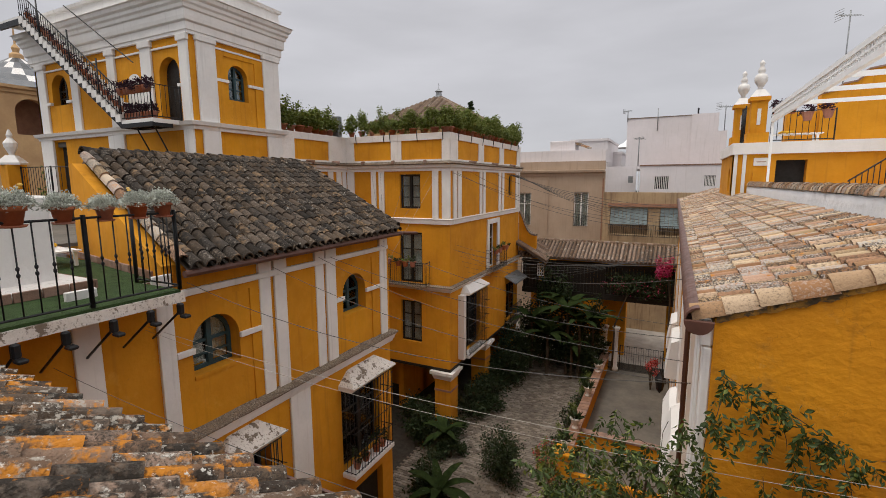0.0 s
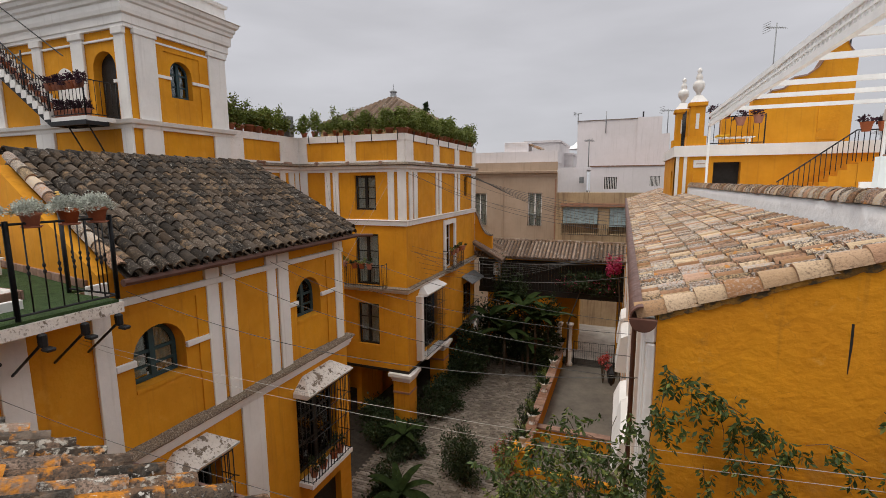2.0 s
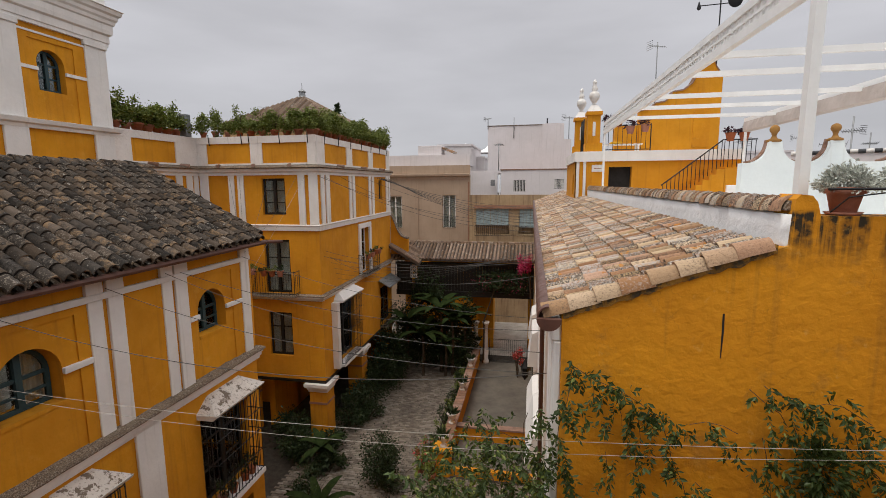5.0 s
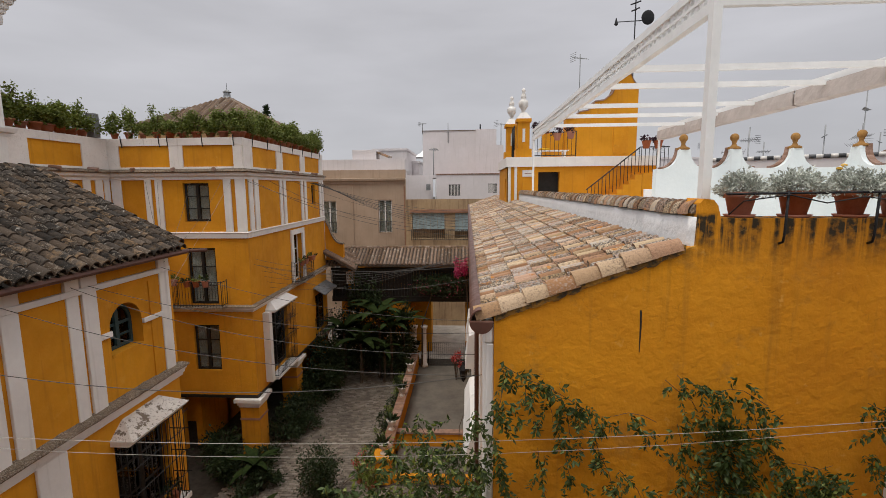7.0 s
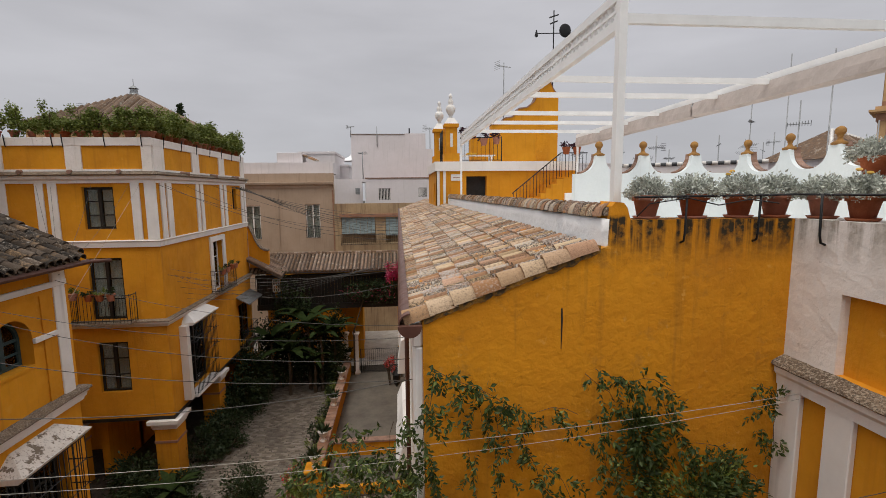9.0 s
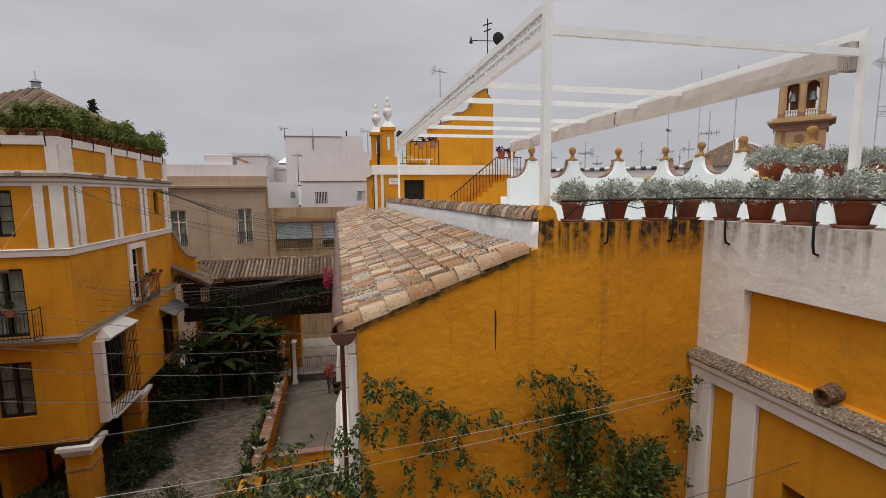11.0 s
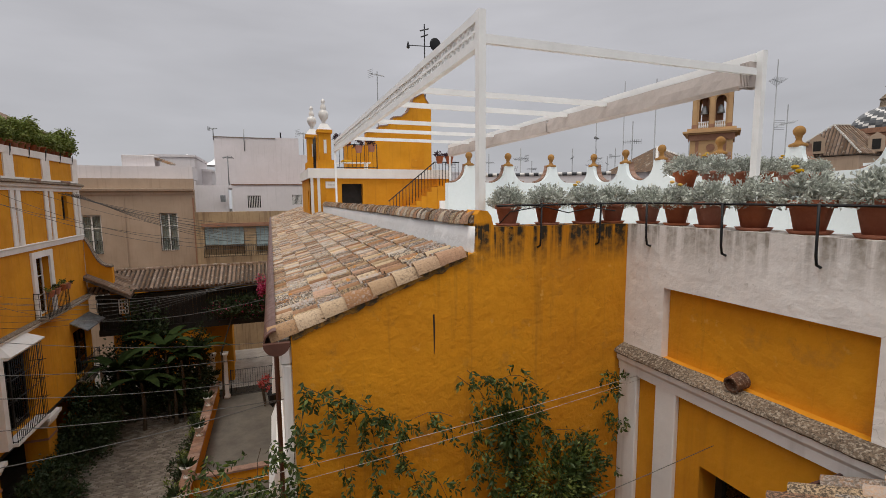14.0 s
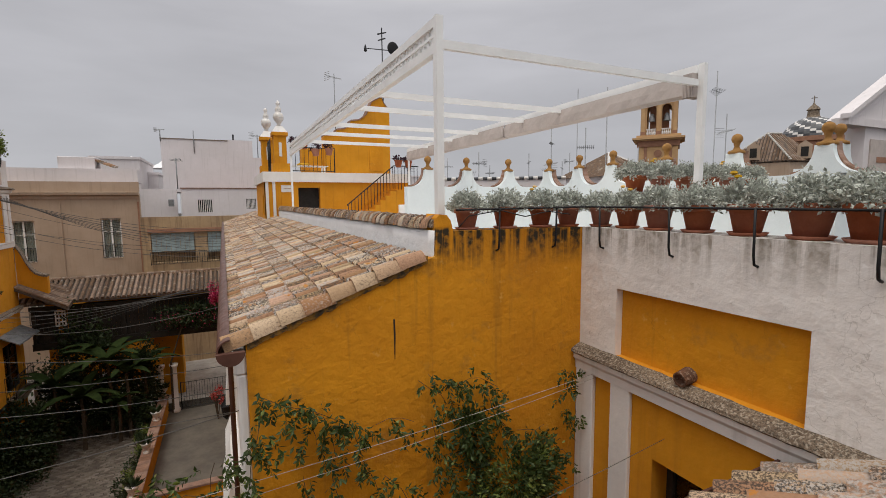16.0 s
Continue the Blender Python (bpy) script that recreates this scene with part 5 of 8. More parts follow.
# ---- south-east wing: white parapet with ochre panel ----
sewing = thing("terrace_wing", (4.5, 2.5, 0), "white and ochre wing with stained parapet", "building")
s_l = left(3.96)
bm = bmesh.new()
wall_mesh(bm, s_l, -1.0, 4.2, 10.22, 11.58, 0.42, [(1.86, 3.66, 10.22, 10.95, False)])
part("parapet", bm, WHITE_WORN, sewing, "cracked white parapet with run-off stains")
fpart("panel", s_l, (1.8, 3.72, -0.3, -0.09, 10.2, 11.0), YELLOW_WORN, sewing, "recessed ochre panel")
bm = bmesh.new()
wall_mesh(bm, s_l, -1.0, 4.2, 0, 10.22, 0.42, [(2.1, 3.14, 7.2, 9.32, False)])
part("wall", bm, YELLOW, sewing)
for a, b in ((3.92, 4.19), (3.4, 3.66), (1.6, 2.0)):
    fpart("pilaster", s_l, (a, b, 0, 0.06, 0, 10.0), WHITE, sewing, bev=0.01)
bm = bmesh.new()
profile_run(bm, [(0, 9.93), (0.065, 9.93), (0.07, 10.02), (0.1, 10.06), (0.1, 10.12), (0, 10.13)], s_l, -1, 4.19)
part("cornice", bm, WHITE, sewing)
bm = bmesh.new()
profile_run(bm, [(0, 10.12), (0.12, 10.12), (0.145, 10.14), (0.13, 10.17), (0.06, 10.205), (0, 10.225)], s_l, -1, 4.19)
bmesh.ops.subdivide_edges(bm, edges=[e for e in bm.edges if e.calc_length() > 3], cuts=60)
for v in bm.verts:
    v.co.z += noise.noise(v.co * 9) * 0.010
    v.co.x += noise.noise(v.co * 14) * 0.012
part("ledge", bm, LEDGE, sewing, "lichen-covered stone ledge")
bm = bmesh.new()
lathe(bm, [(0.085, 0), (0.09, 0.02), (0.078, 0.15), (0.08, 0.165), (0.062, 0.165), (0.055, 0.1), (0.01, 0.09)], (0, 0, 0), 14)
bmesh.ops.rotate(bm, verts=bm.verts, cent=(0, 0, 0), matrix=Matrix.Rotation(radians(-100), 3, "Y"))
bmesh.ops.scale(bm, verts=bm.verts, vec=(0.9, 0.85, 0.85))
bmesh.ops.translate(bm, verts=bm.verts, vec=(4.0, 2.80, 10.30))
part("spout", bm, RUSTCLAY, sewing, "terracotta rain spout")
win = window(sewing, s_l, 2.12, 3.12, 7.22, 9.3, 0.2, nz=3)
fpart("sill", s_l, (2.1, 3.14, -0.2, 0.05, 7.12, 7.2), WHITE, win)

# ---- roof terrace with pergola and scalloped wall ----
pergola = thing("pergola", (4, 8, 11), "white metal pergola with a folded cream awning", "pergola")
for x in (2.36, 6.52):
    bm = bmesh.new()
    box(bm, x - 0.04, x + 0.04, 4.6, 4.69, 11.02, 13.80)
    part("post", bm, WHITEMETAL, pergola)
    bm = bmesh.new()
    box(bm, x - 0.03, x + 0.03, 16.2, 16.26, 11.02, 13.6)
    part("post", bm, WHITEMETAL, pergola)
bm = bmesh.new()
box(bm, 2.32, 2.40, 4.69, 16.3, 13.70, 13.79)
truss = part("beam", bm, WHITEMETAL, pergola, "white lattice beam")
for x0, x1, z0, z1 in ((2.32, 2.40, 13.43, 13.53), (2.33, 2.39, 13.60, 13.63)):
    bm = bmesh.new()
    box(bm, x0, x1, 4.69, 16.3, z0, z1)
    part("chord", bm, WHITEMETAL, truss)
bm = bmesh.new()
box(bm, 2.345, 2.375, -0.03, 0.03, 13.53, 13.70)
rib = to_mesh(bm, "lattice_rib", WHITEMETAL)
for i in range(88):
    piece("lattice_rib", rib, truss, Matrix.Translation((0, 4.75 + i * 0.13, 0)))
for y, z in ((4.66, 13.52), (7.6, 13.64), (8.85, 13.64), (10.9, 13.64), (12.4, 13.64), (14.2, 13.64)):
    bm = bmesh.new()
    box(bm, 2.40, 6.42, y - 0.03, y + 0.03, z - 0.04, z + 0.05)
    part("crossbeam", bm, WHITEMETAL, pergola)
bm = bmesh.new()
box(bm, 6.44, 6.58, 4.69, 16.2, 13.67, 13.78)
part("awning_rail", bm, WHITEMETAL, pergola)
for j, (ya, yb) in enumerate(((4.8, 9.6), (9.64, 12.6), (12.64, 16.1))):
    bm = bmesh.new()
    k = 30
    ring = [(6.40, 13.66), (6.385, 13.52), (6.38, 13.385), (6.50, 13.36), (6.63, 13.38), (6.64, 13.66)]
    rows = []
    for i in range(k + 1):
        y = ya + (yb - ya) * i / k
        rows.append([bm.verts.new((x + 0.016 * noise.noise(Vector((x * 3, y * 5.2, z * 7))), y, z + 0.008 * noise.noise(Vector((y * 1.7, x, z))))) for x, z in ring])
    for p, q in zip(rows, rows[1:]):
        for i in range(len(ring) - 1):
            bm.faces.new((p[i], p[i + 1], q[i + 1], q[i]))
    part("folded_awning", bm, FABRIC, pergola, "folded cream fabric awning")
bm = bmesh.new()
for i in range(7):
    box(bm, 6.37, 6.64, 4.7 + i * 0.022, 4.712 + i * 0.022, 13.34 + 0.006 * (i % 2), 13.67)
part("awning_folds", bm, FABRIC, pergola)

scal = thing("scalloped_wall", (9.8, 8, 11), "pale blue-white terrace wall with curved peaks", "wall", kind="structure")
bm = bmesh.new()
box(bm, 5.05, 9.7, 12.6, 12.85, 10.9, 12.3)
part("wall_north", bm, PALEBLUE, scal)
bm = bmesh.new()
box(bm, 9.7, 9.95, 4.36, 12.85, 10.9, 12.3)
part("wall_east", bm, PALEBLUE, scal)
bm = bmesh.new()
box(bm, 9.95, 12.6, 4.95, 5.2, 10.9, 12.42)
part("wall_return", bm, PALEBLUE, scal)


def peak_at(x, y, along_x, base=12.3):
    """A concave-sided peak with an ochre coping and a ball on a neck."""
    k = 10
    prof = [(0.56 - 0.42 * (1 - (1 - i / k) ** 2.0), 0.5 * (i / k) ** 1.6) for i in range(k + 1)]
    pts = [(a, b) for a, b in prof] + [(-a, b) for a, b in prof[::-1]]
    w = lambda a, n, z: (x + a, y + n, base + z) if along_x else (x + n, y + a, base + z)
    bm = bmesh.new()
    prism(bm, [w(a, 0, b) for a, b in pts], Vector(w(0, 0.25, 0)) - Vector(w(0, 0, 0)))
    part("peak", bm, PALEBLUE, scal)
    bm = bmesh.new()
    for sgn in (1, -1):
        for (a0, b0), (a1, b1) in zip(prof, prof[1:]):
            q = [w(sgn * a0, 0.12, b0 + 0.004), w(sgn * a1, 0.12, b1 + 0.004), w(sgn * a1, 0.29, b1 + 0.004), w(sgn * a0, 0.29, b0 + 0.004)]
            hexa(bm, q + [(p[0], p[1], p[2] + 0.045) for p in q])
    part("coping", bm, BRICKTOP, scal)
    bm = bmesh.new()
    c = w(0, 0.125, 0)
    r = 0.105
    ball = [(r * math.sin(math.pi * i / 10), 0.30 - r * math.cos(math.pi * i / 10)) for i in range(1, 10)]
    lathe(bm, [(0.16, 0.0), (0.16, 0.05), (0.07, 0.09), (0.045, 0.15), (0.06, 0.19)] + ball[1:] + [(0.01, 0.30 + r)], (c[0], c[1], base + 0.49), 14)
    part("ball_finial", bm, OCHREBALL, scal, smooth=True)


for x in (5.75, 7.04, 8.56):
    peak_at(x, 12.6, True)
for y in (12.26, 10.86, 9.55, 7.88, 6.21, 4.62):
    peak_at(9.7, y, False)
peak_at(11.2, 4.95, True, 12.42)

# ---- ochre terrace house with roof stair ----
YB = 18.0
yh = thing("terrace_house", (4.5, 19.5, 0), "ochre roof house with white band and iron stair railing", "building")
y_f = front(YB)
bm = bmesh.new()
wall_mesh(bm, y_f, 1.65, 7.2, 0, 12.62, 0.4, [(2.8, 3.6, 10.9, 12.42, False)])
part("wall", bm, YELLOW, yh)
bm = bmesh.new()
wall_mesh(bm, left(1.65), YB + 0.001, 22.5, 0, 12.62, 0.3, [(18.8, 19.4, 11.4, 12.2, True)])
wall_mesh(bm, right(7.2), YB + 0.001, 22.5, 0, 12.62, 0.3)
part("wall", bm, YELLOW, yh)
bm = bmesh.new()
box(bm, 1.58, 7.24, 17.92, 22.6, 12.62, 12.98)
part("band", bm, WHITE, yh)
for x in (1.66, 1.9):
    fpart("corner_strip", y_f, (x, x + 0.1, 0, 0.04, 10.9, 12.62), WHITE, yh)
# no door leaf: a near-black sheet stands for the unlit inside
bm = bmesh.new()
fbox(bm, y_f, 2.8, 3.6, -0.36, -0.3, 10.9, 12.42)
part("door", bm, DARKROOM, yh, "dark sheet standing for the unlit open doorway")
fpart("sign_plate", y_f, (2.2, 2.62, 0, 0.03, 12.25, 12.5), GLAZED, yh)
fpart("sign_bars", y_f, (2.28, 2.54, 0.03, 0.034, 12.36, 12.385), BRICKRED, yh)
fpart("meter_box", y_f, (2.2, 2.55, 0, 0.06, 11.7, 12.05), YELLOW, yh)
# upper stepped wall with scrolled outline
bm = bmesh.new()
outline = [(4.2, 12.98), (4.2, 14.62), (4.62, 14.72), (4.75, 14.9), (5.1, 14.95), (5.3, 15.12), (5.35, 15.3), (5.75, 15.36), (6.05, 15.6), (6.2, 15.9), (6.3, 16.15), (6.75, 16.4), (6.85, 16.15), (7.0, 15.95), (7.1, 15.9), (7.1, 12.98)]
prism(bm, [(x, 20.0, z) for x, z in outline], (0, 0.5, 0))
part("scrolled_gable", bm, YELLOW, yh)
bm = bmesh.new()
for (x0, z0), (x1, z1) in zip(outline[1:14], outline[2:15]):
    hexa(bm, [(x0, 19.96, z0), (x1, 19.96, z1), (x1, 20.54, z1), (x0, 20.54, z0), (x0, 19.96, z0 + 0.05), (x1, 19.96, z1 + 0.05), (x1, 20.54, z1 + 0.05), (x0, 20.54, z0 + 0.05)])
part("gable_coping", bm, BRICKTOP, yh)
bm = bmesh.new()
box(bm, 3.3, 4.2, 20.1, 20.6, 12.98, 14.1)
part("terrace_block", bm, YELLOW, yh)
for x0, x1, z0, z1 in ((6.15, 6.75, 13.2, 14.6),):
    bm = bmesh.new()
    box(bm, x0, x1, 19.97, 19.998, z0, z1)
    part("niche_panel", bm, YELLOW_WORN, yh)


def finial_pier(x, y):
    bm = bmesh.new()
    box(bm, x - 0.3, x + 0.3, y - 0.3, y + 0.3, 12.98, 13.3)
    box(bm, x - 0.22, x + 0.22, y - 0.22, y + 0.22, 13.3, 14.3)
    box(bm, x - 0.28, x + 0.28, y - 0.28, y + 0.28, 14.3, 14.42)
    p = part("pier", bm, YELLOW, yh)
    bm = bmesh.new()
    lathe(bm, [(0.38, 14.42), (0.16, 14.66)], (x, y, 0), 4)
    bmesh.ops.rotate(bm, verts=bm.verts, cent=(x, y, 0), matrix=Matrix.Rotation(radians(45), 3, "Z"))
    part("pier_cap", bm, WHITE, p)
    bm = bmesh.new()
    box(bm, x - 0.05, x + 0.05, y - 0.235, y - 0.222, 13.55, 14.05)
    part("inset", bm, GLAZED, p)
    bm = bmesh.new()
    lathe(bm, [(0.1, 0), (0.06, 0.06), (0.08, 0.1), (0.17, 0.24), (0.19, 0.36), (0.15, 0.46), (0.08, 0.5), (0.11, 0.56), (0.09, 0.66), (0.05, 0.74), (0.08, 0.8), (0.06, 0.86), (0.01, 0.92)], (x, y, 14.66), 14)
    part("finial", bm, GLAZED, p, "white glazed ceramic finial", smooth=True)


finial_pier(2.25, 18.35)
finial_pier(1.95, 19.9)
railing(yh, [(2.6, 18.1), (4.2, 18.1)], 12.98, 13.9, 0.15, (), 0.02)
railing(yh, [(1.95, 18.7), (1.95, 19.6)], 12.98, 14.2, 0.1, (), 0.02)
# stair to the upper level, in front of the house
for i in range(8):
    bm = bmesh.new()
    box(bm, 4.55 + i * 0.2, 6.19, 16.7, YB - 0.01, 10.9 + i * 0.17, 11.07 + i * 0.17)
    part("step", bm, YELLOW, yh)
bm = bmesh.new()
box(bm, 6.2, 7.15, 16.7, YB - 0.01, 10.9, 12.3)
part("stair_landing", bm, YELLOW, yh)
bm = bmesh.new()
tube(bm, [(4.3, 16.75, 11.75), (6.1, 16.75, 13.2), (7.1, 16.75, 13.2)], 0.022, 5)
rail = part("handrail", bm, IRON, yh)
me = bar_mesh(0.85, 0.012)
for i in range(15):
    x = 4.35 + i * 0.123
    piece("baluster", me, rail, Matrix.Translation((x, 16.75, 10.92 + (x - 4.3) * 0.805)))
for i in range(8):
    piece("baluster", me, rail, Matrix.Translation((6.15 + i * 0.13, 16.75, 12.32)))
bm = bmesh.new()
box(bm, 6.25, 6.75, 16.6, 16.7, 11.0, 11.75)
part("utility_cabinet", bevelled(bm, 0.01), WHITEMETAL, yh)


# ---- courtyard low wall, ramp and paving ----
low = thing("garden_wall", (-3.3, 23, 0), "low ochre garden wall with worn brick coping", "wall", kind="structure")
bm = bmesh.new()
box(bm, -3.45, -3.15, 17.7, 29.7, 0, 1.05)
part("wall", bm, YELLOW, low)
bm = bmesh.new()
box(bm, -3.62, -3.0, 17.1, 17.7, 0, 1.1)
box(bm, -3.7, -2.92, 17.02, 17.78, 1.1, 1.2)
part("end_pier", bevelled(bm, 0.02), YELLOW, low)
bm = bmesh.new()
box(bm, -0.05, 0.05, 0, 0.3, 0, 0.08)
cop = to_mesh(bevelled(bm, 0.012), "coping_brick", BRICKTOP)
for i in range(38):
    m = Matrix.Translation((-3.3, 17.82 + i * 0.31, 1.05)) @ Matrix.Diagonal((4.6, 1.0, 1.0, 1.0))
    piece("coping_brick", cop, low, m)
bm = bmesh.new()
box(bm, -3.15, 0.3, 19.6, 19.85, 0, 0.85)
part("cross_wall", bm, YELLOW, low)
bm = bmesh.new()
box(bm, -3.15, 0.3, 19.55, 19.9, 0.85, 0.93)
part("cross_coping", bm, BRICKTOP, low)
bm = bmesh.new()
box(bm, -3.0, 0.3, 17.25, 17.45, 0, 0.35)
part("front_kerb", bm, YELLOW, low)
bm = bmesh.new()
box(bm, -3.0, 0.3, 17.45, 19.6, 0.0, 0.24)
tagged(part("platform", bm, CONCRETE), "grey concrete platform beside the garden wall", "platform", kind="structure")
bm = bmesh.new()
box(bm, -3.15, 0.3, 19.9, 29.6, 0.004, 0.05)
tagged(part("passage_paving", bm, CONCRETE), "grey concrete passage floor", "pavement", kind="structure")
bm = bmesh.new()
box(bm, -14, 12, 31.0, 39.5, 0.004, 0.03)
tagged(part("street", bm, mat("pale_street_stone", (0.42, 0.38, 0.34), 0.85, 0.2, 1.5, None, 0.5, 12.0)), "pale stone street beyond the gate", "road", kind="structure")


def urn(x, y, z, seed):
    u = thing("urn_planter", (x, y, z), "white stone urn with spiky green plant", "urn", "urns on the garden wall")
    bm = bmesh.new()
    lathe(bm, [(0.14, 0), (0.14, 0.05), (0.06, 0.1), (0.07, 0.16), (0.17, 0.28), (0.2, 0.42), (0.24, 0.46), (0.22, 0.47), (0.17, 0.42), (0.02, 0.4)], (x, y, z), 16)
    part("bowl", bm, WHITE_WORN, u, smooth=True)
    rs = random.Random(seed)
    pl = []
    for i in range(60):
        a = rs.uniform(0, 6.28)
        pl.append(((x + 0.06 * math.cos(a), y + 0.06 * math.sin(a), z + 0.42), (math.cos(a), math.sin(a), rs.uniform(0.6, 2.2))))
    leafy("foliage", u, pl, 0.07, LEAF_DARK, seed, long=5.5, flat=2.5)


for i, y in enumerate((17.4, 19.4, 22.8, 26.1, 29.4)):
    urn(-3.3, y, 1.2 if i == 0 else 1.13, i)

# ---- houses across the street ----
def house_window(parent, fr, u0, u1, z0, z1, rail=True, wood=WHITE, shutter=None):
    w = window(parent, fr, u0, u1, z0, z1, 0.14, wood=wood, nz=3)
    if rail:
        bm = bmesh.new()
        for z in (z0 + 0.05, z0 + 0.95):
            tube(bm, [fr(u0, 0.06, z), fr(u1, 0.06, z)], 0.02, 4)
        k = int((u1 - u0) / 0.14)
        for i in range(k + 1):
            u = u0 + (u1 - u0) * i / k
            tube(bm, [fr(u, 0.06, z0), fr(u, 0.06, z0 + 0.95)], 0.012, 4)
        part("window_rail", bm, IRON, w)


beige = thing("beige_house", (-9, 42, 0), "beige rendered town house with tall windows", "building", "houses across the street")
b_f = front(40.0)
bw = [(-12.52, -11.3, 7.95, 10.78, False), (-7.62, -6.43, 8.0, 10.85, False), (-7.62, -6.4, 3.6, 6.6, False), (-12.05, -11.2, 3.6, 6.6, False), (-2.2, -1.0, 3.2, 5.0, False)]
bm = bmesh.new()
wall_mesh(bm, b_f, -24.0, -5.2, 0, 12.6, 0.4, bw[:4])
part("wall", bm, BEIGE, beige)
bm = bmesh.new()
profile_run(bm, [(0, 12.23), (0.08, 12.23), (0.1, 12.42), (0.28, 12.5), (0.32, 12.68), (0, 12.72)], b_f, -24, -5.2)
fbox(bm, b_f, -24, -5.2, -0.3, 0.05, 12.72, 13.42)
part("cornice", bm, BEIGE, beige)
bm = bmesh.new()
box(bm, -24, -5.26, 40.35, 43, 13.38, 14.34)
part("roof_parapet", bm, OFFWHITE, beige)
bm = bmesh.new()
box(bm, -9.94, -7.83, 40.8, 42.8, 14.34, 15.18)
part("roof_hut", bevelled(bm, 0.03), OFFWHITE, beige)
bm = bmesh.new()
for i in range(7):
    tube(bm, [(-7.8 + i * 0.17, 40.9, 14.95 - i * 0.07), (-7.8 + i * 0.17, 42.4, 15.05 - i * 0.07)], 0.09, 6)
part("lean_to_tiles", bm, TILE_RED, beige, kind="stuff")
fpart("drainpipe", b_f, (-9.9, -9.8, 0, 0.08, 0, 12), BEIGE, beige)
fpart("pipe", b_f, (-5.35, -5.25, 0, 0.08, 0, 12), BRICKRED, beige)
for a, b, c, d, _ in bw[:4]:
    house_window(beige, b_f, a + 0.02, b - 0.02, c + 0.02, d - 0.02)

stained = thing("stained_house", (-2, 39, 0), "stained cream house with a glazed balcony and blue blinds", "building", "houses across the street")
st_f = front(38.8)
bm = bmesh.new()
wall_mesh(bm, st_f, -5.1, 9.0, 0, 10.9, 0.4, [(-4.55, 1.5, 7.6, 9.75, False), (-2.2, -1.0, 3.3, 5.0, False)])
part("wall", bm, STAINED, stained)
fpart("lintel", st_f, (-4.7, 1.7, 0, 0.16, 9.78, 10.05), BRICKRED, stained)
bm = bmesh.new()
for i in range(9):
    fbox(bm, st_f, -4.5 + i * 0.3, -4.22 + i * 0.3, -0.12, -0.1, 8.4, 9.72)
part("blind", bm, BLUEBLIND, stained, "faded blue roller blind", kind="stuff")
bm = bmesh.new()
for i in range(7):
    fbox(bm, st_f, -0.9 + i * 0.3, -0.62 + i * 0.3, -0.12, -0.1, 8.2, 9.72)
part("blind", bm, BLUEBLIND, stained, "faded blue roller blind", kind="stuff")
fpart("loggia_back", st_f, (-4.7, 1.7, -0.8, -0.7, 7.4, 9.8), STAINED, stained)
fpart("loggia_pier", st_f, (-1.75, -0.95, -0.3, -0.05, 7.6, 9.75), STAINED, stained)
railing(stained, [(-4.6, 38.7), (1.6, 38.7)], 7.45, 8.35, 0.16, (), 0.02, r=0.014)
house_window(stained, st_f, -2.18, -1.02, 3.32, 4.98, False, IRON)

white = thing("white_house", (0, 48, 0), "white rendered block with flat roof", "building", "houses across the street")
wh_f = front(46.0)
bm = bmesh.new()
wall_mesh(bm, wh_f, -2.95, 14, 0, 13.1, 0.4, [(-1.75, -0.55, 11.05, 12.15, False), (2.15, 3.05, 11.3, 12.2, False)])
wall_mesh(bm, left(-2.95), 46.001, 52, 0, 13.1, 0.4)
wall_mesh(bm, front(46.3), -6.4, -3.3, 0, 13.1, 0.3)
part("wall", bm, OFFWHITE, white)
bm = bmesh.new()
box(bm, -3.0, 14, 45.94, 52, 13.1, 13.2)
part("coping", bm, BRICKTOP, white)
bm = bmesh.new()
prism(bm, [(-4.61, 50, 12.9), (-4.61, 50, 17.77), (1.0, 50, 17.77), (1.0, 50, 12.9)], (0, 8, 0))
part("upper_block", bm, OFFWHITE, white)
bm = bmesh.new()
prism(bm, [(1.0, 49.8, 12.9), (1.0, 49.8, 17.87), (3.17, 49.8, 17.87), (3.17, 49.8, 16.25), (3.9, 49.8, 16.25), (3.9, 49.8, 12.9)], (0, 8, 0))
part("upper_block", bm, OFFWHITE, white)
bm = bmesh.new()
box(bm, -4.66, 0.99, 49.95, 58, 17.77, 17.84)
part("coping", bm, LEDGE, white)
bm = bmesh.new()
box(bm, 1.42, 1.56, 50.2, 50.34, 17.87, 18.45)
part("flue_pot", bm, IRON, white)
tube_part("mast", [(-1.9, 49.9, 16.5), (-1.9, 49.9, 18.6)], 0.04, GREYMETAL, white)
for a, b, c, d in ((-1.73, -0.57, 11.07, 12.13), (2.17, 3.03, 11.32, 12.18)):
    w = window(white, wh_f, a, b, c, d, 0.2, wood=WOODDARK, nz=1, curtain=False)
    for i in range(9):
        u = a + (b - a) * i / 8
        fpart("security_bar", wh_f, (u - 0.03, u + 0.03, -0.08, -0.04, c, d), WHITE, w)
bm = bmesh.new()
box(bm, -3.9, -3.5, 45.5, 45.95, 11.6, 12.2)
part("air_conditioner", bevelled(bm, 0.02), GREYMETAL, white)

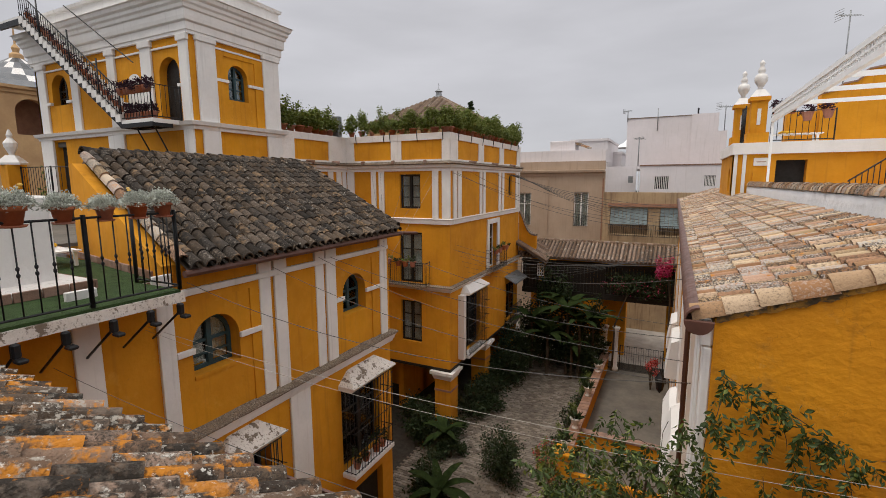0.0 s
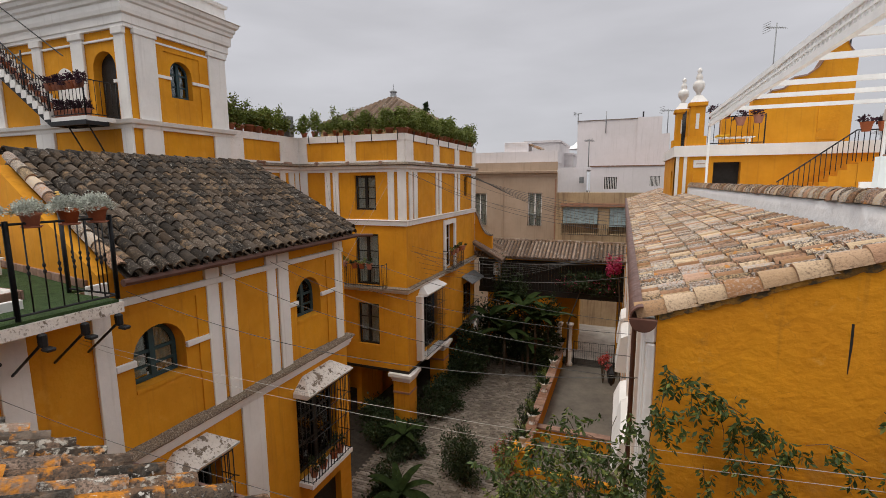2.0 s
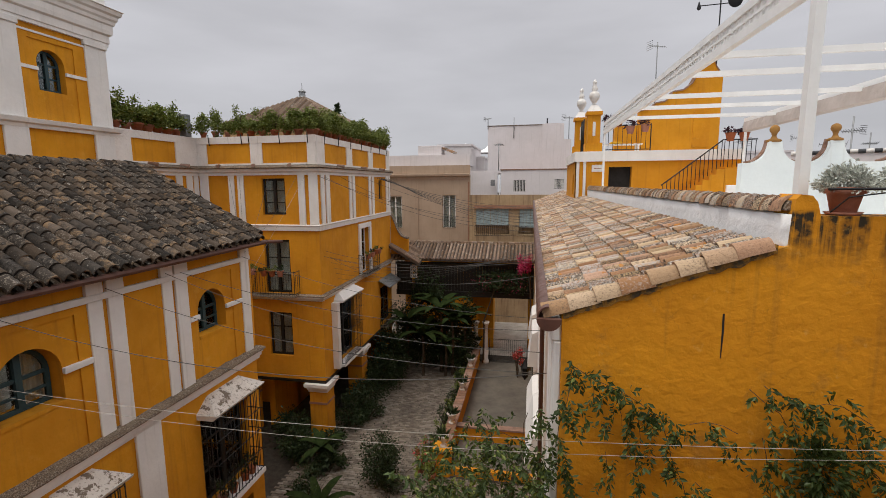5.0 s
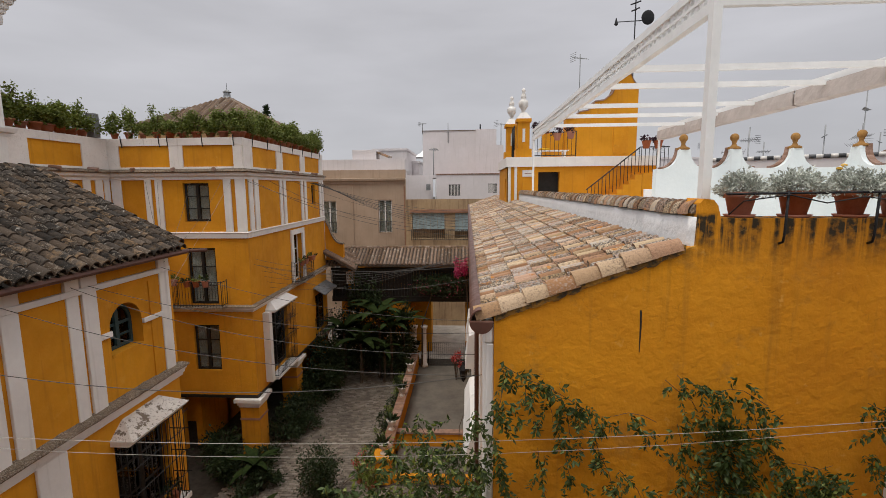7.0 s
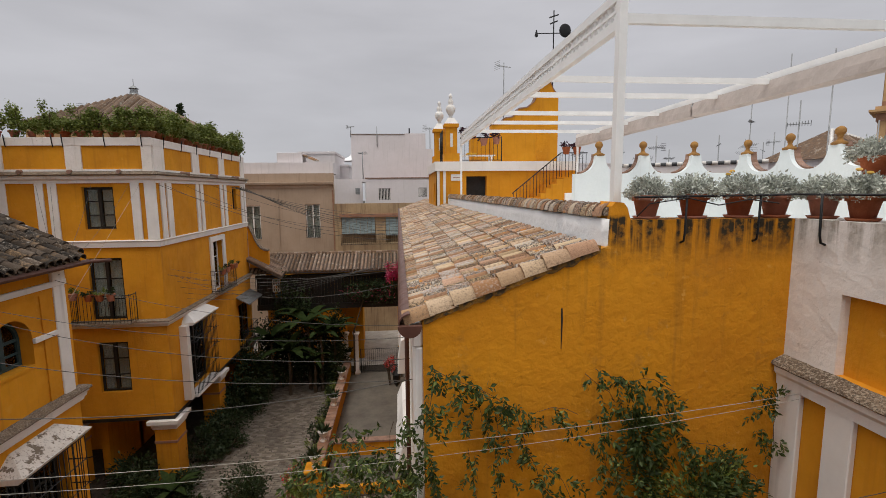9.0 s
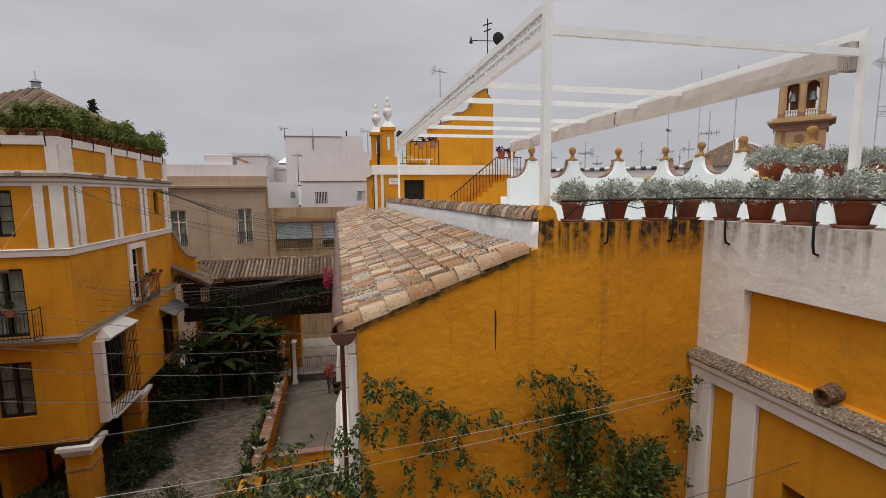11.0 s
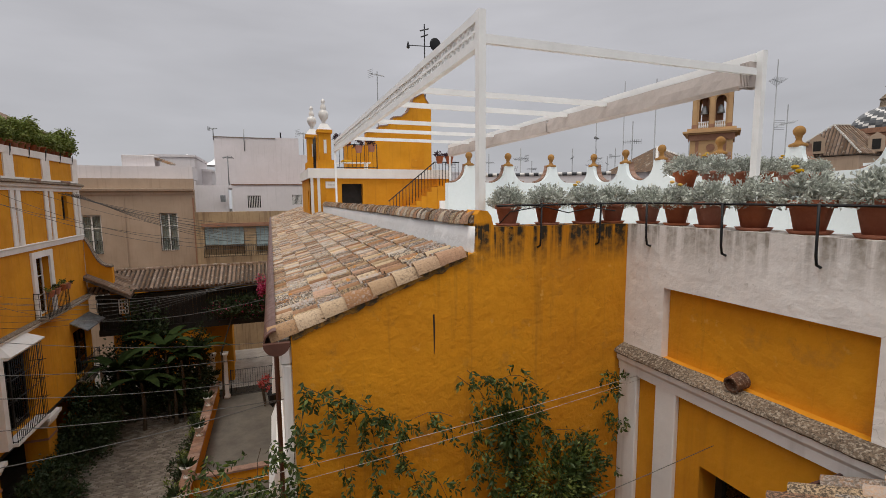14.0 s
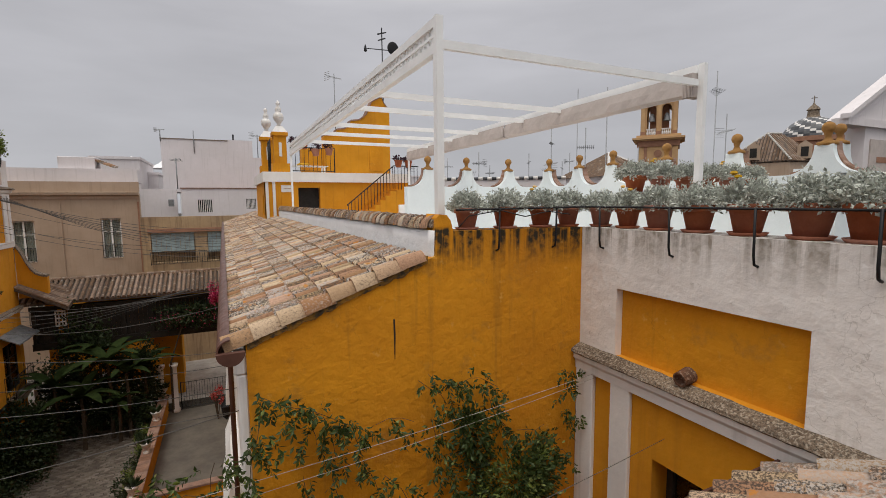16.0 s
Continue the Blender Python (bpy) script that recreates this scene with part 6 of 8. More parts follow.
# distant roofs behind
dist = [(-11, -7, 55, 16.2, OFFWHITE), (-20, -6, 60, 15.0, OFFWHITE), (-4, 0, 70, 16.4, OFFWHITE), (16, 30, 62, 15.2, OFFWHITE), (30, 48, 70, 14.6, OFFWHITE), (8, 18, 75, 16.0, BEIGE), (-60, -30, 55, 13.0, BEIGE), (44, 64, 50, 14.0, OFFWHITE), (24, 34, 46, 13.4, OFFWHITE), (60, 110, 60, 13.0, BEIGE)]
for x0, x1, y, h, m in dist:
    t = thing("distant_house", ((x0 + x1) / 2, y + 5, 0), "distant pale flat-roofed house", "building", "distant houses")
    bm = bmesh.new()
    box(bm, x0, x1, y, y + 10, 0, h)
    part("wall", bm, m, t)
    bm = bmesh.new()
    box(bm, x0 - 0.1, x1 + 0.1, y - 0.1, y + 10.1, h, h + 0.25)
    part("coping", bm, m, t)
for x, y in ((-10.5, 75), (-6.5, 75), (-4.5, 80)):
    t = thing("white_marquee", (x, y, 0), "white pointed marquee roof in the distance", "marquee", "white marquees")
    bm = bmesh.new()
    lathe(bm, [(2.4, 16.6), (0.9, 17.3), (0.06, 18.2)], (x, y, 0), 8)
    part("canopy", bm, WHITE_STUCCO, t)
    bm = bmesh.new()
    for a in (-1.6, 1.6):
        tube(bm, [(x + a, y - 1.6, 0), (x + a, y - 1.6, 16.7)], 0.08, 5)
    part("poles", bm, WHITEMETAL, t)

low_roof = thing("glazed_parapet_house", (15.3, 23.6, 0), "low white roof with a parapet of blue and white tiles", "building")
bm = bmesh.new()
prism(bm, [(12.3, 25.5, 0), (18.4, 21.6, 0), (21.0, 25.6, 0), (15.0, 29.5, 0)], (0, 0, 13.1))
part("wall", bm, OFFWHITE, low_roof)
edge_a, edge_b = Vector((12.3, 25.5, 13.16)), Vector((18.4, 21.6, 13.16))
bm = bmesh.new()
tube(bm, [(0, 0, 0), (0.26, 0, 0)], 0.1, 8)
edge_mesh = {m.name: None for m in (GLAZED, DOMETILE)}
for m in (GLAZED, DOMETILE):
    edge_mesh[m.name] = to_mesh(bm.copy(), "edge_tile", m, True)
bm.free()
edge_turn = Matrix.Rotation(math.atan2(edge_b.y - edge_a.y, edge_b.x - edge_a.x), 4, "Z")
for i in range(27):
    piece("edge_tile", edge_mesh[(GLAZED, DOMETILE)[i % 2].name], low_roof, Matrix.Translation(edge_a.lerp(edge_b, i / 27)) @ edge_turn)

# ---- church tower, dome and old roofs to the east ----
ch = thing("church_tower", (36, 30, 0), "ochre stone baroque bell tower", "tower")
CH = Matrix.Translation((36, 30, 0)) @ Matrix.Rotation(radians(-52), 4, "Z")


def ch_part(name, bm, material):
    for v in bm.verts:
        v.co = (v.co.x * 0.77, v.co.y * 0.77, 17.1 + (v.co.z - 17.2) * 0.77 if v.co.z > 1 else 0)
    bmesh.ops.transform(bm, matrix=CH, verts=bm.verts)
    return part(name, bm, material, ch)


for z0, z1, w, m, nm in ((0, 16.3, 2.05, SANDSTONE, "shaft"), (16.3, 16.95, 2.2, BRICKRED, "frieze"), (16.95, 17.1, 2.4, SANDSTONE, "cornice"), (17.1, 17.3, 2.7, SANDSTONE, "cornice_lip"), (17.3, 17.6, 2.3, SANDSTONE, "belfry_base"), (22.0, 22.5, 2.4, SANDSTONE, "belfry_cornice")):
    bm = bmesh.new()
    box(bm, -w, w, -w, w, z0, z1)
    ch_part(nm, bm, m)
for fr in (front(-1.9), left(-1.9), right(1.9), lambda u, n, z: (u, 1.9 + n, z)):
    bm = bmesh.new()
    wall_mesh(bm, fr, -1.9, 1.9, 17.6, 22.0, 0.4, [(-1.25, -0.3, 18.3, 21.0, True), (0.3, 1.25, 18.3, 21.0, True)])
    ch_part("belfry_wall", bm, SANDSTONE)
bm = bmesh.new()
box(bm, -1.0, 1.0, -0.7, 1.0, 17.6, 22.0)
ch_part("belfry_core", bm, BRICKRED)
for x in (-1.65, 0, 1.65):
    bm = bmesh.new()
    box(bm, x - 0.2, x + 0.2, -2.12, -1.88, 17.6, 22.0)
    ch_part("pilaster", bm, SANDSTONE)
    bm = bmesh.new()
    box(bm, x - 0.25, x + 0.25, -2.16, -1.86, 17.6, 18.0)
    ch_part("pilaster_base", bm, BRICKRED)
bm = bmesh.new()
lathe(bm, [(0.42, 0), (0.42, 0.04)], (0, 0, 0), 14)
bmesh.ops.rotate(bm, verts=bm.verts, cent=(0, 0, 0), matrix=Matrix.Rotation(radians(90), 3, "X"))
bmesh.ops.translate(bm, verts=bm.verts, vec=(0, -2.06, 15.5))
ch_part("oculus", bm, BRICKRED)
for x in (-1.3, 1.3):
    bm = bmesh.new()
    box(bm, x - 0.16, x + 0.16, -2.1, -2.04, 13.0, 16.3)
    ch_part("brick_strip", bm, BRICKRED)
bm = bmesh.new()
box(bm, -0.5, 0.5, -2.12, -2.04, 13.6, 14.6)
ch_part("niche", bm, BRICKRED)
for x in (-0.78, 0.78):
    bm = bmesh.new()
    lathe(bm, [(0.4, 19.2), (0.32, 19.5), (0.24, 19.9), (0.08, 20.1)], (x, -1.2, 0), 12)
    ch_part("bell", bm, GREYMETAL)
    bm = bmesh.new()
    for i in range(5):
        lathe(bm, [(0.06, 17.6), (0.1, 17.8), (0.05, 18.0), (0.08, 18.2)], (x - 0.4 + i * 0.2, -2.1, 0), 6)
    box(bm, x - 0.5, x + 0.5, -2.18, -2.02, 18.2, 18.28)
    ch_part("balustrade", bm, WHITE)

old = thing("old_tiled_house", (43.3, 25, 0), "old house with hipped tile roof and dormers", "building")


def old_at(u, v, z):
    """u to the side, v away along the line of the street, round the ridge's end."""
    return Vector((43.26 + 0.5 * u + 0.866 * v, 24.94 - 0.866 * u + 0.5 * v, z))


base_c = [(-3.2, 0.9), (1.65, -0.4), (4.2, 3.4), (-0.6, 4.6)]
ridge_c = [(0.0, 1.7), (1.1, 2.6)]
bm = bmesh.new()
prism(bm, [old_at(u, v, 14.9) for u, v in base_c], (0, 0, -14.9))
part("wall", bm, BEIGE, old)
bm = bmesh.new()
o_eave = [old_at(u * 1.06, v * 1.06 - 0.1, 14.95) for u, v in base_c]
o_ridge = [old_at(u, v, 17.5) for u, v in ridge_c]
ev = [bm.verts.new(p) for p in o_eave]
rvt = [bm.verts.new(p) for p in o_ridge]
for f in ((ev[0], ev[1], rvt[0]), (ev[1], ev[2], rvt[1], rvt[0]), (ev[2], ev[3], rvt[1]), (ev[3], ev[0], rvt[0], rvt[1]), (ev[3], ev[2], ev[1], ev[0])):
    bm.faces.new(f)
o_roof = part("roof", bm, MORTAR, old)
bm = bmesh.new()
for a, b, ra, rb, k in ((o_eave[0], o_eave[1], o_ridge[0], o_ridge[0], 22), (o_eave[1], o_eave[2], o_ridge[0], o_ridge[1], 20)):
    side = (b - a).normalized()
    for i in range(k):
        p = a.lerp(b, (i + 0.5) / k)
        da, db = (ra - a).dot(side), (rb - a).dot(side)
        t = (p - a).dot(side)
        L = (b - a).length
        h = t / da if t < da else ((L - t) / (L - db) if t > db else 1.0)
        foot = ra + (rb - ra) * (0 if db - da < 0.01 else min(max((t - da) / (db - da), 0), 1))
        rise = foot - (a + side * (foot - a).dot(side))
        tube(bm, [p + Vector((0, 0, 0.05)), p + rise * min(h, 1) + Vector((0, 0, 0.05))], 0.085, 5)
part("tile_ribs", bm, TILE_FAR, o_roof, kind="stuff")
for a, b in ((o_eave[1], o_ridge[0]), (o_ridge[0], o_ridge[1]), (o_eave[0], o_ridge[0])):
    bm = bmesh.new()
    for i in range(16):
        tube(bm, [a.lerp(b, i / 16) + Vector((0, 0, 0.12)), a.lerp(b, (i + 0.7) / 16) + Vector((0, 0, 0.12))], 0.08, 6)
    part("hip_tiles", bm, CURTAIN, o_roof, "pale mortared hip tiles", kind="stuff")
for u, v in ((-0.95, 0.35), (2.7, 1.3)):
    bm = bmesh.new()
    prism(bm, [old_at(u - 0.5, v - 0.3, 15.2), old_at(u + 0.5, v - 0.3, 15.2), old_at(u + 0.5, v - 0.3, 16.35), old_at(u, v - 0.3, 16.75), old_at(u - 0.5, v - 0.3, 16.35)], old_at(0, 1.4, 0) - old_at(0, 0, 0))
    d = part("dormer", bm, BEIGE, old)
    # near-black panel in place of the dormer's unlit opening
    bm = bmesh.new()
    prism(bm, [old_at(u - 0.26, v - 0.33, 15.4), old_at(u + 0.26, v - 0.33, 15.4), old_at(u + 0.26, v - 0.33, 16.2), old_at(u - 0.26, v - 0.33, 16.2)], old_at(0, 0.03, 0) - old_at(0, 0, 0))
    part("dormer_window", bm, DARKROOM, d)



def glazed_pattern(ob, seg):
    """White glazed tiles set in slanting rows among the dark ones."""
    ob.data.materials.append(GLAZED)
    for i, f in enumerate(ob.data.polygons):
        f.material_index = 1 if (i // seg + i % seg) % 4 == 0 else 0


DX, DY = 62.4, 31.1
dome = thing("tiled_dome", (DX, DY, 0), "patterned ceramic church dome with stone lantern", "dome")
bm = bmesh.new()
lathe(bm, [(2.9, 0), (2.9, 18.1), (3.1, 18.2), (3.1, 18.7)], (DX, DY, 0), 20)
part("drum", bm, BRICKRED, dome)
bm = bmesh.new()
lathe(bm, [(2.9 * math.cos(a), 18.7 + 2.4 * math.sin(a)) for a in [i * math.pi / 2 / 14 for i in range(14)]], (DX, DY, 0), 32)
bmesh.ops.split_edges(bm, edges=bm.edges)
glazed_pattern(part("shell", bm, DOMETILE, dome, kind="stuff"), 32)
bm = bmesh.new()
lathe(bm, [(0.75, 21.0), (0.6, 21.2), (0.55, 21.8), (0.68, 21.9), (0.4, 22.25), (0.15, 22.5), (0.05, 22.7), (0.04, 23.5)], (DX, DY, 0), 10)
prism(bm, [(DX - 0.14, DY + 0.24, 23.2), (DX + 0.14, DY - 0.24, 23.2), (DX + 0.14, DY - 0.24, 23.28), (DX - 0.14, DY + 0.24, 23.28)], (0.05, 0.03, 0))
part("lantern", bm, LEDGE, dome)

hip2 = thing("glazed_edge_roof", (27.57, 27, 0), "brown hipped tile roof with blue and white glazed edges", "building")
bm = bmesh.new()
box(bm, 25.07, 30.07, 25.0, 30.0, 0, 13.52)
part("wall", bm, OFFWHITE, hip2)
bm = bmesh.new()
lathe(bm, [(4.0, 13.52), (0.2, 15.42)], (27.57, 27.5, 0), 4)
bmesh.ops.rotate(bm, verts=bm.verts, cent=(27.57, 27.5, 0), matrix=Matrix.Rotation(radians(45), 3, "Z"))
hip_r = part("roof", bm, TILE_FAR, hip2)
for sx in (-1, 1):
    bm = bmesh.new()
    for i in range(24):
        f, g = i / 24, (i + 0.8) / 24
        tube(bm, [(27.57 + sx * 2.85 * (1 - f), 27.5 - 2.85 * (1 - f), 13.55 + 1.9 * f), (27.57 + sx * 2.85 * (1 - g), 27.5 - 2.85 * (1 - g), 13.55 + 1.9 * g)], 0.11, 6)
    part("glazed_ridge", bm, GLAZED, hip_r, "white glazed ridge tiles", kind="stuff")
    bm = bmesh.new()
    for i in range(15):
        f = i / 15
        tube(bm, [(27.57 + sx * 2.7 * f, 27.5 - 2.8, 13.55), (27.57 + sx * 2.7 * f, 27.5 - 2.8 * f, 13.55 + 1.87 * (1 - f))], 0.08, 5)
    part("tile_ribs", bm, TILE_FAR, hip_r, kind="stuff")

ped = thing("white_pediment_house", (22, 11, 0), "white house front with grey pediment and a sign board", "building")
bm = bmesh.new()
box(bm, 20.6, 32, 8.62, 9.2, 0, 14.4)
part("wall", bm, OFFWHITE, ped)
bm = bmesh.new()
prism(bm, [(19.3, 8.6, 14.5), (32.6, 8.6, 14.5), (26, 8.6, 18.0)], (0, 0.6, 0))
part("pediment", bm, OFFWHITE, ped)
bm = bmesh.new()
box(bm, 19.2, 32.6, 8.5, 9.0, 14.3, 14.55)
for s in (-1, 1):
    hexa(bm, [(26 + s * 6.9, 8.4, 14.5), (26, 8.4, 18.05), (26, 8.7, 18.05), (26 + s * 6.9, 8.7, 14.5), (26 + s * 6.9, 8.4, 14.66), (26, 8.4, 18.2), (26, 8.7, 18.2), (26 + s * 6.9, 8.7, 14.66)])
part("pediment_moulding", bm, OFFWHITE, ped)
bm = bmesh.new()
box(bm, 20.95, 24.0, 8.57, 8.615, 12.7, 13.9)
sg = part("sign_board", bm, FABRIC, ped)
bm = bmesh.new()
box(bm, 21.4, 23.6, 8.555, 8.566, 13.1, 13.3)
part("sign_bar", bm, BRICKRED, sg)

# tiled cupola and church roofs to the west
wc = thing("west_cupola", (-42, 20, 0), "brick church belfry with glazed tile cupola", "tower")
WCX, WCY = -45.6, 18.6
bm = bmesh.new()
wall_mesh(bm, right(-41.2), 13.0, 20.5, 0, 18.3, 0.5, [(16.3, 18.3, 15.2, 17.7, True)])
part("wall", bm, SANDSTONE, wc)
bm = bmesh.new()
wall_mesh(bm, right(-43.5), 13.0, 20.5, 0, 18.2, 0.3)
part("inner_wall", bm, BRICKRED, wc)
bm = bmesh.new()
profile_run(bm, [(0, 18.0), (0.1, 18.0), (0.15, 18.2), (0.3, 18.3), (0.3, 18.5), (0, 18.5)], right(-41.2), 13.0, 20.5)
part("cornice", bm, SANDSTONE, wc)
bm = bmesh.new()
rows_c = [(5.0, 18.5), (4.0, 19.05), (3.0, 19.6), (2.0, 20.2), (1.2, 20.75), (0.5, 21.2)]
lathe(bm, rows_c, (WCX, WCY, 0), 24)
bmesh.ops.split_edges(bm, edges=bm.edges)
glazed_pattern(part("cupola", bm, DOMETILE, wc, kind="stuff"), 24)
bm = bmesh.new()
lathe(bm, [(0.5, 21.1), (0.45, 21.5), (0.2, 21.7), (0.28, 22.0), (0.08, 22.3), (0.04, 24.0)], (WCX, WCY, 0), 8)
part("finial", bm, SANDSTONE, wc)
fp = thing("finial_pillar", (-22.4, 8.6, 0), "ochre pillar with white urn finial by the terrace", "pillar")
bm = bmesh.new()
box(bm, -22.7, -22.1, 8.3, 8.9, 0, 12.5)
part("shaft", bm, YELLOW, fp)
bm = bmesh.new()
lathe(bm, [(0.5, 12.5), (0.5, 12.58), (0.2, 12.85)], (-22.4, 8.6, 0), 4)
lathe(bm, [(0.08, 12.85), (0.1, 12.95), (0.2, 13.15), (0.22, 13.3), (0.08, 13.5), (0.1, 13.6), (0.03, 13.8)], (-22.4, 8.6, 0), 12)
part("finial", bm, WHITE, fp)
railing(fp, [(-22.1, 8.7), (-20.4, 8.9), (-19.6, 9.6)], 11.2, 12.4, 0.14, (), 0.03)
bm = bmesh.new()
box(bm, -30, -14.6, 5.4, 10.1, 10.1, 10.2)
tagged(part("west_roof_floor", bm, CONCRETE), "concrete roof floor behind the terrace", "roof", kind="structure")

for fr, us in ((c_f, (-13.6, -11.9, -10.2)), (c_s, (20.8, 23.9, 26.9)), (c_l, (15.9, 17.6))):
    for u in us:
        bm = bmesh.new()
        a, b = fr(u, 0.0, 12.74), fr(u + 0.15, 0.36, 12.69)
        tube(bm, [a, b], [0.06, 0.075], 8)
        part("drain_spout", bm, BRICKTOP, centre, "dark clay rain spout")
bm = bmesh.new()
box(bm, -14.9, -14.55, 18.0, 18.3, 13.96, 14.9)
part("vent_box", bevelled(bm, 0.02), GREYMETAL, centre, "grey metal vent box on the parapet")
for x in (-12.4, -12.05, -14.0, -10.6, -9.3):
    tube_part("pot_hook", [(x, 18.6, 14.05), (x, 18.62, 13.8), (x, 18.66, 13.6)], 0.02, IRON, centre)
for y in (19.5, 21.0, 22.5, 24.0, 25.5, 27.0, 28.4):
    tube_part("pot_hook", [(-8.9, y, 14.05), (-8.92, y, 13.8), (-8.96, y, 13.6)], 0.02, IRON, centre)


# ---- planted pots ----
def silver_pot(name, at, s, turn, seed, group, label, spread=1.0, flowers=0):
    """A terracotta pot with saucer, soil and a mound of lobed silver leaves."""
    p = thing(name, (0, 0, 0), label, "potted plant", group)
    bm = bmesh.new()
    lathe(bm, [(0.085, 0.02), (0.118, 0.17), (0.135, 0.172), (0.14, 0.225), (0.125, 0.225), (0.118, 0.19), (0.01, 0.185)], seg=18)
    part("pot", bm, TERRACOTTA, p, smooth=True)
    bm = bmesh.new()
    lathe(bm, [(0.11, 0), (0.13, 0.025), (0.12, 0.025), (0.1, 0.01)], seg=18)
    part("saucer", bm, TERRACOTTA, p, smooth=True)
    bm = bmesh.new()
    lathe(bm, [(0.117, 0.186), (0.117, 0.2), (0.02, 0.21)], seg=12)
    part("soil", bm, SOIL, p)
    rs = np.random.RandomState(seed)
    pl = []
    for i in range(230):
        a, r = rs.uniform(0, 6.283), rs.uniform(0.05, 1) ** 0.55
        tip = np.array([0.215 * spread * r * math.cos(a), 0.215 * spread * r * math.sin(a), 0.245 + 0.15 * (1 - r * r) + rs.uniform(-0.035, 0.03) - 0.10 * max(r - 0.7, 0)])
        root = np.array([0.07 * math.cos(a) * r, 0.07 * math.sin(a) * r, 0.2])
        for k in range(11):
            f = 0.45 + 0.55 * k / 10
            q = root + (tip - root) * f + rs.normal(size=3) * 0.012
            d = (tip - root) / np.linalg.norm(tip - root)
            pl.append((q, d + rs.normal(size=3) * 0.5))
    leafy("foliage", p, pl, 0.0165, SILVER, seed, long=2.0, flat=1.2)
    if flowers:
        bm = bmesh.new()
        for i in range(flowers):
            a = rs.uniform(0, 6.28)
            c = (0.1 * math.cos(a), 0.1 * math.sin(a), 0.41 + 0.03 * i)
            lathe(bm, [(0.008, -0.012), (0.026, 0), (0.02, 0.014), (0.004, 0.018)], c, 8)
        part("flower", bm, PETAL_YELLOW, p)
    p.matrix_basis = Matrix.Translation(at) @ Matrix.Rotation(turn, 4, "Z") @ Matrix.Diagonal((s, s, s, 1))
    return p


POTLABEL = "terracotta pot of silver dusty miller on the parapet"
kinds = [silver_pot("potted_silver_plant", (2.54, 4.36, 11.59), 1.0, 0.3, 41, "pots on the parapet", POTLABEL),
         silver_pot("potted_silver_plant", (3.02, 4.37, 11.585), 1.05, 1.3, 42, "pots on the parapet", POTLABEL, 1.15, 0),
         silver_pot("potted_silver_plant", (3.49, 4.36, 11.585), 1.03, 2.3, 43, "pots on the parapet", "terracotta pot of silver leaves with small yellow flowers", 1.1, 2)]


def pot_copy(i, x, y, z, s, turn):
    q = copy_thing(kinds[i], Matrix.Translation((x, y, z)) @ Matrix.Rotation(turn, 4, "Z"))
    q.scale = (s, s, s)
    return q


for i, (x, y, s) in enumerate(((3.885, 4.37, 1.05), (4.17, 4.13, 1.0), (4.17, 3.74, 1.0), (4.17, 3.35, 1.1), (4.17, 2.92, 1.12), (4.18, 2.48, 1.18), (4.18, 2.02, 1.22), (4.18, 1.66, 1.22), (4.18, 1.25, 1.15), (4.18, 0.85, 1.1))):
    pot_copy(i % 3, x, y, 11.58, s, 1.7 * i + 0.5)
shelf = thing("plant_bench", (6, 5.4, 11), "white plant bench carrying a row of pots", "bench")
bm = bmesh.new()
box(bm, 5.72, 9.0, 5.08, 5.42, 11.92, 11.96)
part("board", bm, WHITE, shelf)
bm = bmesh.new()
for x in (5.8, 7.3, 8.85):
    box(bm, x, x + 0.06, 5.1, 5.4, 11.02, 11.92)
part("trestle", bm, WHITE, shelf)
for i, x in enumerate((5.93, 6.47, 7.05, 7.6, 8.15, 8.75)):
    pot_copy((i + 1) % 3, x, 5.25, 11.96, 1.25, 2.1 * i)
guard = thing("pot_guard_rail", (3.3, 4.15, 11.6), "black iron rail holding the pots on the parapet", "rail")
bm = bmesh.new()
tube(bm, [(2.30, 4.14, 11.80), (3.9, 4.12, 11.81), (3.92, 4.1, 11.81), (3.88, 0.2, 11.81)], 0.011, 6)
tube(bm, [(2.36, 4.2, 11.62), (2.44, 4.13, 11.74), (2.8, 4.12, 11.79), (3.1, 4.11, 11.72), (3.4, 4.11, 11.77), (3.7, 4.11, 11.73)], 0.006, 5)
part("rail", bm, IRON, guard)
for x in (2.80, 3.53):
    tube_part("bracket", [(x, 4.13, 11.82), (x, 4.14, 11.45), (x, 4.15, 11.39), (x, 4.197, 11.37)], 0.011, IRON, guard)
for y in (3.86, 3.0, 2.25, 1.5):
    tube_part("bracket", [(3.885, y, 11.82), (3.895, y, 11.45), (3.91, y, 11.38), (3.957, y, 11.36)], 0.011, IRON, guard)

RAILLABEL = "terracotta pot of silver leaves hung on the terrace railing"
for i, (y, s) in enumerate(((1.25, 1.15), (1.85, 1.15), (2.52, 1.2), (3.02, 1.05), (3.5, 0.95), (3.93, 1.05), (4.28, 1.1))):
    q = pot_copy(i % 3, -6.78, y, 11.3, s * 0.92, 0.9 * i)
    q.name = "railing_pot"
    tagged(q, RAILLABEL, group="pots on the terrace railing")


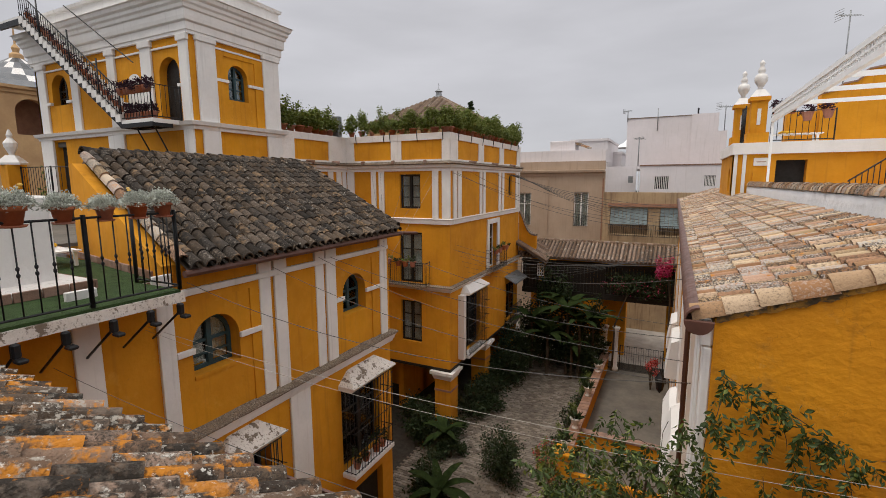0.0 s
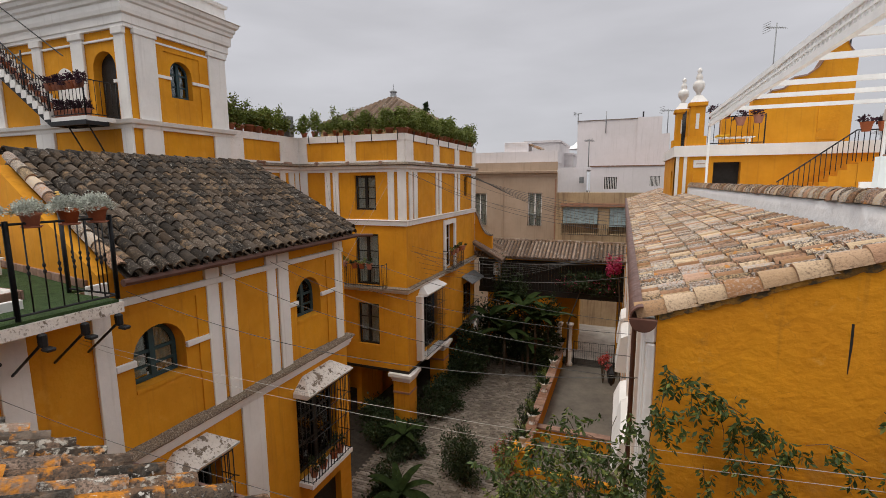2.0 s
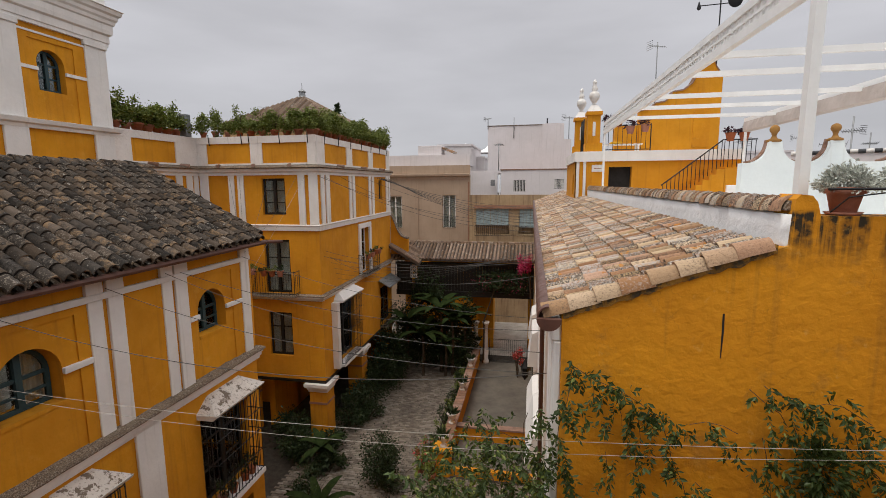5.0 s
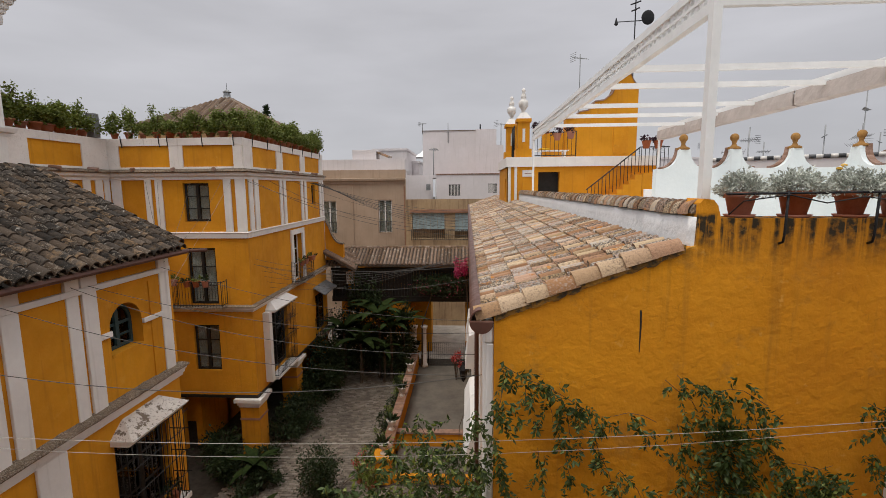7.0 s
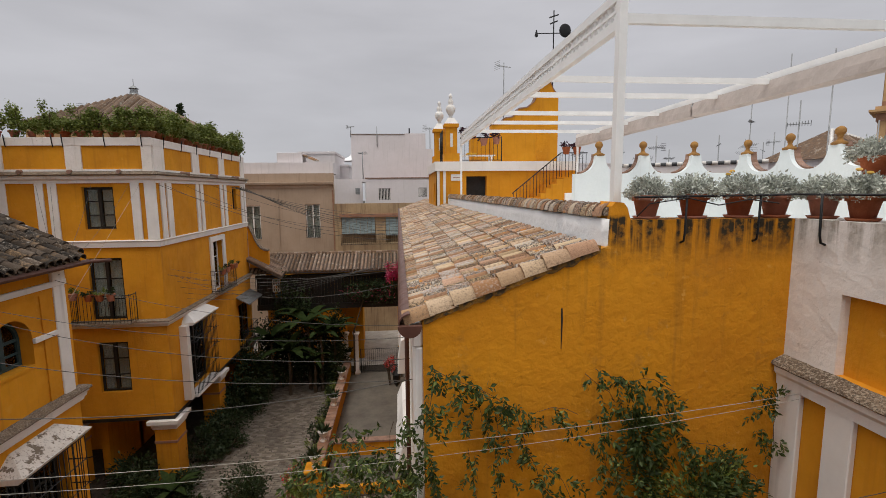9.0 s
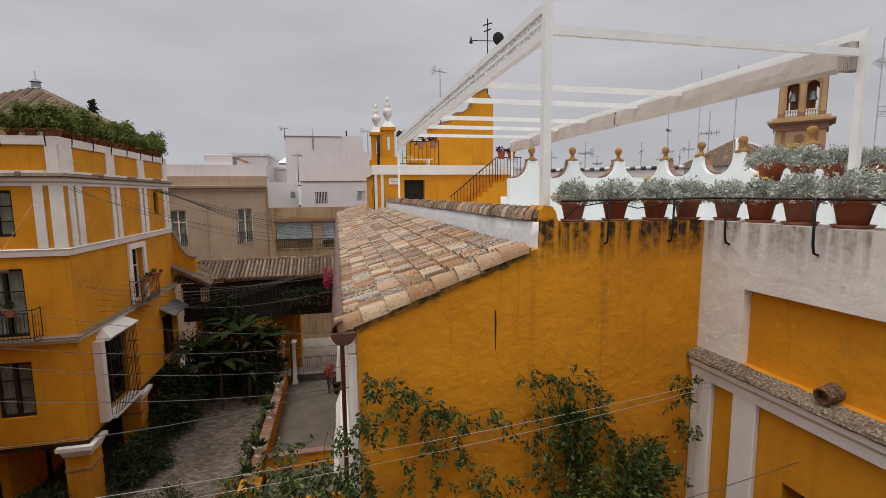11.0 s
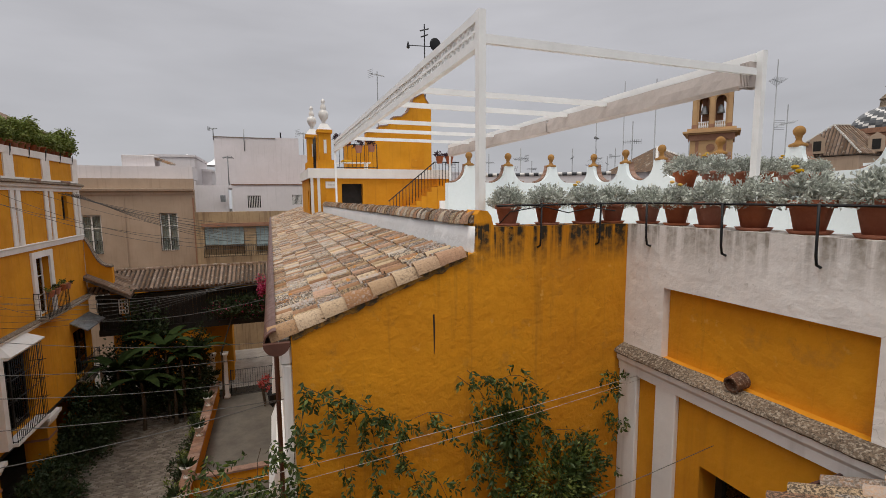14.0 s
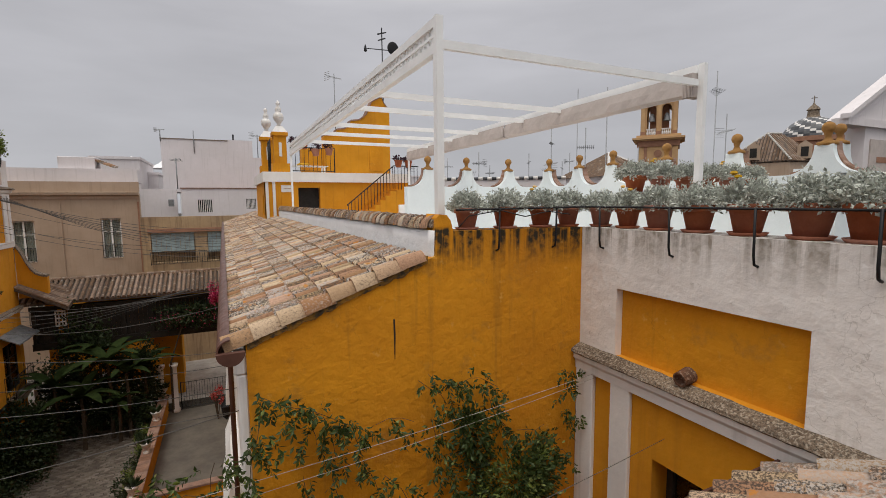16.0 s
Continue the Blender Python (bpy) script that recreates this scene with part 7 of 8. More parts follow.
def shrub_pot(at, s, seed, leaf=LEAF, group="pots on the roof parapet", label="terracotta pot with a leafy green shrub on the parapet", tall=1.0, r=0.34):
    p = thing("potted_shrub", (0, 0, 0), label, "potted plant", group)
    bm = bmesh.new()
    lathe(bm, [(0.1, 0), (0.14, 0.19), (0.165, 0.19), (0.165, 0.24), (0.14, 0.24), (0.02, 0.22)], seg=12)
    part("pot", bm, TERRACOTTA, p, smooth=True)
    bm = bmesh.new()
    rs = random.Random(seed)
    for i in range(5):
        a = rs.uniform(0, 6.28)
        tube(bm, [(0.04 * math.cos(a), 0.04 * math.sin(a), 0.34), (0.12 * math.cos(a), 0.12 * math.sin(a), 0.34 + 0.3 * tall), (0.25 * math.cos(a), 0.25 * math.sin(a), 0.34 + 0.55 * tall)], [0.012, 0.009, 0.004], 5)
    part("stem", bm, BARK, p)
    leafy("foliage", p, clump(1100, (0, 0, 0.24 + 0.33 * tall), (r * 1.2, r * 1.2, 0.56 * tall), seed, 12, 0.05), 0.058, leaf, seed, long=1.3, flat=0.35)
    p.matrix_basis = Matrix.Translation(at) @ Matrix.Diagonal((s, s, s, 1))
    return p


shrubs = [shrub_pot((-14.4, 18.85, 13.96), 1.0, 51), shrub_pot((-13.8, 18.87, 13.96), 1.1, 52, tall=1.15), shrub_pot((-13.2, 18.86, 13.96), 0.9, 53, tall=0.9, r=0.4), shrub_pot((-12.6, 18.86, 13.96), 1.05, 54, tall=1.25, r=0.3)]
rs = random.Random(9)


def shrub_copy(x, y, z):
    q = copy_thing(shrubs[rs.randrange(4)], Matrix.Translation((x, y, z)) @ Matrix.Rotation(rs.uniform(0, 6.28), 4, "Z"))
    k = rs.uniform(1.0, 1.3)
    q.scale = (k * 1.2, k * 1.2, k * rs.uniform(0.78, 1.0))


for i in range(6):
    shrub_copy(-12.05 + i * 0.56, 18.86 + rs.uniform(-0.03, 0.05), 13.96)
for i in range(21):
    shrub_copy(-9.17, 19.0 + i * 0.48, 13.96)
for i in range(8):
    shrub_copy(-14.87, 14.75 + i * 0.5, 13.96)
climb = thing("parapet_creeper", (-9.1, 24, 13.9), "green trailing foliage along the roof parapet", "plant")
pl = []
for i in range(26):
    pl += clump(130, (-9.12 + rs.uniform(-0.1, 0.1), 18.9 + i * 0.4, 14.45 + rs.uniform(-0.2, 0.25)), (0.3, 0.38, 0.45), 200 + i, 4, 0.1)
for i in range(14):
    pl += clump(110, (-14.5 + i * 0.4, 18.9, 14.3 + rs.uniform(-0.1, 0.2)), (0.3, 0.3, 0.36), 300 + i, 4, 0.1)
leafy("foliage", climb, pl, 0.056, LEAF, 77, long=1.3, flat=0.35)

# purple trailing plants on the tower landing
for i in range(11):
    x, z = (-16.5 + i * 0.17, 14.75) if i < 9 else (-15.0, 14.75)
    p = thing("purple_plant_pot", (x, 9.36, z), "terracotta pot of purple trailing leaves on the railing", "potted plant", "purple pots on the landing")
    bm = bmesh.new()
    lathe(bm, [(0.07, -0.1), (0.11, 0.08), (0.12, 0.1)], (x, 9.36, z), 10)
    part("pot", bm, TERRACOTTA, p, smooth=True)
    leafy("foliage", p, clump(170, (x, 9.34, z + 0.16), (0.2, 0.16, 0.18), 400 + i, 5, 0.1), 0.035, LEAF_PURPLE, i, long=2.0)
for i in range(10):
    x = -16.5 + i * 0.155
    p = thing("purple_plant_pot", (x, 9.55, 13.86), "terracotta pot of purple leaves on the landing floor", "potted plant", "purple pots on the landing")
    bm = bmesh.new()
    lathe(bm, [(0.08, 0), (0.12, 0.2), (0.13, 0.22)], (x, 9.55, 13.86), 10)
    part("pot", bm, TERRACOTTA, p, smooth=True)
    leafy("foliage", p, clump(170, (x, 9.53, 14.2), (0.2, 0.16, 0.2), 430 + i, 5, 0.1), 0.035, LEAF_PURPLE, i, long=2.0)
for i in range(20):
    x = -16.85 - i * 0.28
    z = 13.98 + 4.1 / 5.8 * (-16.65 - x)
    p = thing("step_pot", (x, 9.55, z), "small terracotta pot with dark plant on a stair step", "potted plant", "pots on the stair")
    bm = bmesh.new()
    lathe(bm, [(0.07, 0), (0.1, 0.16), (0.11, 0.18)], (x, 9.55, z + 0.06), 9)
    part("pot", bm, TERRACOTTA, p, smooth=True)
    leafy("foliage", p, clump(60, (x, 9.55, z + 0.34), (0.13, 0.12, 0.14), 460 + i, 4, 0.1), 0.035, LEAF_PURPLE, i, long=2.0)

# ---- vine over the gable ----
vine = thing("climbing_vine", (2, 4.1, 8), "green climbing vine sprawling over the ochre gable", "vine")
rv = random.Random(5)
stems, lv = [], []


def strand(x, z, ang, length, y=4.12, hang=0.0):
    """One wandering shoot with leaflets in pairs."""
    pts, px, pz, a = [], x, z, ang
    n = int(length / 0.07)
    for i in range(n):
        pts.append((px, y - 0.02 - 0.05 * abs(math.sin(i * 0.7 + x * 9)) - hang * i / n, pz))
        a += rv.uniform(-0.28, 0.28) - 0.05 * math.cos(a)
        px += 0.07 * math.cos(a)
        pz += 0.07 * math.sin(a) - 0.004 * i * 0.2
        if not (0.0 < px < 3.9) and y > 4:
            a = math.pi - a
        if i > 1:
            for k in range(6):
                side = rv.choice((-1, 1))
                lv.append(((px + rv.uniform(-0.02, 0.02), pts[-1][1] - rv.uniform(0, 0.06), pz), (side * abs(math.sin(a)) + rv.uniform(-0.4, 0.4), -0.5, -0.7)))
    stems.append(pts)


def hanging(path, y=4.13, fronds=3, spread=0.07, length=(0.10, 0.24)):
    """A shoot along points (x, z) of the wall with drooping fronds of paired leaflets."""
    pts = []
    for (xa, za), (xb, zb) in zip(path, path[1:]):
        k = max(int(math.hypot(xb - xa, zb - za) / 0.06), 1)
        pts += [(xa + (xb - xa) * i / k + rv.uniform(-0.012, 0.012), y - 0.03 - 0.03 * rv.random(), za + (zb - za) * i / k + rv.uniform(-0.012, 0.012)) for i in range(k)]
    stems.append(pts)
    for p in pts:
        for j in range(fronds if fronds < 3 else rv.randrange(fronds)):
            if rv.random() < 0.15:
                continue
            a = rv.choice((rv.uniform(-2.6, -0.5), rv.uniform(-3.3, 0.4)))
            d = Vector((math.cos(a), -0.35 * rv.random(), math.sin(a)))
            q = Vector(p) + Vector((rv.uniform(-spread, spread), -rv.uniform(0, 0.05), rv.uniform(-spread, spread)))
            n = max(int(rv.uniform(*length) / 0.03), 2)
            for i in range(n):
                d = (d + Vector((0, 0, -0.10))).normalized()
                q = q + d * 0.03
                for sgn in (-1, 1):
                    w = Vector((-d.z, 0, d.x)) * sgn
                    lv.append((tuple(q), tuple(d * 0.7 + w * 0.9 + Vector((0, -0.3, -0.1)))))


for path, n in (
        ([(0.40, 10.30), (0.62, 10.16), (0.85, 10.08), (1.1, 9.92), (1.42, 9.74)], 2), ([(0.62, 10.1), (0.66, 9.8)], 1),
        ([(0.95, 10.0), (1.05, 9.7), (1.0, 9.4), (1.1, 9.0)], 3), ([(0.85, 9.95), (0.9, 9.7)], 3), ([(1.2, 9.85), (1.3, 9.5), (1.45, 9.1), (1.5, 8.7)], 1),
        ([(1.42, 9.82), (1.62, 9.86), (1.86, 9.76)], 1), ([(1.87, 10.16), (1.98, 10.05), (2.15, 9.95), (2.2, 9.8)], 3),
        ([(1.95, 10.2), (2.15, 10.12), (2.3, 10.1)], 2), ([(2.3, 10.05), (2.5, 10.12), (2.66, 10.0), (2.82, 9.9)], 2),
        ([(2.2, 9.9), (2.3, 9.65), (2.4, 9.4), (2.5, 9.1), (2.5, 8.7)], 5), ([(2.4, 9.8), (2.5, 9.6), (2.62, 9.35), (2.7, 9.0)], 4),
        ([(2.66, 9.85), (2.72, 9.6), (2.9, 9.45), (3.0, 9.2)], 2), ([(2.0, 9.75), (2.05, 9.4), (2.1, 9.15)], 2), ([(2.1, 9.2), (2.25, 9.0), (2.3, 8.7)], 2),
        ([(0.75, 9.5), (0.8, 9.2), (0.85, 8.8)], 1), ([(1.5, 9.3), (1.7, 9.05), (1.8, 8.8)], 1), ([(0.6, 9.0), (0.9, 8.85), (1.3, 8.75), (1.7, 8.6)], 2),
        ([(3.0, 9.42), (3.25, 9.35), (3.5, 9.4)], 1), ([(2.9, 9.2), (3.15, 9.1), (3.3, 8.9)], 3), ([(3.55, 9.1), (3.7, 8.95), (3.85, 8.9)], 2), ([(3.55, 9.0), (3.6, 8.75)], 3),
        ([(3.6, 9.98), (3.75, 9.9), (3.82, 9.7), (3.8, 9.4), (3.85, 9.15)], 3), ([(3.62, 9.9), (3.68, 9.7)], 2), ([(3.65, 9.5), (3.8, 9.35)], 2)):
    hanging(path, fronds=n)
for path, y, n in (
        ([(0.30, 8.4), (0.22, 9.0), (0.28, 9.5), (0.36, 9.9), (0.44, 10.2)], 3.98, 2), ([(-0.1, 8.4), (-0.15, 9.0), (-0.3, 9.5), (-0.42, 9.75)], 4.3, 2),
        ([(0.0, 8.6), (-0.4, 9.1), (-0.85, 9.35)], 4.4, 2), ([(0.1, 8.9), (0.0, 9.4), (0.08, 9.9)], 4.2, 2), ([(-0.2, 8.5), (-0.6, 8.8), (-1.1, 8.95)], 4.4, 2),
        ([(0.2, 9.4), (-0.15, 9.55), (-0.5, 9.4)], 4.2, 1), ([(0.45, 8.4), (0.5, 8.9), (0.42, 9.3)], 4.0, 2)):
    hanging(path, y, n, 0.1, (0.12, 0.28))
for i in range(12):
    strand(rv.uniform(-0.9, 0.3), rv.uniform(8.0, 9.0), rv.uniform(0.9, 2.3), rv.uniform(0.7, 1.5), rv.uniform(3.6, 4.1), 0.2)
bm = bmesh.new()
for pts in stems:
    if len(pts) > 2:
        tube(bm, pts[::2] if len(pts) > 5 else pts, 0.003, 4)
part("stem", bm, BARK, vine, kind="stuff")
mass = clump(3200, (2.95, 4.02, 8.85), (0.62, 0.22, 0.55), 88, 16, 0.1) + clump(700, (2.42, 4.05, 9.55), (0.25, 0.12, 0.4), 90, 9, 0.1)
leafy("leaves", vine, lv + mass + clump(900, (0.0, 3.9, 8.5), (0.6, 0.4, 0.4), 89, 12, 0.1), 0.028, LEAF_VINE, 4, long=2.2, flat=1.3, droop=0.2)
leafy("young_leaves", vine, lv[::4] + clump(1200, (2.95, 3.95, 8.85), (0.62, 0.2, 0.45), 188, 16, 0.1), 0.024, LEAF, 14, long=2.3, flat=1.3, droop=0.2)
# slender tree in front of the gable
tree = thing("young_tree", (-0.3, 6.2, 0), "slender young tree with drooping feathery leaves", "tree")
rv = random.Random(15)
bm = bmesh.new()
tube(bm, [(-0.3, 6.2, 0), (-0.35, 6.1, 4), (-0.2, 5.9, 7.2), (-0.1, 5.7, 8.2)], [0.06, 0.05, 0.03, 0.015], 7)
lv2 = []
for i in range(26):
    a, z0 = rv.uniform(0, 6.28), rv.uniform(6.2, 8.2)
    p = Vector((-0.25, 5.9, z0))
    d = Vector((math.cos(a), math.sin(a), 0.9)).normalized()
    pts = [p]
    for k in range(11):
        d = (d + Vector((rv.uniform(-0.15, 0.15), rv.uniform(-0.15, 0.15), -0.13))).normalized()
        p = p + d * 0.13
        p.x = min(p.x, 0.2)
        pts.append(p.copy())
        if k > 2:
            for j in range(6):
                lv2.append((tuple(p + Vector((rv.uniform(-0.08, 0.08), rv.uniform(-0.08, 0.08), rv.uniform(-0.1, 0.03)))), (d.x, d.y, -0.6)))
    tube(bm, pts, 0.006, 4)
part("trunk", bm, BARK, tree)
leafy("crown", tree, lv2, 0.04, LEAF, 18, long=2.4, droop=0.4)

# ---- courtyard planting ----
def bush(name, c, r, n, leaf, size, seed, label, lumps=16, group="courtyard bushes"):
    b = thing(name, (c[0], c[1], 0), label, "bush", group)
    bm = bmesh.new()
    rb = random.Random(seed)
    for i in range(6):
        a = rb.uniform(0, 6.28)
        tube(bm, [(c[0], c[1], 0), (c[0] + 0.3 * r[0] * math.cos(a), c[1] + 0.3 * r[1] * math.sin(a), c[2] * 0.8), (c[0] + 0.6 * r[0] * math.cos(a), c[1] + 0.6 * r[1] * math.sin(a), c[2] * 1.3)], [0.03, 0.02, 0.008], 5)
    part("stem", bm, BARK, b)
    leafy("foliage", b, clump(n, c, r, seed, lumps, 0.2), size, leaf, seed, long=1.9, flat=0.6)
    return b


bush("clipped_bush", (-5.5, 16.1, 1.15), (0.95, 0.95, 1.25), 5200, LEAF_DARK, 0.055, 601, "rounded dark green bush in the courtyard", 26)
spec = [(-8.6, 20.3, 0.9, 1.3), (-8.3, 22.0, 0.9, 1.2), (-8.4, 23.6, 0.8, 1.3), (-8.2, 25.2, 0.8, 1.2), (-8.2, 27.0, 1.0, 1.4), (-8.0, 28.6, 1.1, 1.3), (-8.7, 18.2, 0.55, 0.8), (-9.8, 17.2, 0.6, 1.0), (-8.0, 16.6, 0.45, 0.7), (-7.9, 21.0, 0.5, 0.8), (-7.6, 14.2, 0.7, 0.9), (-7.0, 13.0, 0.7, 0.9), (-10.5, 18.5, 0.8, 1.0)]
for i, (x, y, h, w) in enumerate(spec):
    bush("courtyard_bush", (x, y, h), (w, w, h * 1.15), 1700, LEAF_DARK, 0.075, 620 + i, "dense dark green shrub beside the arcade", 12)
for i in range(17):
    y = 17.9 + i * 0.68
    bush("border_bush", (-3.85 + rs.uniform(-0.15, 0.1), y, 0.5), (0.4, 0.45, 0.55), 420, LEAF_DARK if i % 3 else LEAF, 0.05, 650 + i, "low green border plant along the garden wall", 6, "border plants")
for i, (x, y) in enumerate(((-3.9, 17.0), (-4.25, 17.25), (-3.7, 16.8), (-4.1, 18.1))):
    b = bush("flower_pot_plant", (x, y, 0.65), (0.38, 0.38, 0.45), 420, LEAF, 0.05, 680 + i, "potted plant with red flowers by the garden wall", 7, "red flower pots")
    bm = bmesh.new()
    lathe(bm, [(0.13, 0), (0.18, 0.26), (0.2, 0.3)], (x, y, 0.0), 12)
    part("pot", bm, TERRACOTTA, b)
    leafy("flowers", b, clump(90, (x, y, 0.85), (0.36, 0.36, 0.36), 690 + i, 6, 0.5), 0.05, PETAL_RED, i, long=1.0)


def banana(x, y, h, seed, n=9, L=1.9):
    """A banana plant: pseudostem and long arching split leaves."""
    b = thing("banana_plant", (x, y, 0), "tall banana plant with long arching leaves", "plant", "banana plants")
    bm = bmesh.new()
    tube(bm, [(x, y, 0), (x + 0.05, y, h * 0.6), (x, y, h)], [0.11, 0.09, 0.06], 8)
    part("stem", bm, BARK, b)
    rb = random.Random(seed)
    for i in range(n):
        a = 6.283 * i / n + rb.uniform(-0.3, 0.3)
        d = Vector((math.cos(a), math.sin(a), rb.uniform(0.7, 2.2))).normalized()
        p = Vector((x, y, h))
        bm = bmesh.new()
        prev = None
        for k in range(10):
            f = k / 9
            side = d.cross(Vector((0, 0, 1)))
            side = side.normalized() if side.length > 0.01 else Vector((1, 0, 0))
            w = 0.24 * L / 1.9 * math.sin(math.pi * min(f * 0.9 + 0.1, 1)) ** 0.7 * rb.uniform(0.85, 1.1)
            up_n = side.cross(d)
            row = [bm.verts.new(p + side * w + up_n * 0.06), bm.verts.new(p), bm.verts.new(p - side * w + up_n * 0.06)]
            if prev:
                bm.faces.new((prev[0], prev[1], row[1], row[0]))
                bm.faces.new((prev[1], prev[2], row[2], row[1]))
            prev = row
            d = (d + Vector((0, 0, -0.17))).normalized()
            p = p + d * L / 9
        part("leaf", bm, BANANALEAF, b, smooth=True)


banana(-4.6, 27.2, 3.4, 701, 7, 1.6)
banana(-5.4, 27.6, 3.9, 702, 8, 2.2)
banana(-6.4, 26.8, 2.6, 703)
banana(-4.0, 28.3, 3.2, 704)
banana(-5.0, 27.0, 2.0, 707, 7, 1.3)
banana(-7.6, 27.6, 3.0, 708, 9, 1.8)
banana(-6.0, 28.8, 4.2, 709, 8, 1.8)
banana(-6.9, 13.4, 0.8, 705, 9, 1.4)
banana(-8.5, 17.0, 0.7, 706, 10, 1.2)
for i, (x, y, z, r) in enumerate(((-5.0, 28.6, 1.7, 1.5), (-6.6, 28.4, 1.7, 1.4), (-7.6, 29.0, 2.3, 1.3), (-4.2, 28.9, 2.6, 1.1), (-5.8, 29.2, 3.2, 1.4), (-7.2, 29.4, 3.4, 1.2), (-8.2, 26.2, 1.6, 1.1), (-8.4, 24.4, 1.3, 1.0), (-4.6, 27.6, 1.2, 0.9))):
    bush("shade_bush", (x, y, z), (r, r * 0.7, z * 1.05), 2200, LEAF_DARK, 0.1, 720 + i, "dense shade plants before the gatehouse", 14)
boug = thing("bougainvillea", (-1.6, 29.6, 0), "bougainvillea with magenta flowers over the gate", "plant")
bm = bmesh.new()
tube(bm, [(-2.9, 29.4, 0), (-2.85, 29.35, 3), (-2.2, 29.4, 5), (-0.4, 29.4, 5.6)], [0.07, 0.06, 0.04, 0.02], 6)
part("stem", bm, BARK, boug)
leafy("foliage", boug, clump(3200, (-1.8, 29.35, 5.5), (2.1, 0.5, 0.85), 731, 22, 0.1), 0.075, LEAF_DARK, 7)
leafy("flowers", boug, clump(160, (-1.8, 29.1, 5.4), (2.1, 0.4, 0.8), 732, 14, 0.4), 0.06, PETAL_PINK, 8, long=1.0)
fu = thing("pink_bougainvillea", (-0.1, 28.6, 0), "vivid magenta bougainvillea beside the eaves", "plant")
bm = bmesh.new()
tube(bm, [(0.15, 28.6, 0), (0.1, 28.6, 5), (-0.1, 28.5, 7)], [0.06, 0.05, 0.02], 6)
part("stem", bm, BARK, fu)
leafy("flowers", fu, clump(1300, (-0.25, 28.5, 6.95), (0.55, 0.5, 0.75), 741, 10, 0.1), 0.075, PETAL_PINK, 9, long=1.1)
op = bush("orange_shrub", (-0.6, 27.4, 1.3), (0.4, 0.4, 0.6), 420, PETAL_RED, 0.06, 751, "potted shrub with coral flowers by the gate", 7, "red flower pots")
# lantern on the east wall
lan = thing("wall_lantern", (-0.1, 22, 3), "black iron wall lantern", "lantern")
bm = bmesh.new()
lathe(bm, [(0.03, 2.3), (0.14, 2.45), (0.2, 2.9), (0.24, 2.95), (0.1, 3.15), (0.03, 3.3)], (-0.1, 22, 0), 6)
part("cage", bm, IRON, lan)
tube_part("bracket", [(-0.1, 22, 3.25), (-0.1, 22, 3.4), (0.34, 22, 3.4)], 0.02, IRON, lan)

# pots on the house balconies
for i, (x, y, z) in enumerate(((-12.05, 18.3, 8.0), (-11.5, 18.28, 7.95), (-11.1, 18.28, 7.95), (-10.7, 18.28, 7.95), (-8.55, 23.6, 7.95), (-8.55, 24.2, 7.95), (-8.55, 24.8, 8.0), (-8.5, 25.2, 8.0))):
    p = thing("balcony_pot", (x, y, z), "terracotta pot with a dry plant on the balcony rail", "potted plant", "balcony pots")
    bm = bmesh.new()
    lathe(bm, [(0.1, -0.08), (0.15, 0.14), (0.17, 0.18)], (x, y, z), 10)
    part("pot", bm, TERRACOTTA, p)
    leafy("foliage", p, clump(150, (x, y, z + 0.26), (0.2, 0.2, 0.18), 860 + i, 5, 0.1), 0.04, LEAF_DARK if i % 2 else LEAF, i)
for i, u in enumerate((9.3, 9.7, 10.2, 10.5)):
    p = thing("grille_pot", (-7.3, u, 4.1), "terracotta pot with a green plant inside the window cage", "potted plant", "window cage pots")
    bm = bmesh.new()
    lathe(bm, [(0.08, 0), (0.12, 0.18), (0.13, 0.2)], (-7.28, u, 4.1), 10)
    part("pot", bm, TERRACOTTA, p)
    leafy("foliage", p, clump(160, (-7.28, u, 4.5), (0.17, 0.2, 0.28), 880 + i, 6, 0.1), 0.04, LEAF_DARK, i)

# ---- cables ----
def cable(a, b, sag, r=0.006, material=CABLE, name="cable", label="thin grey cable strung across the courtyard"):
    a, b = Vector(a), Vector(b)
    pts = [a.lerp(b, i / 16) - Vector((0, 0, 4 * sag * (i / 16) * (1 - i / 16))) for i in range(17)]
    c = tube_part(name, pts, r, material, None, seg=4)
    tagged(c, label, "cable", "courtyard cables")


cable((-7.45, 4.3, 9.5), (3.95, 3.9, 9.95), 0.25, 0.003, CABLE_PALE, label="pale cable strung across the courtyard")
cable((-7.45, 4.25, 9.47), (3.95, 3.9, 9.9), 0.33, 0.0025, CABLE_PALE, label="pale cable strung across the courtyard")
cable((-7.45, 3.0, 9.3), (3.95, 3.0, 9.6), 0.35, 0.004)
for y, z, y2, z2, s in ((5.0, 10.1, 5.5, 9.6, 0.4), (6.9, 10.05, 6.2, 9.3, 0.3), (8.3, 10.05, 7.0, 9.3, 0.35), (8.7, 10.0, 9.0, 9.0, 0.3), (10.9, 10.0, 10.5, 8.8, 0.3)):
    cable((-7.43, y, z), (0.28, y2, z2), s, 0.0055)
for i, (y, z, y2, z2, s) in enumerate(((18.9, 12.2, 20, 10.2, 0.5), (19.4, 12.2, 16, 10.2, 0.5), (21, 12.25, 18, 10.2, 0.6), (24, 12.25, 22, 10.2, 0.4), (27, 12.25, 24, 10.2, 0.4), (19, 8.7, 14, 9.8, 0.5), (20, 8.4, 11, 9.7, 0.6))):
    cable((-8.95, y, z), (0.28, y2, z2), s, 0.007)
for i in range(7):
    cable((-8.95, 26.5 + i * 0.35, 12.2), (1.0 + i * 0.3, 38.7, 9.9 - i * 0.25), 0.5 + 0.1 * i, 0.012)
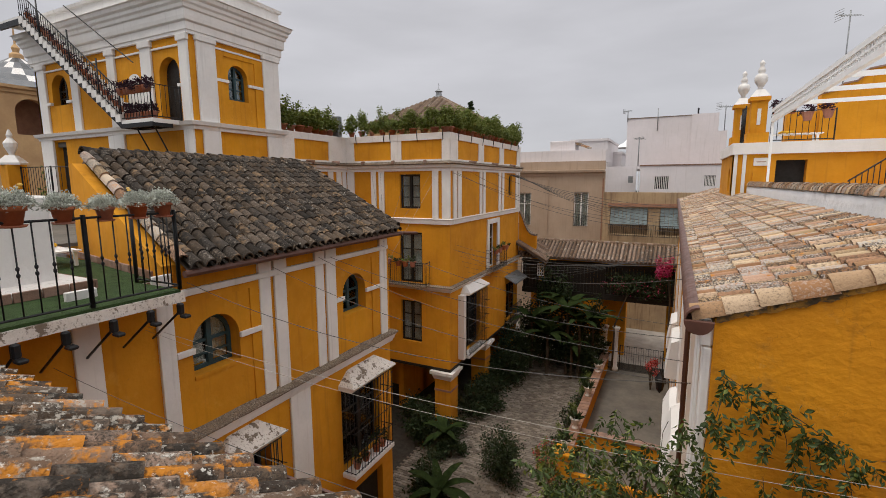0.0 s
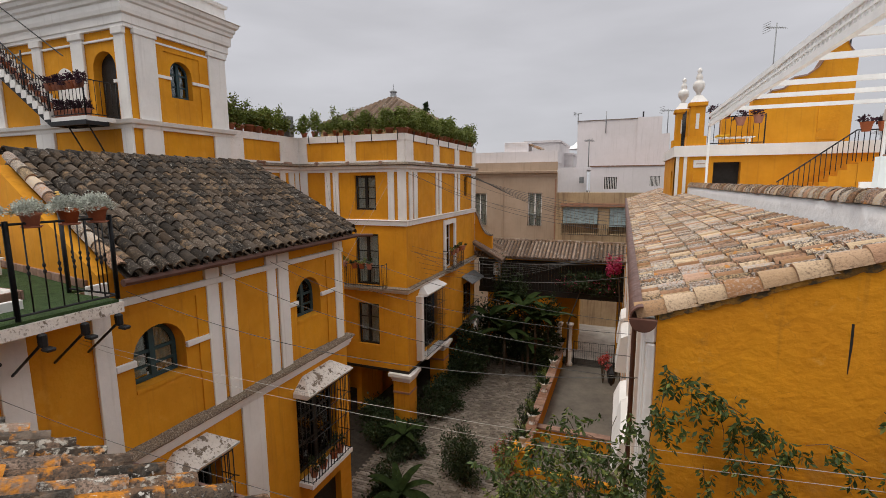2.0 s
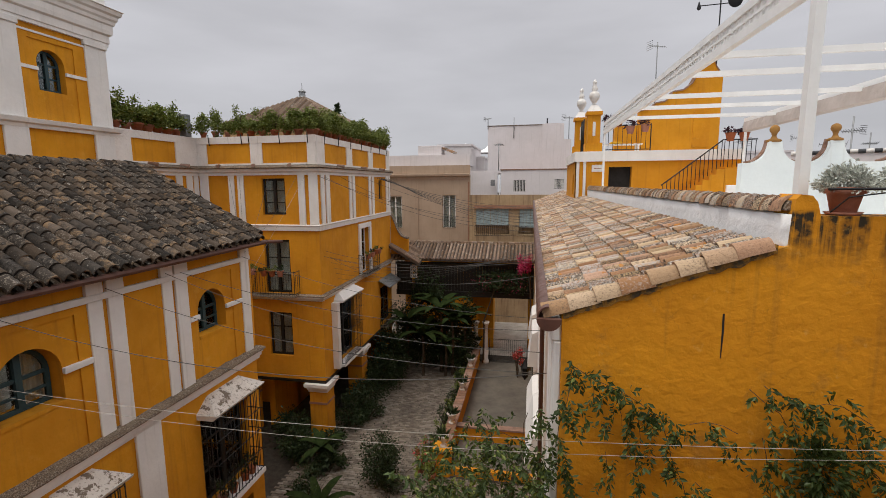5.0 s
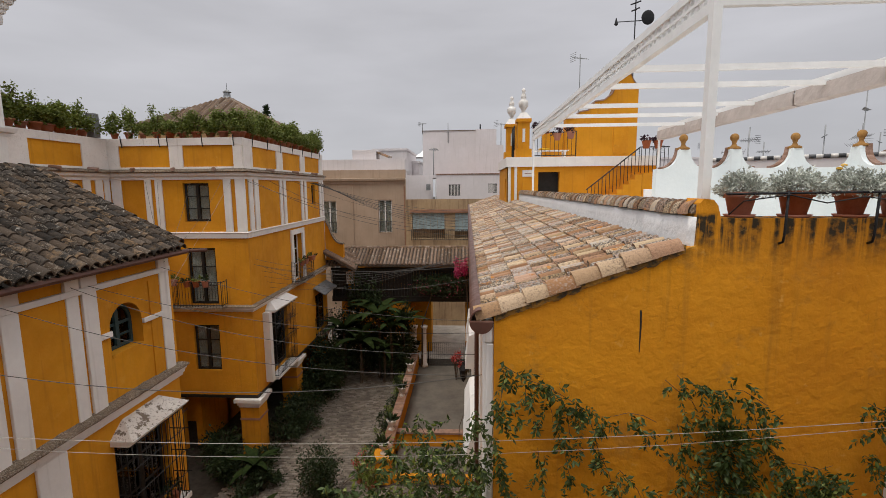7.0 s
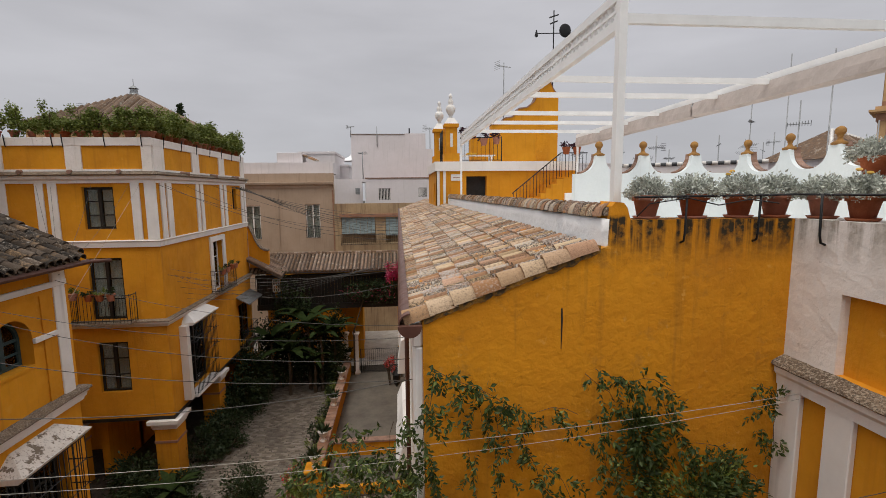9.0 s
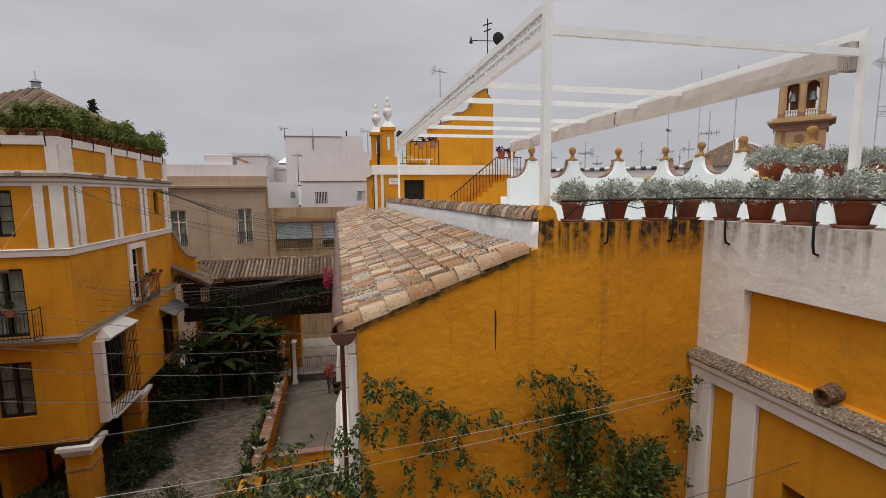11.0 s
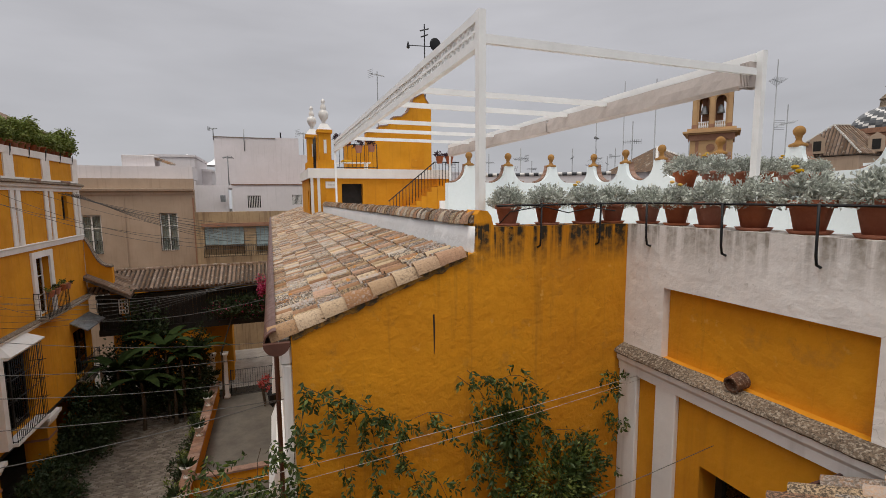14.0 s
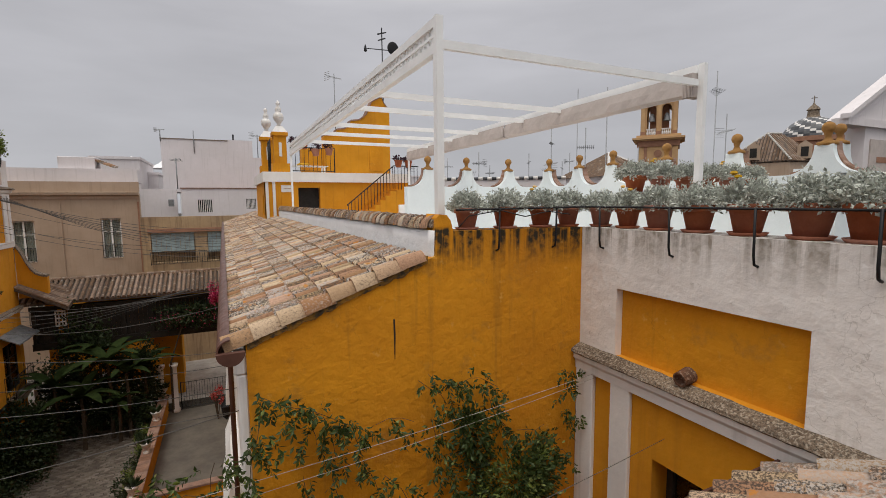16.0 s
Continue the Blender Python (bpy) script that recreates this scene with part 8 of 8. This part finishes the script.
for i in range(6):
    cable((-8.95, 19.2 + i * 0.25, 8.9 - i * 0.3), (0.28, 13 + i * 1.6, 9.7 - i * 0.1), 0.35 + 0.08 * i, 0.006)
cable((-9.5, 18.6, 12.2), (-12.6, 12.2, 3.0), 0.2, 0.006, CABLE_PALE, label="pale cable down the house corner")
for x in (-13.1, -12.6, -11.2, -9.9):
    cable((x, 18.6, 12.2), (-7.4, 11.0, 10.1), 0.2, 0.005)

# ---- antennas and weathervane ----
def antenna(x, y, z0, h, seed, kind_of=0, arm=0.9, r=0.022, turn=0.3):
    a = thing("tv_antenna", (x, y, z0), "grey rooftop television antenna on a thin mast", "antenna", "rooftop antennas")
    tube_part("mast", [(x, y, z0), (x, y, z0 + h)], r, GREYMETAL, a)
    bm = bmesh.new()
    d, s = Vector((math.cos(turn), math.sin(turn), 0)), Vector((-math.sin(turn), math.cos(turn), 0))
    c = Vector((x, y, z0 + h * 0.95))
    tube(bm, [c - d * arm / 2, c + d * arm / 2], r * 0.6, 4)
    n = 9
    for i in range(n):
        p = c + d * arm * (i / (n - 1) - 0.5)
        w = 0.16 * arm * (1.3 - 0.6 * i / n)
        tube(bm, [p - s * w - Vector((0, 0, w * 0.6)), p + s * w + Vector((0, 0, w * 0.6))], r * 0.4, 4)
    if kind_of:
        q = c - d * arm * 0.5
        for i in range(5):
            o = Vector((0, 0, (i - 2) * 0.11 * arm))
            tube(bm, [q + o - s * 0.28 * arm, q + o + s * 0.28 * arm], r * 0.4, 4)
    part("aerial", bm, GREYMETAL, a, kind="stuff")


for i, (x, y, z0, h, k, arm) in enumerate(((4.8, 20.4, 14.1, 3.2, 1, 0.7), (13.95, 14, 0, 16.2, 0, 1.3), (12.9, 14, 0, 14.6, 0, 0.6), (20.4, 14, 0, 17.5, 0, 1.0), (21.2, 14, 0, 15.7, 1, 0.9), (15.7, 14, 0, 14.0, 1, 0.8), (15.74, 17.7, 0, 17.1, 0, 1.6), (15.0, 18.7, 0, 15.4, 0, 0.5), (17.06, 29.46, 0, 15.3, 1, 1.0), (23.45, 38.5, 0, 15.2, 0, 0.9), (26.45, 36.4, 0, 16.2, 0, 0.9), (32.6, 37.9, 0, 16.6, 1, 1.0), (19.9, 40.4, 0, 15.9, 1, 1.0), (35.3, 42.3, 0, 16.2, 0, 0.9), (19, 24, 0, 14.5, 1, 1.0), (11, 20, 0, 13.9, 0, 0.8), (9.5, 24, 0, 14.4, 1, 0.8), (24, 30, 0, 15.5, 0, 1.2), (-4.6, 50, 17.5, 1.1, 1, 0.8), (3.8, 52, 15.8, 3.0, 1, 1.4), (5.0, 52, 15.8, 2.6, 0, 1.2), (-3.2, 46.4, 13.1, 2.6, 0, 1.0), (22, 8.0, 15.5, 5.5, 0, 1.6), (-16.5, 34, 12, 5.0, 0, 1.0), (-24, 40, 12, 7, 1, 1.6))):
    antenna(x, y, z0, h, i, k, arm, 0.02 if y < 25 else 0.045, 0.4 + i)
wv = thing("weathervane", (6.95, 20.2, 16.3), "black iron weathervane with cross and crest", "weathervane")
bm = bmesh.new()
tube(bm, [(6.9, 20.2, 16.2), (6.9, 20.2, 19.4)], 0.025, 5)
tube(bm, [(6.2, 20.2, 18.45), (7.6, 20.2, 18.5)], 0.02, 5)
for z, w in ((18.9, 0.16), (19.15, 0.2)):
    tube(bm, [(6.9 - w, 20.2, z - 0.05), (6.9 + w, 20.2, z + 0.08)], 0.03, 5)
lathe(bm, [(0.02, 0), (0.08, 0.05), (0.02, 0.3)], (6.15, 20.2, 18.3), 4)
part("spindle", bm, IRON, wv)
bm = bmesh.new()
bmesh.ops.create_uvsphere(bm, u_segments=12, v_segments=8, radius=0.26)
bmesh.ops.scale(bm, vec=(1, 0.2, 1.1), verts=bm.verts)
bmesh.ops.translate(bm, vec=(7.4, 20.2, 18.6), verts=bm.verts)
part("crest", bm, IRON, wv)
# pots on the terrace house
for i, (x, y, z) in enumerate(((2.75, 18.2, 13.9), (3.1, 18.2, 13.95), (3.5, 18.1, 13.7), (4.0, 18.1, 13.75), (6.3, 16.75, 13.25), (6.7, 16.75, 13.25))):
    p = thing("rail_flower_pot", (x, y, z), "terracotta pot with dark red plant on the railing", "potted plant", "pots on the terrace house")
    bm = bmesh.new()
    lathe(bm, [(0.1, -0.1), (0.15, 0.12), (0.17, 0.16)], (x, y, z), 10)
    part("pot", bm, TERRACOTTA, p)
    leafy("foliage", p, clump(140, (x, y, z + 0.25), (0.22, 0.2, 0.16), 800 + i, 5, 0.1), 0.045, LEAF_PURPLE, i)
# loungers seen on the terraces
for x, y, z, turn in ((-11.3, 4.6, 10.18, 0.2), (3.3, 19.3, 12.98, 0.0)):
    lg = thing("sun_lounger", (x, y, z), "white plastic sun lounger with yellow towel", "lounger", "sun loungers")
    bm = bmesh.new()
    for i in range(9):
        box(bm, x - 0.9 + i * 0.2, x - 0.75 + i * 0.2, y - 0.3, y + 0.3, z + 0.3, z + 0.33)
    part("slats", bm, WHITEMETAL, lg)
    for a, b in ((-0.8, -0.25), (-0.8, 0.25), (0.7, -0.25), (0.7, 0.25)):
        bm = bmesh.new()
        box(bm, x + a - 0.03, x + a + 0.03, y + b - 0.03, y + b + 0.03, z, z + 0.3)
        part("leg", bm, WHITEMETAL, lg)
    bm = bmesh.new()
    box(bm, x - 0.3, x + 0.1, y - 0.25, y + 0.25, z + 0.335, z + 0.42)
    part("towel", bevelled(bm, 0.03), SAFFRON, lg)
cyp = thing("cypress", (-23.5, 55, 0), "slender dark cypress in the distance", "tree")
bm = bmesh.new()
tube(bm, [(-23.5, 55, 0), (-23.5, 55, 18)], 0.2, 6)
part("trunk", bm, BARK, cyp)
pl = []
for i in range(900):
    f = rs.random()
    a = rs.uniform(0, 6.28)
    w = 0.85 * (1 - f) ** 0.6 * rs.uniform(0.5, 1)
    pl.append(((-23.5 + w * math.cos(a), 55 + w * math.sin(a), 13 + 8.5 * f), (math.cos(a) * 0.3, math.sin(a) * 0.3, 1)))
leafy("crown", cyp, pl, 0.22, LEAF_DARK, 3)
for i, (x, y, z, r) in enumerate(((-22.8, 12.6, 11.5, 1.0), (-26, 12, 11.8, 1.3))):
    bush("roof_garden_shrub", (x, y, z), (r, r, r * 0.8), 700, LEAF, 0.12, 760 + i, "distant green roof garden shrub", 9, "roof garden shrubs")

# ---- cobbles: the nearest as stones of their own ----
bm = bmesh.new()
box(bm, -0.115, 0.115, -0.062, 0.062, -0.03, 0.022)
stone = to_mesh(bevelled(bm, 0.012), "cobble", COBBLE)
paving = thing("courtyard_paving", (-6, 22, 0), "worn rectangular cobbles in the courtyard", "paving", kind="structure")
rc = random.Random(3)
spots = []
for j in range(150):
    y = 12.6 + j * 0.134
    for i in range(26):
        x = -9.6 + i * 0.245 + (0.122 if j % 2 else 0)
        if x < -3.5 or (y < 17 and x < 0.2):
            spots.append((x + rc.uniform(-0.012, 0.012), y + rc.uniform(-0.01, 0.01), rc.uniform(-0.006, 0.012), rc.uniform(-0.05, 0.05)))
    if y < 17.1:
        for i in range(15):
            spots.append((-3.2 + i * 0.245 + (0.122 if j % 2 else 0), y, rc.uniform(-0.006, 0.012), rc.uniform(-0.05, 0.05)))
spots.sort(key=lambda q: abs(q[0] + 5.2) + abs(q[1] - 17.5))
for x, y, z, a in spots[:300]:
    piece("cobble", stone, paving, Matrix.Translation((x, y, z)) @ Matrix.Rotation(a, 4, "Z"))
base = np.array([v.co[:] for v in stone.vertices])
polys = [list(q.vertices) for q in stone.polygons]
vs, fs = [], []
for k, (x, y, z, a) in enumerate(spots[300:]):
    c, s = math.cos(a), math.sin(a)
    vs.append(np.stack([base[:, 0] * c - base[:, 1] * s + x, base[:, 0] * s + base[:, 1] * c + y, base[:, 2] + z], 1))
    fs += [[k * len(base) + i for i in q] for q in polys]
mesh = bpy.data.meshes.new("far_cobbles")
mesh.from_pydata(np.concatenate(vs).tolist(), [], fs)
mesh.materials.append(COBBLE)
far = new("far_cobbles", mesh)
far.parent = paving
far.matrix_parent_inverse = Matrix.Translation(-paving.location)
tagged(far, kind="stuff")
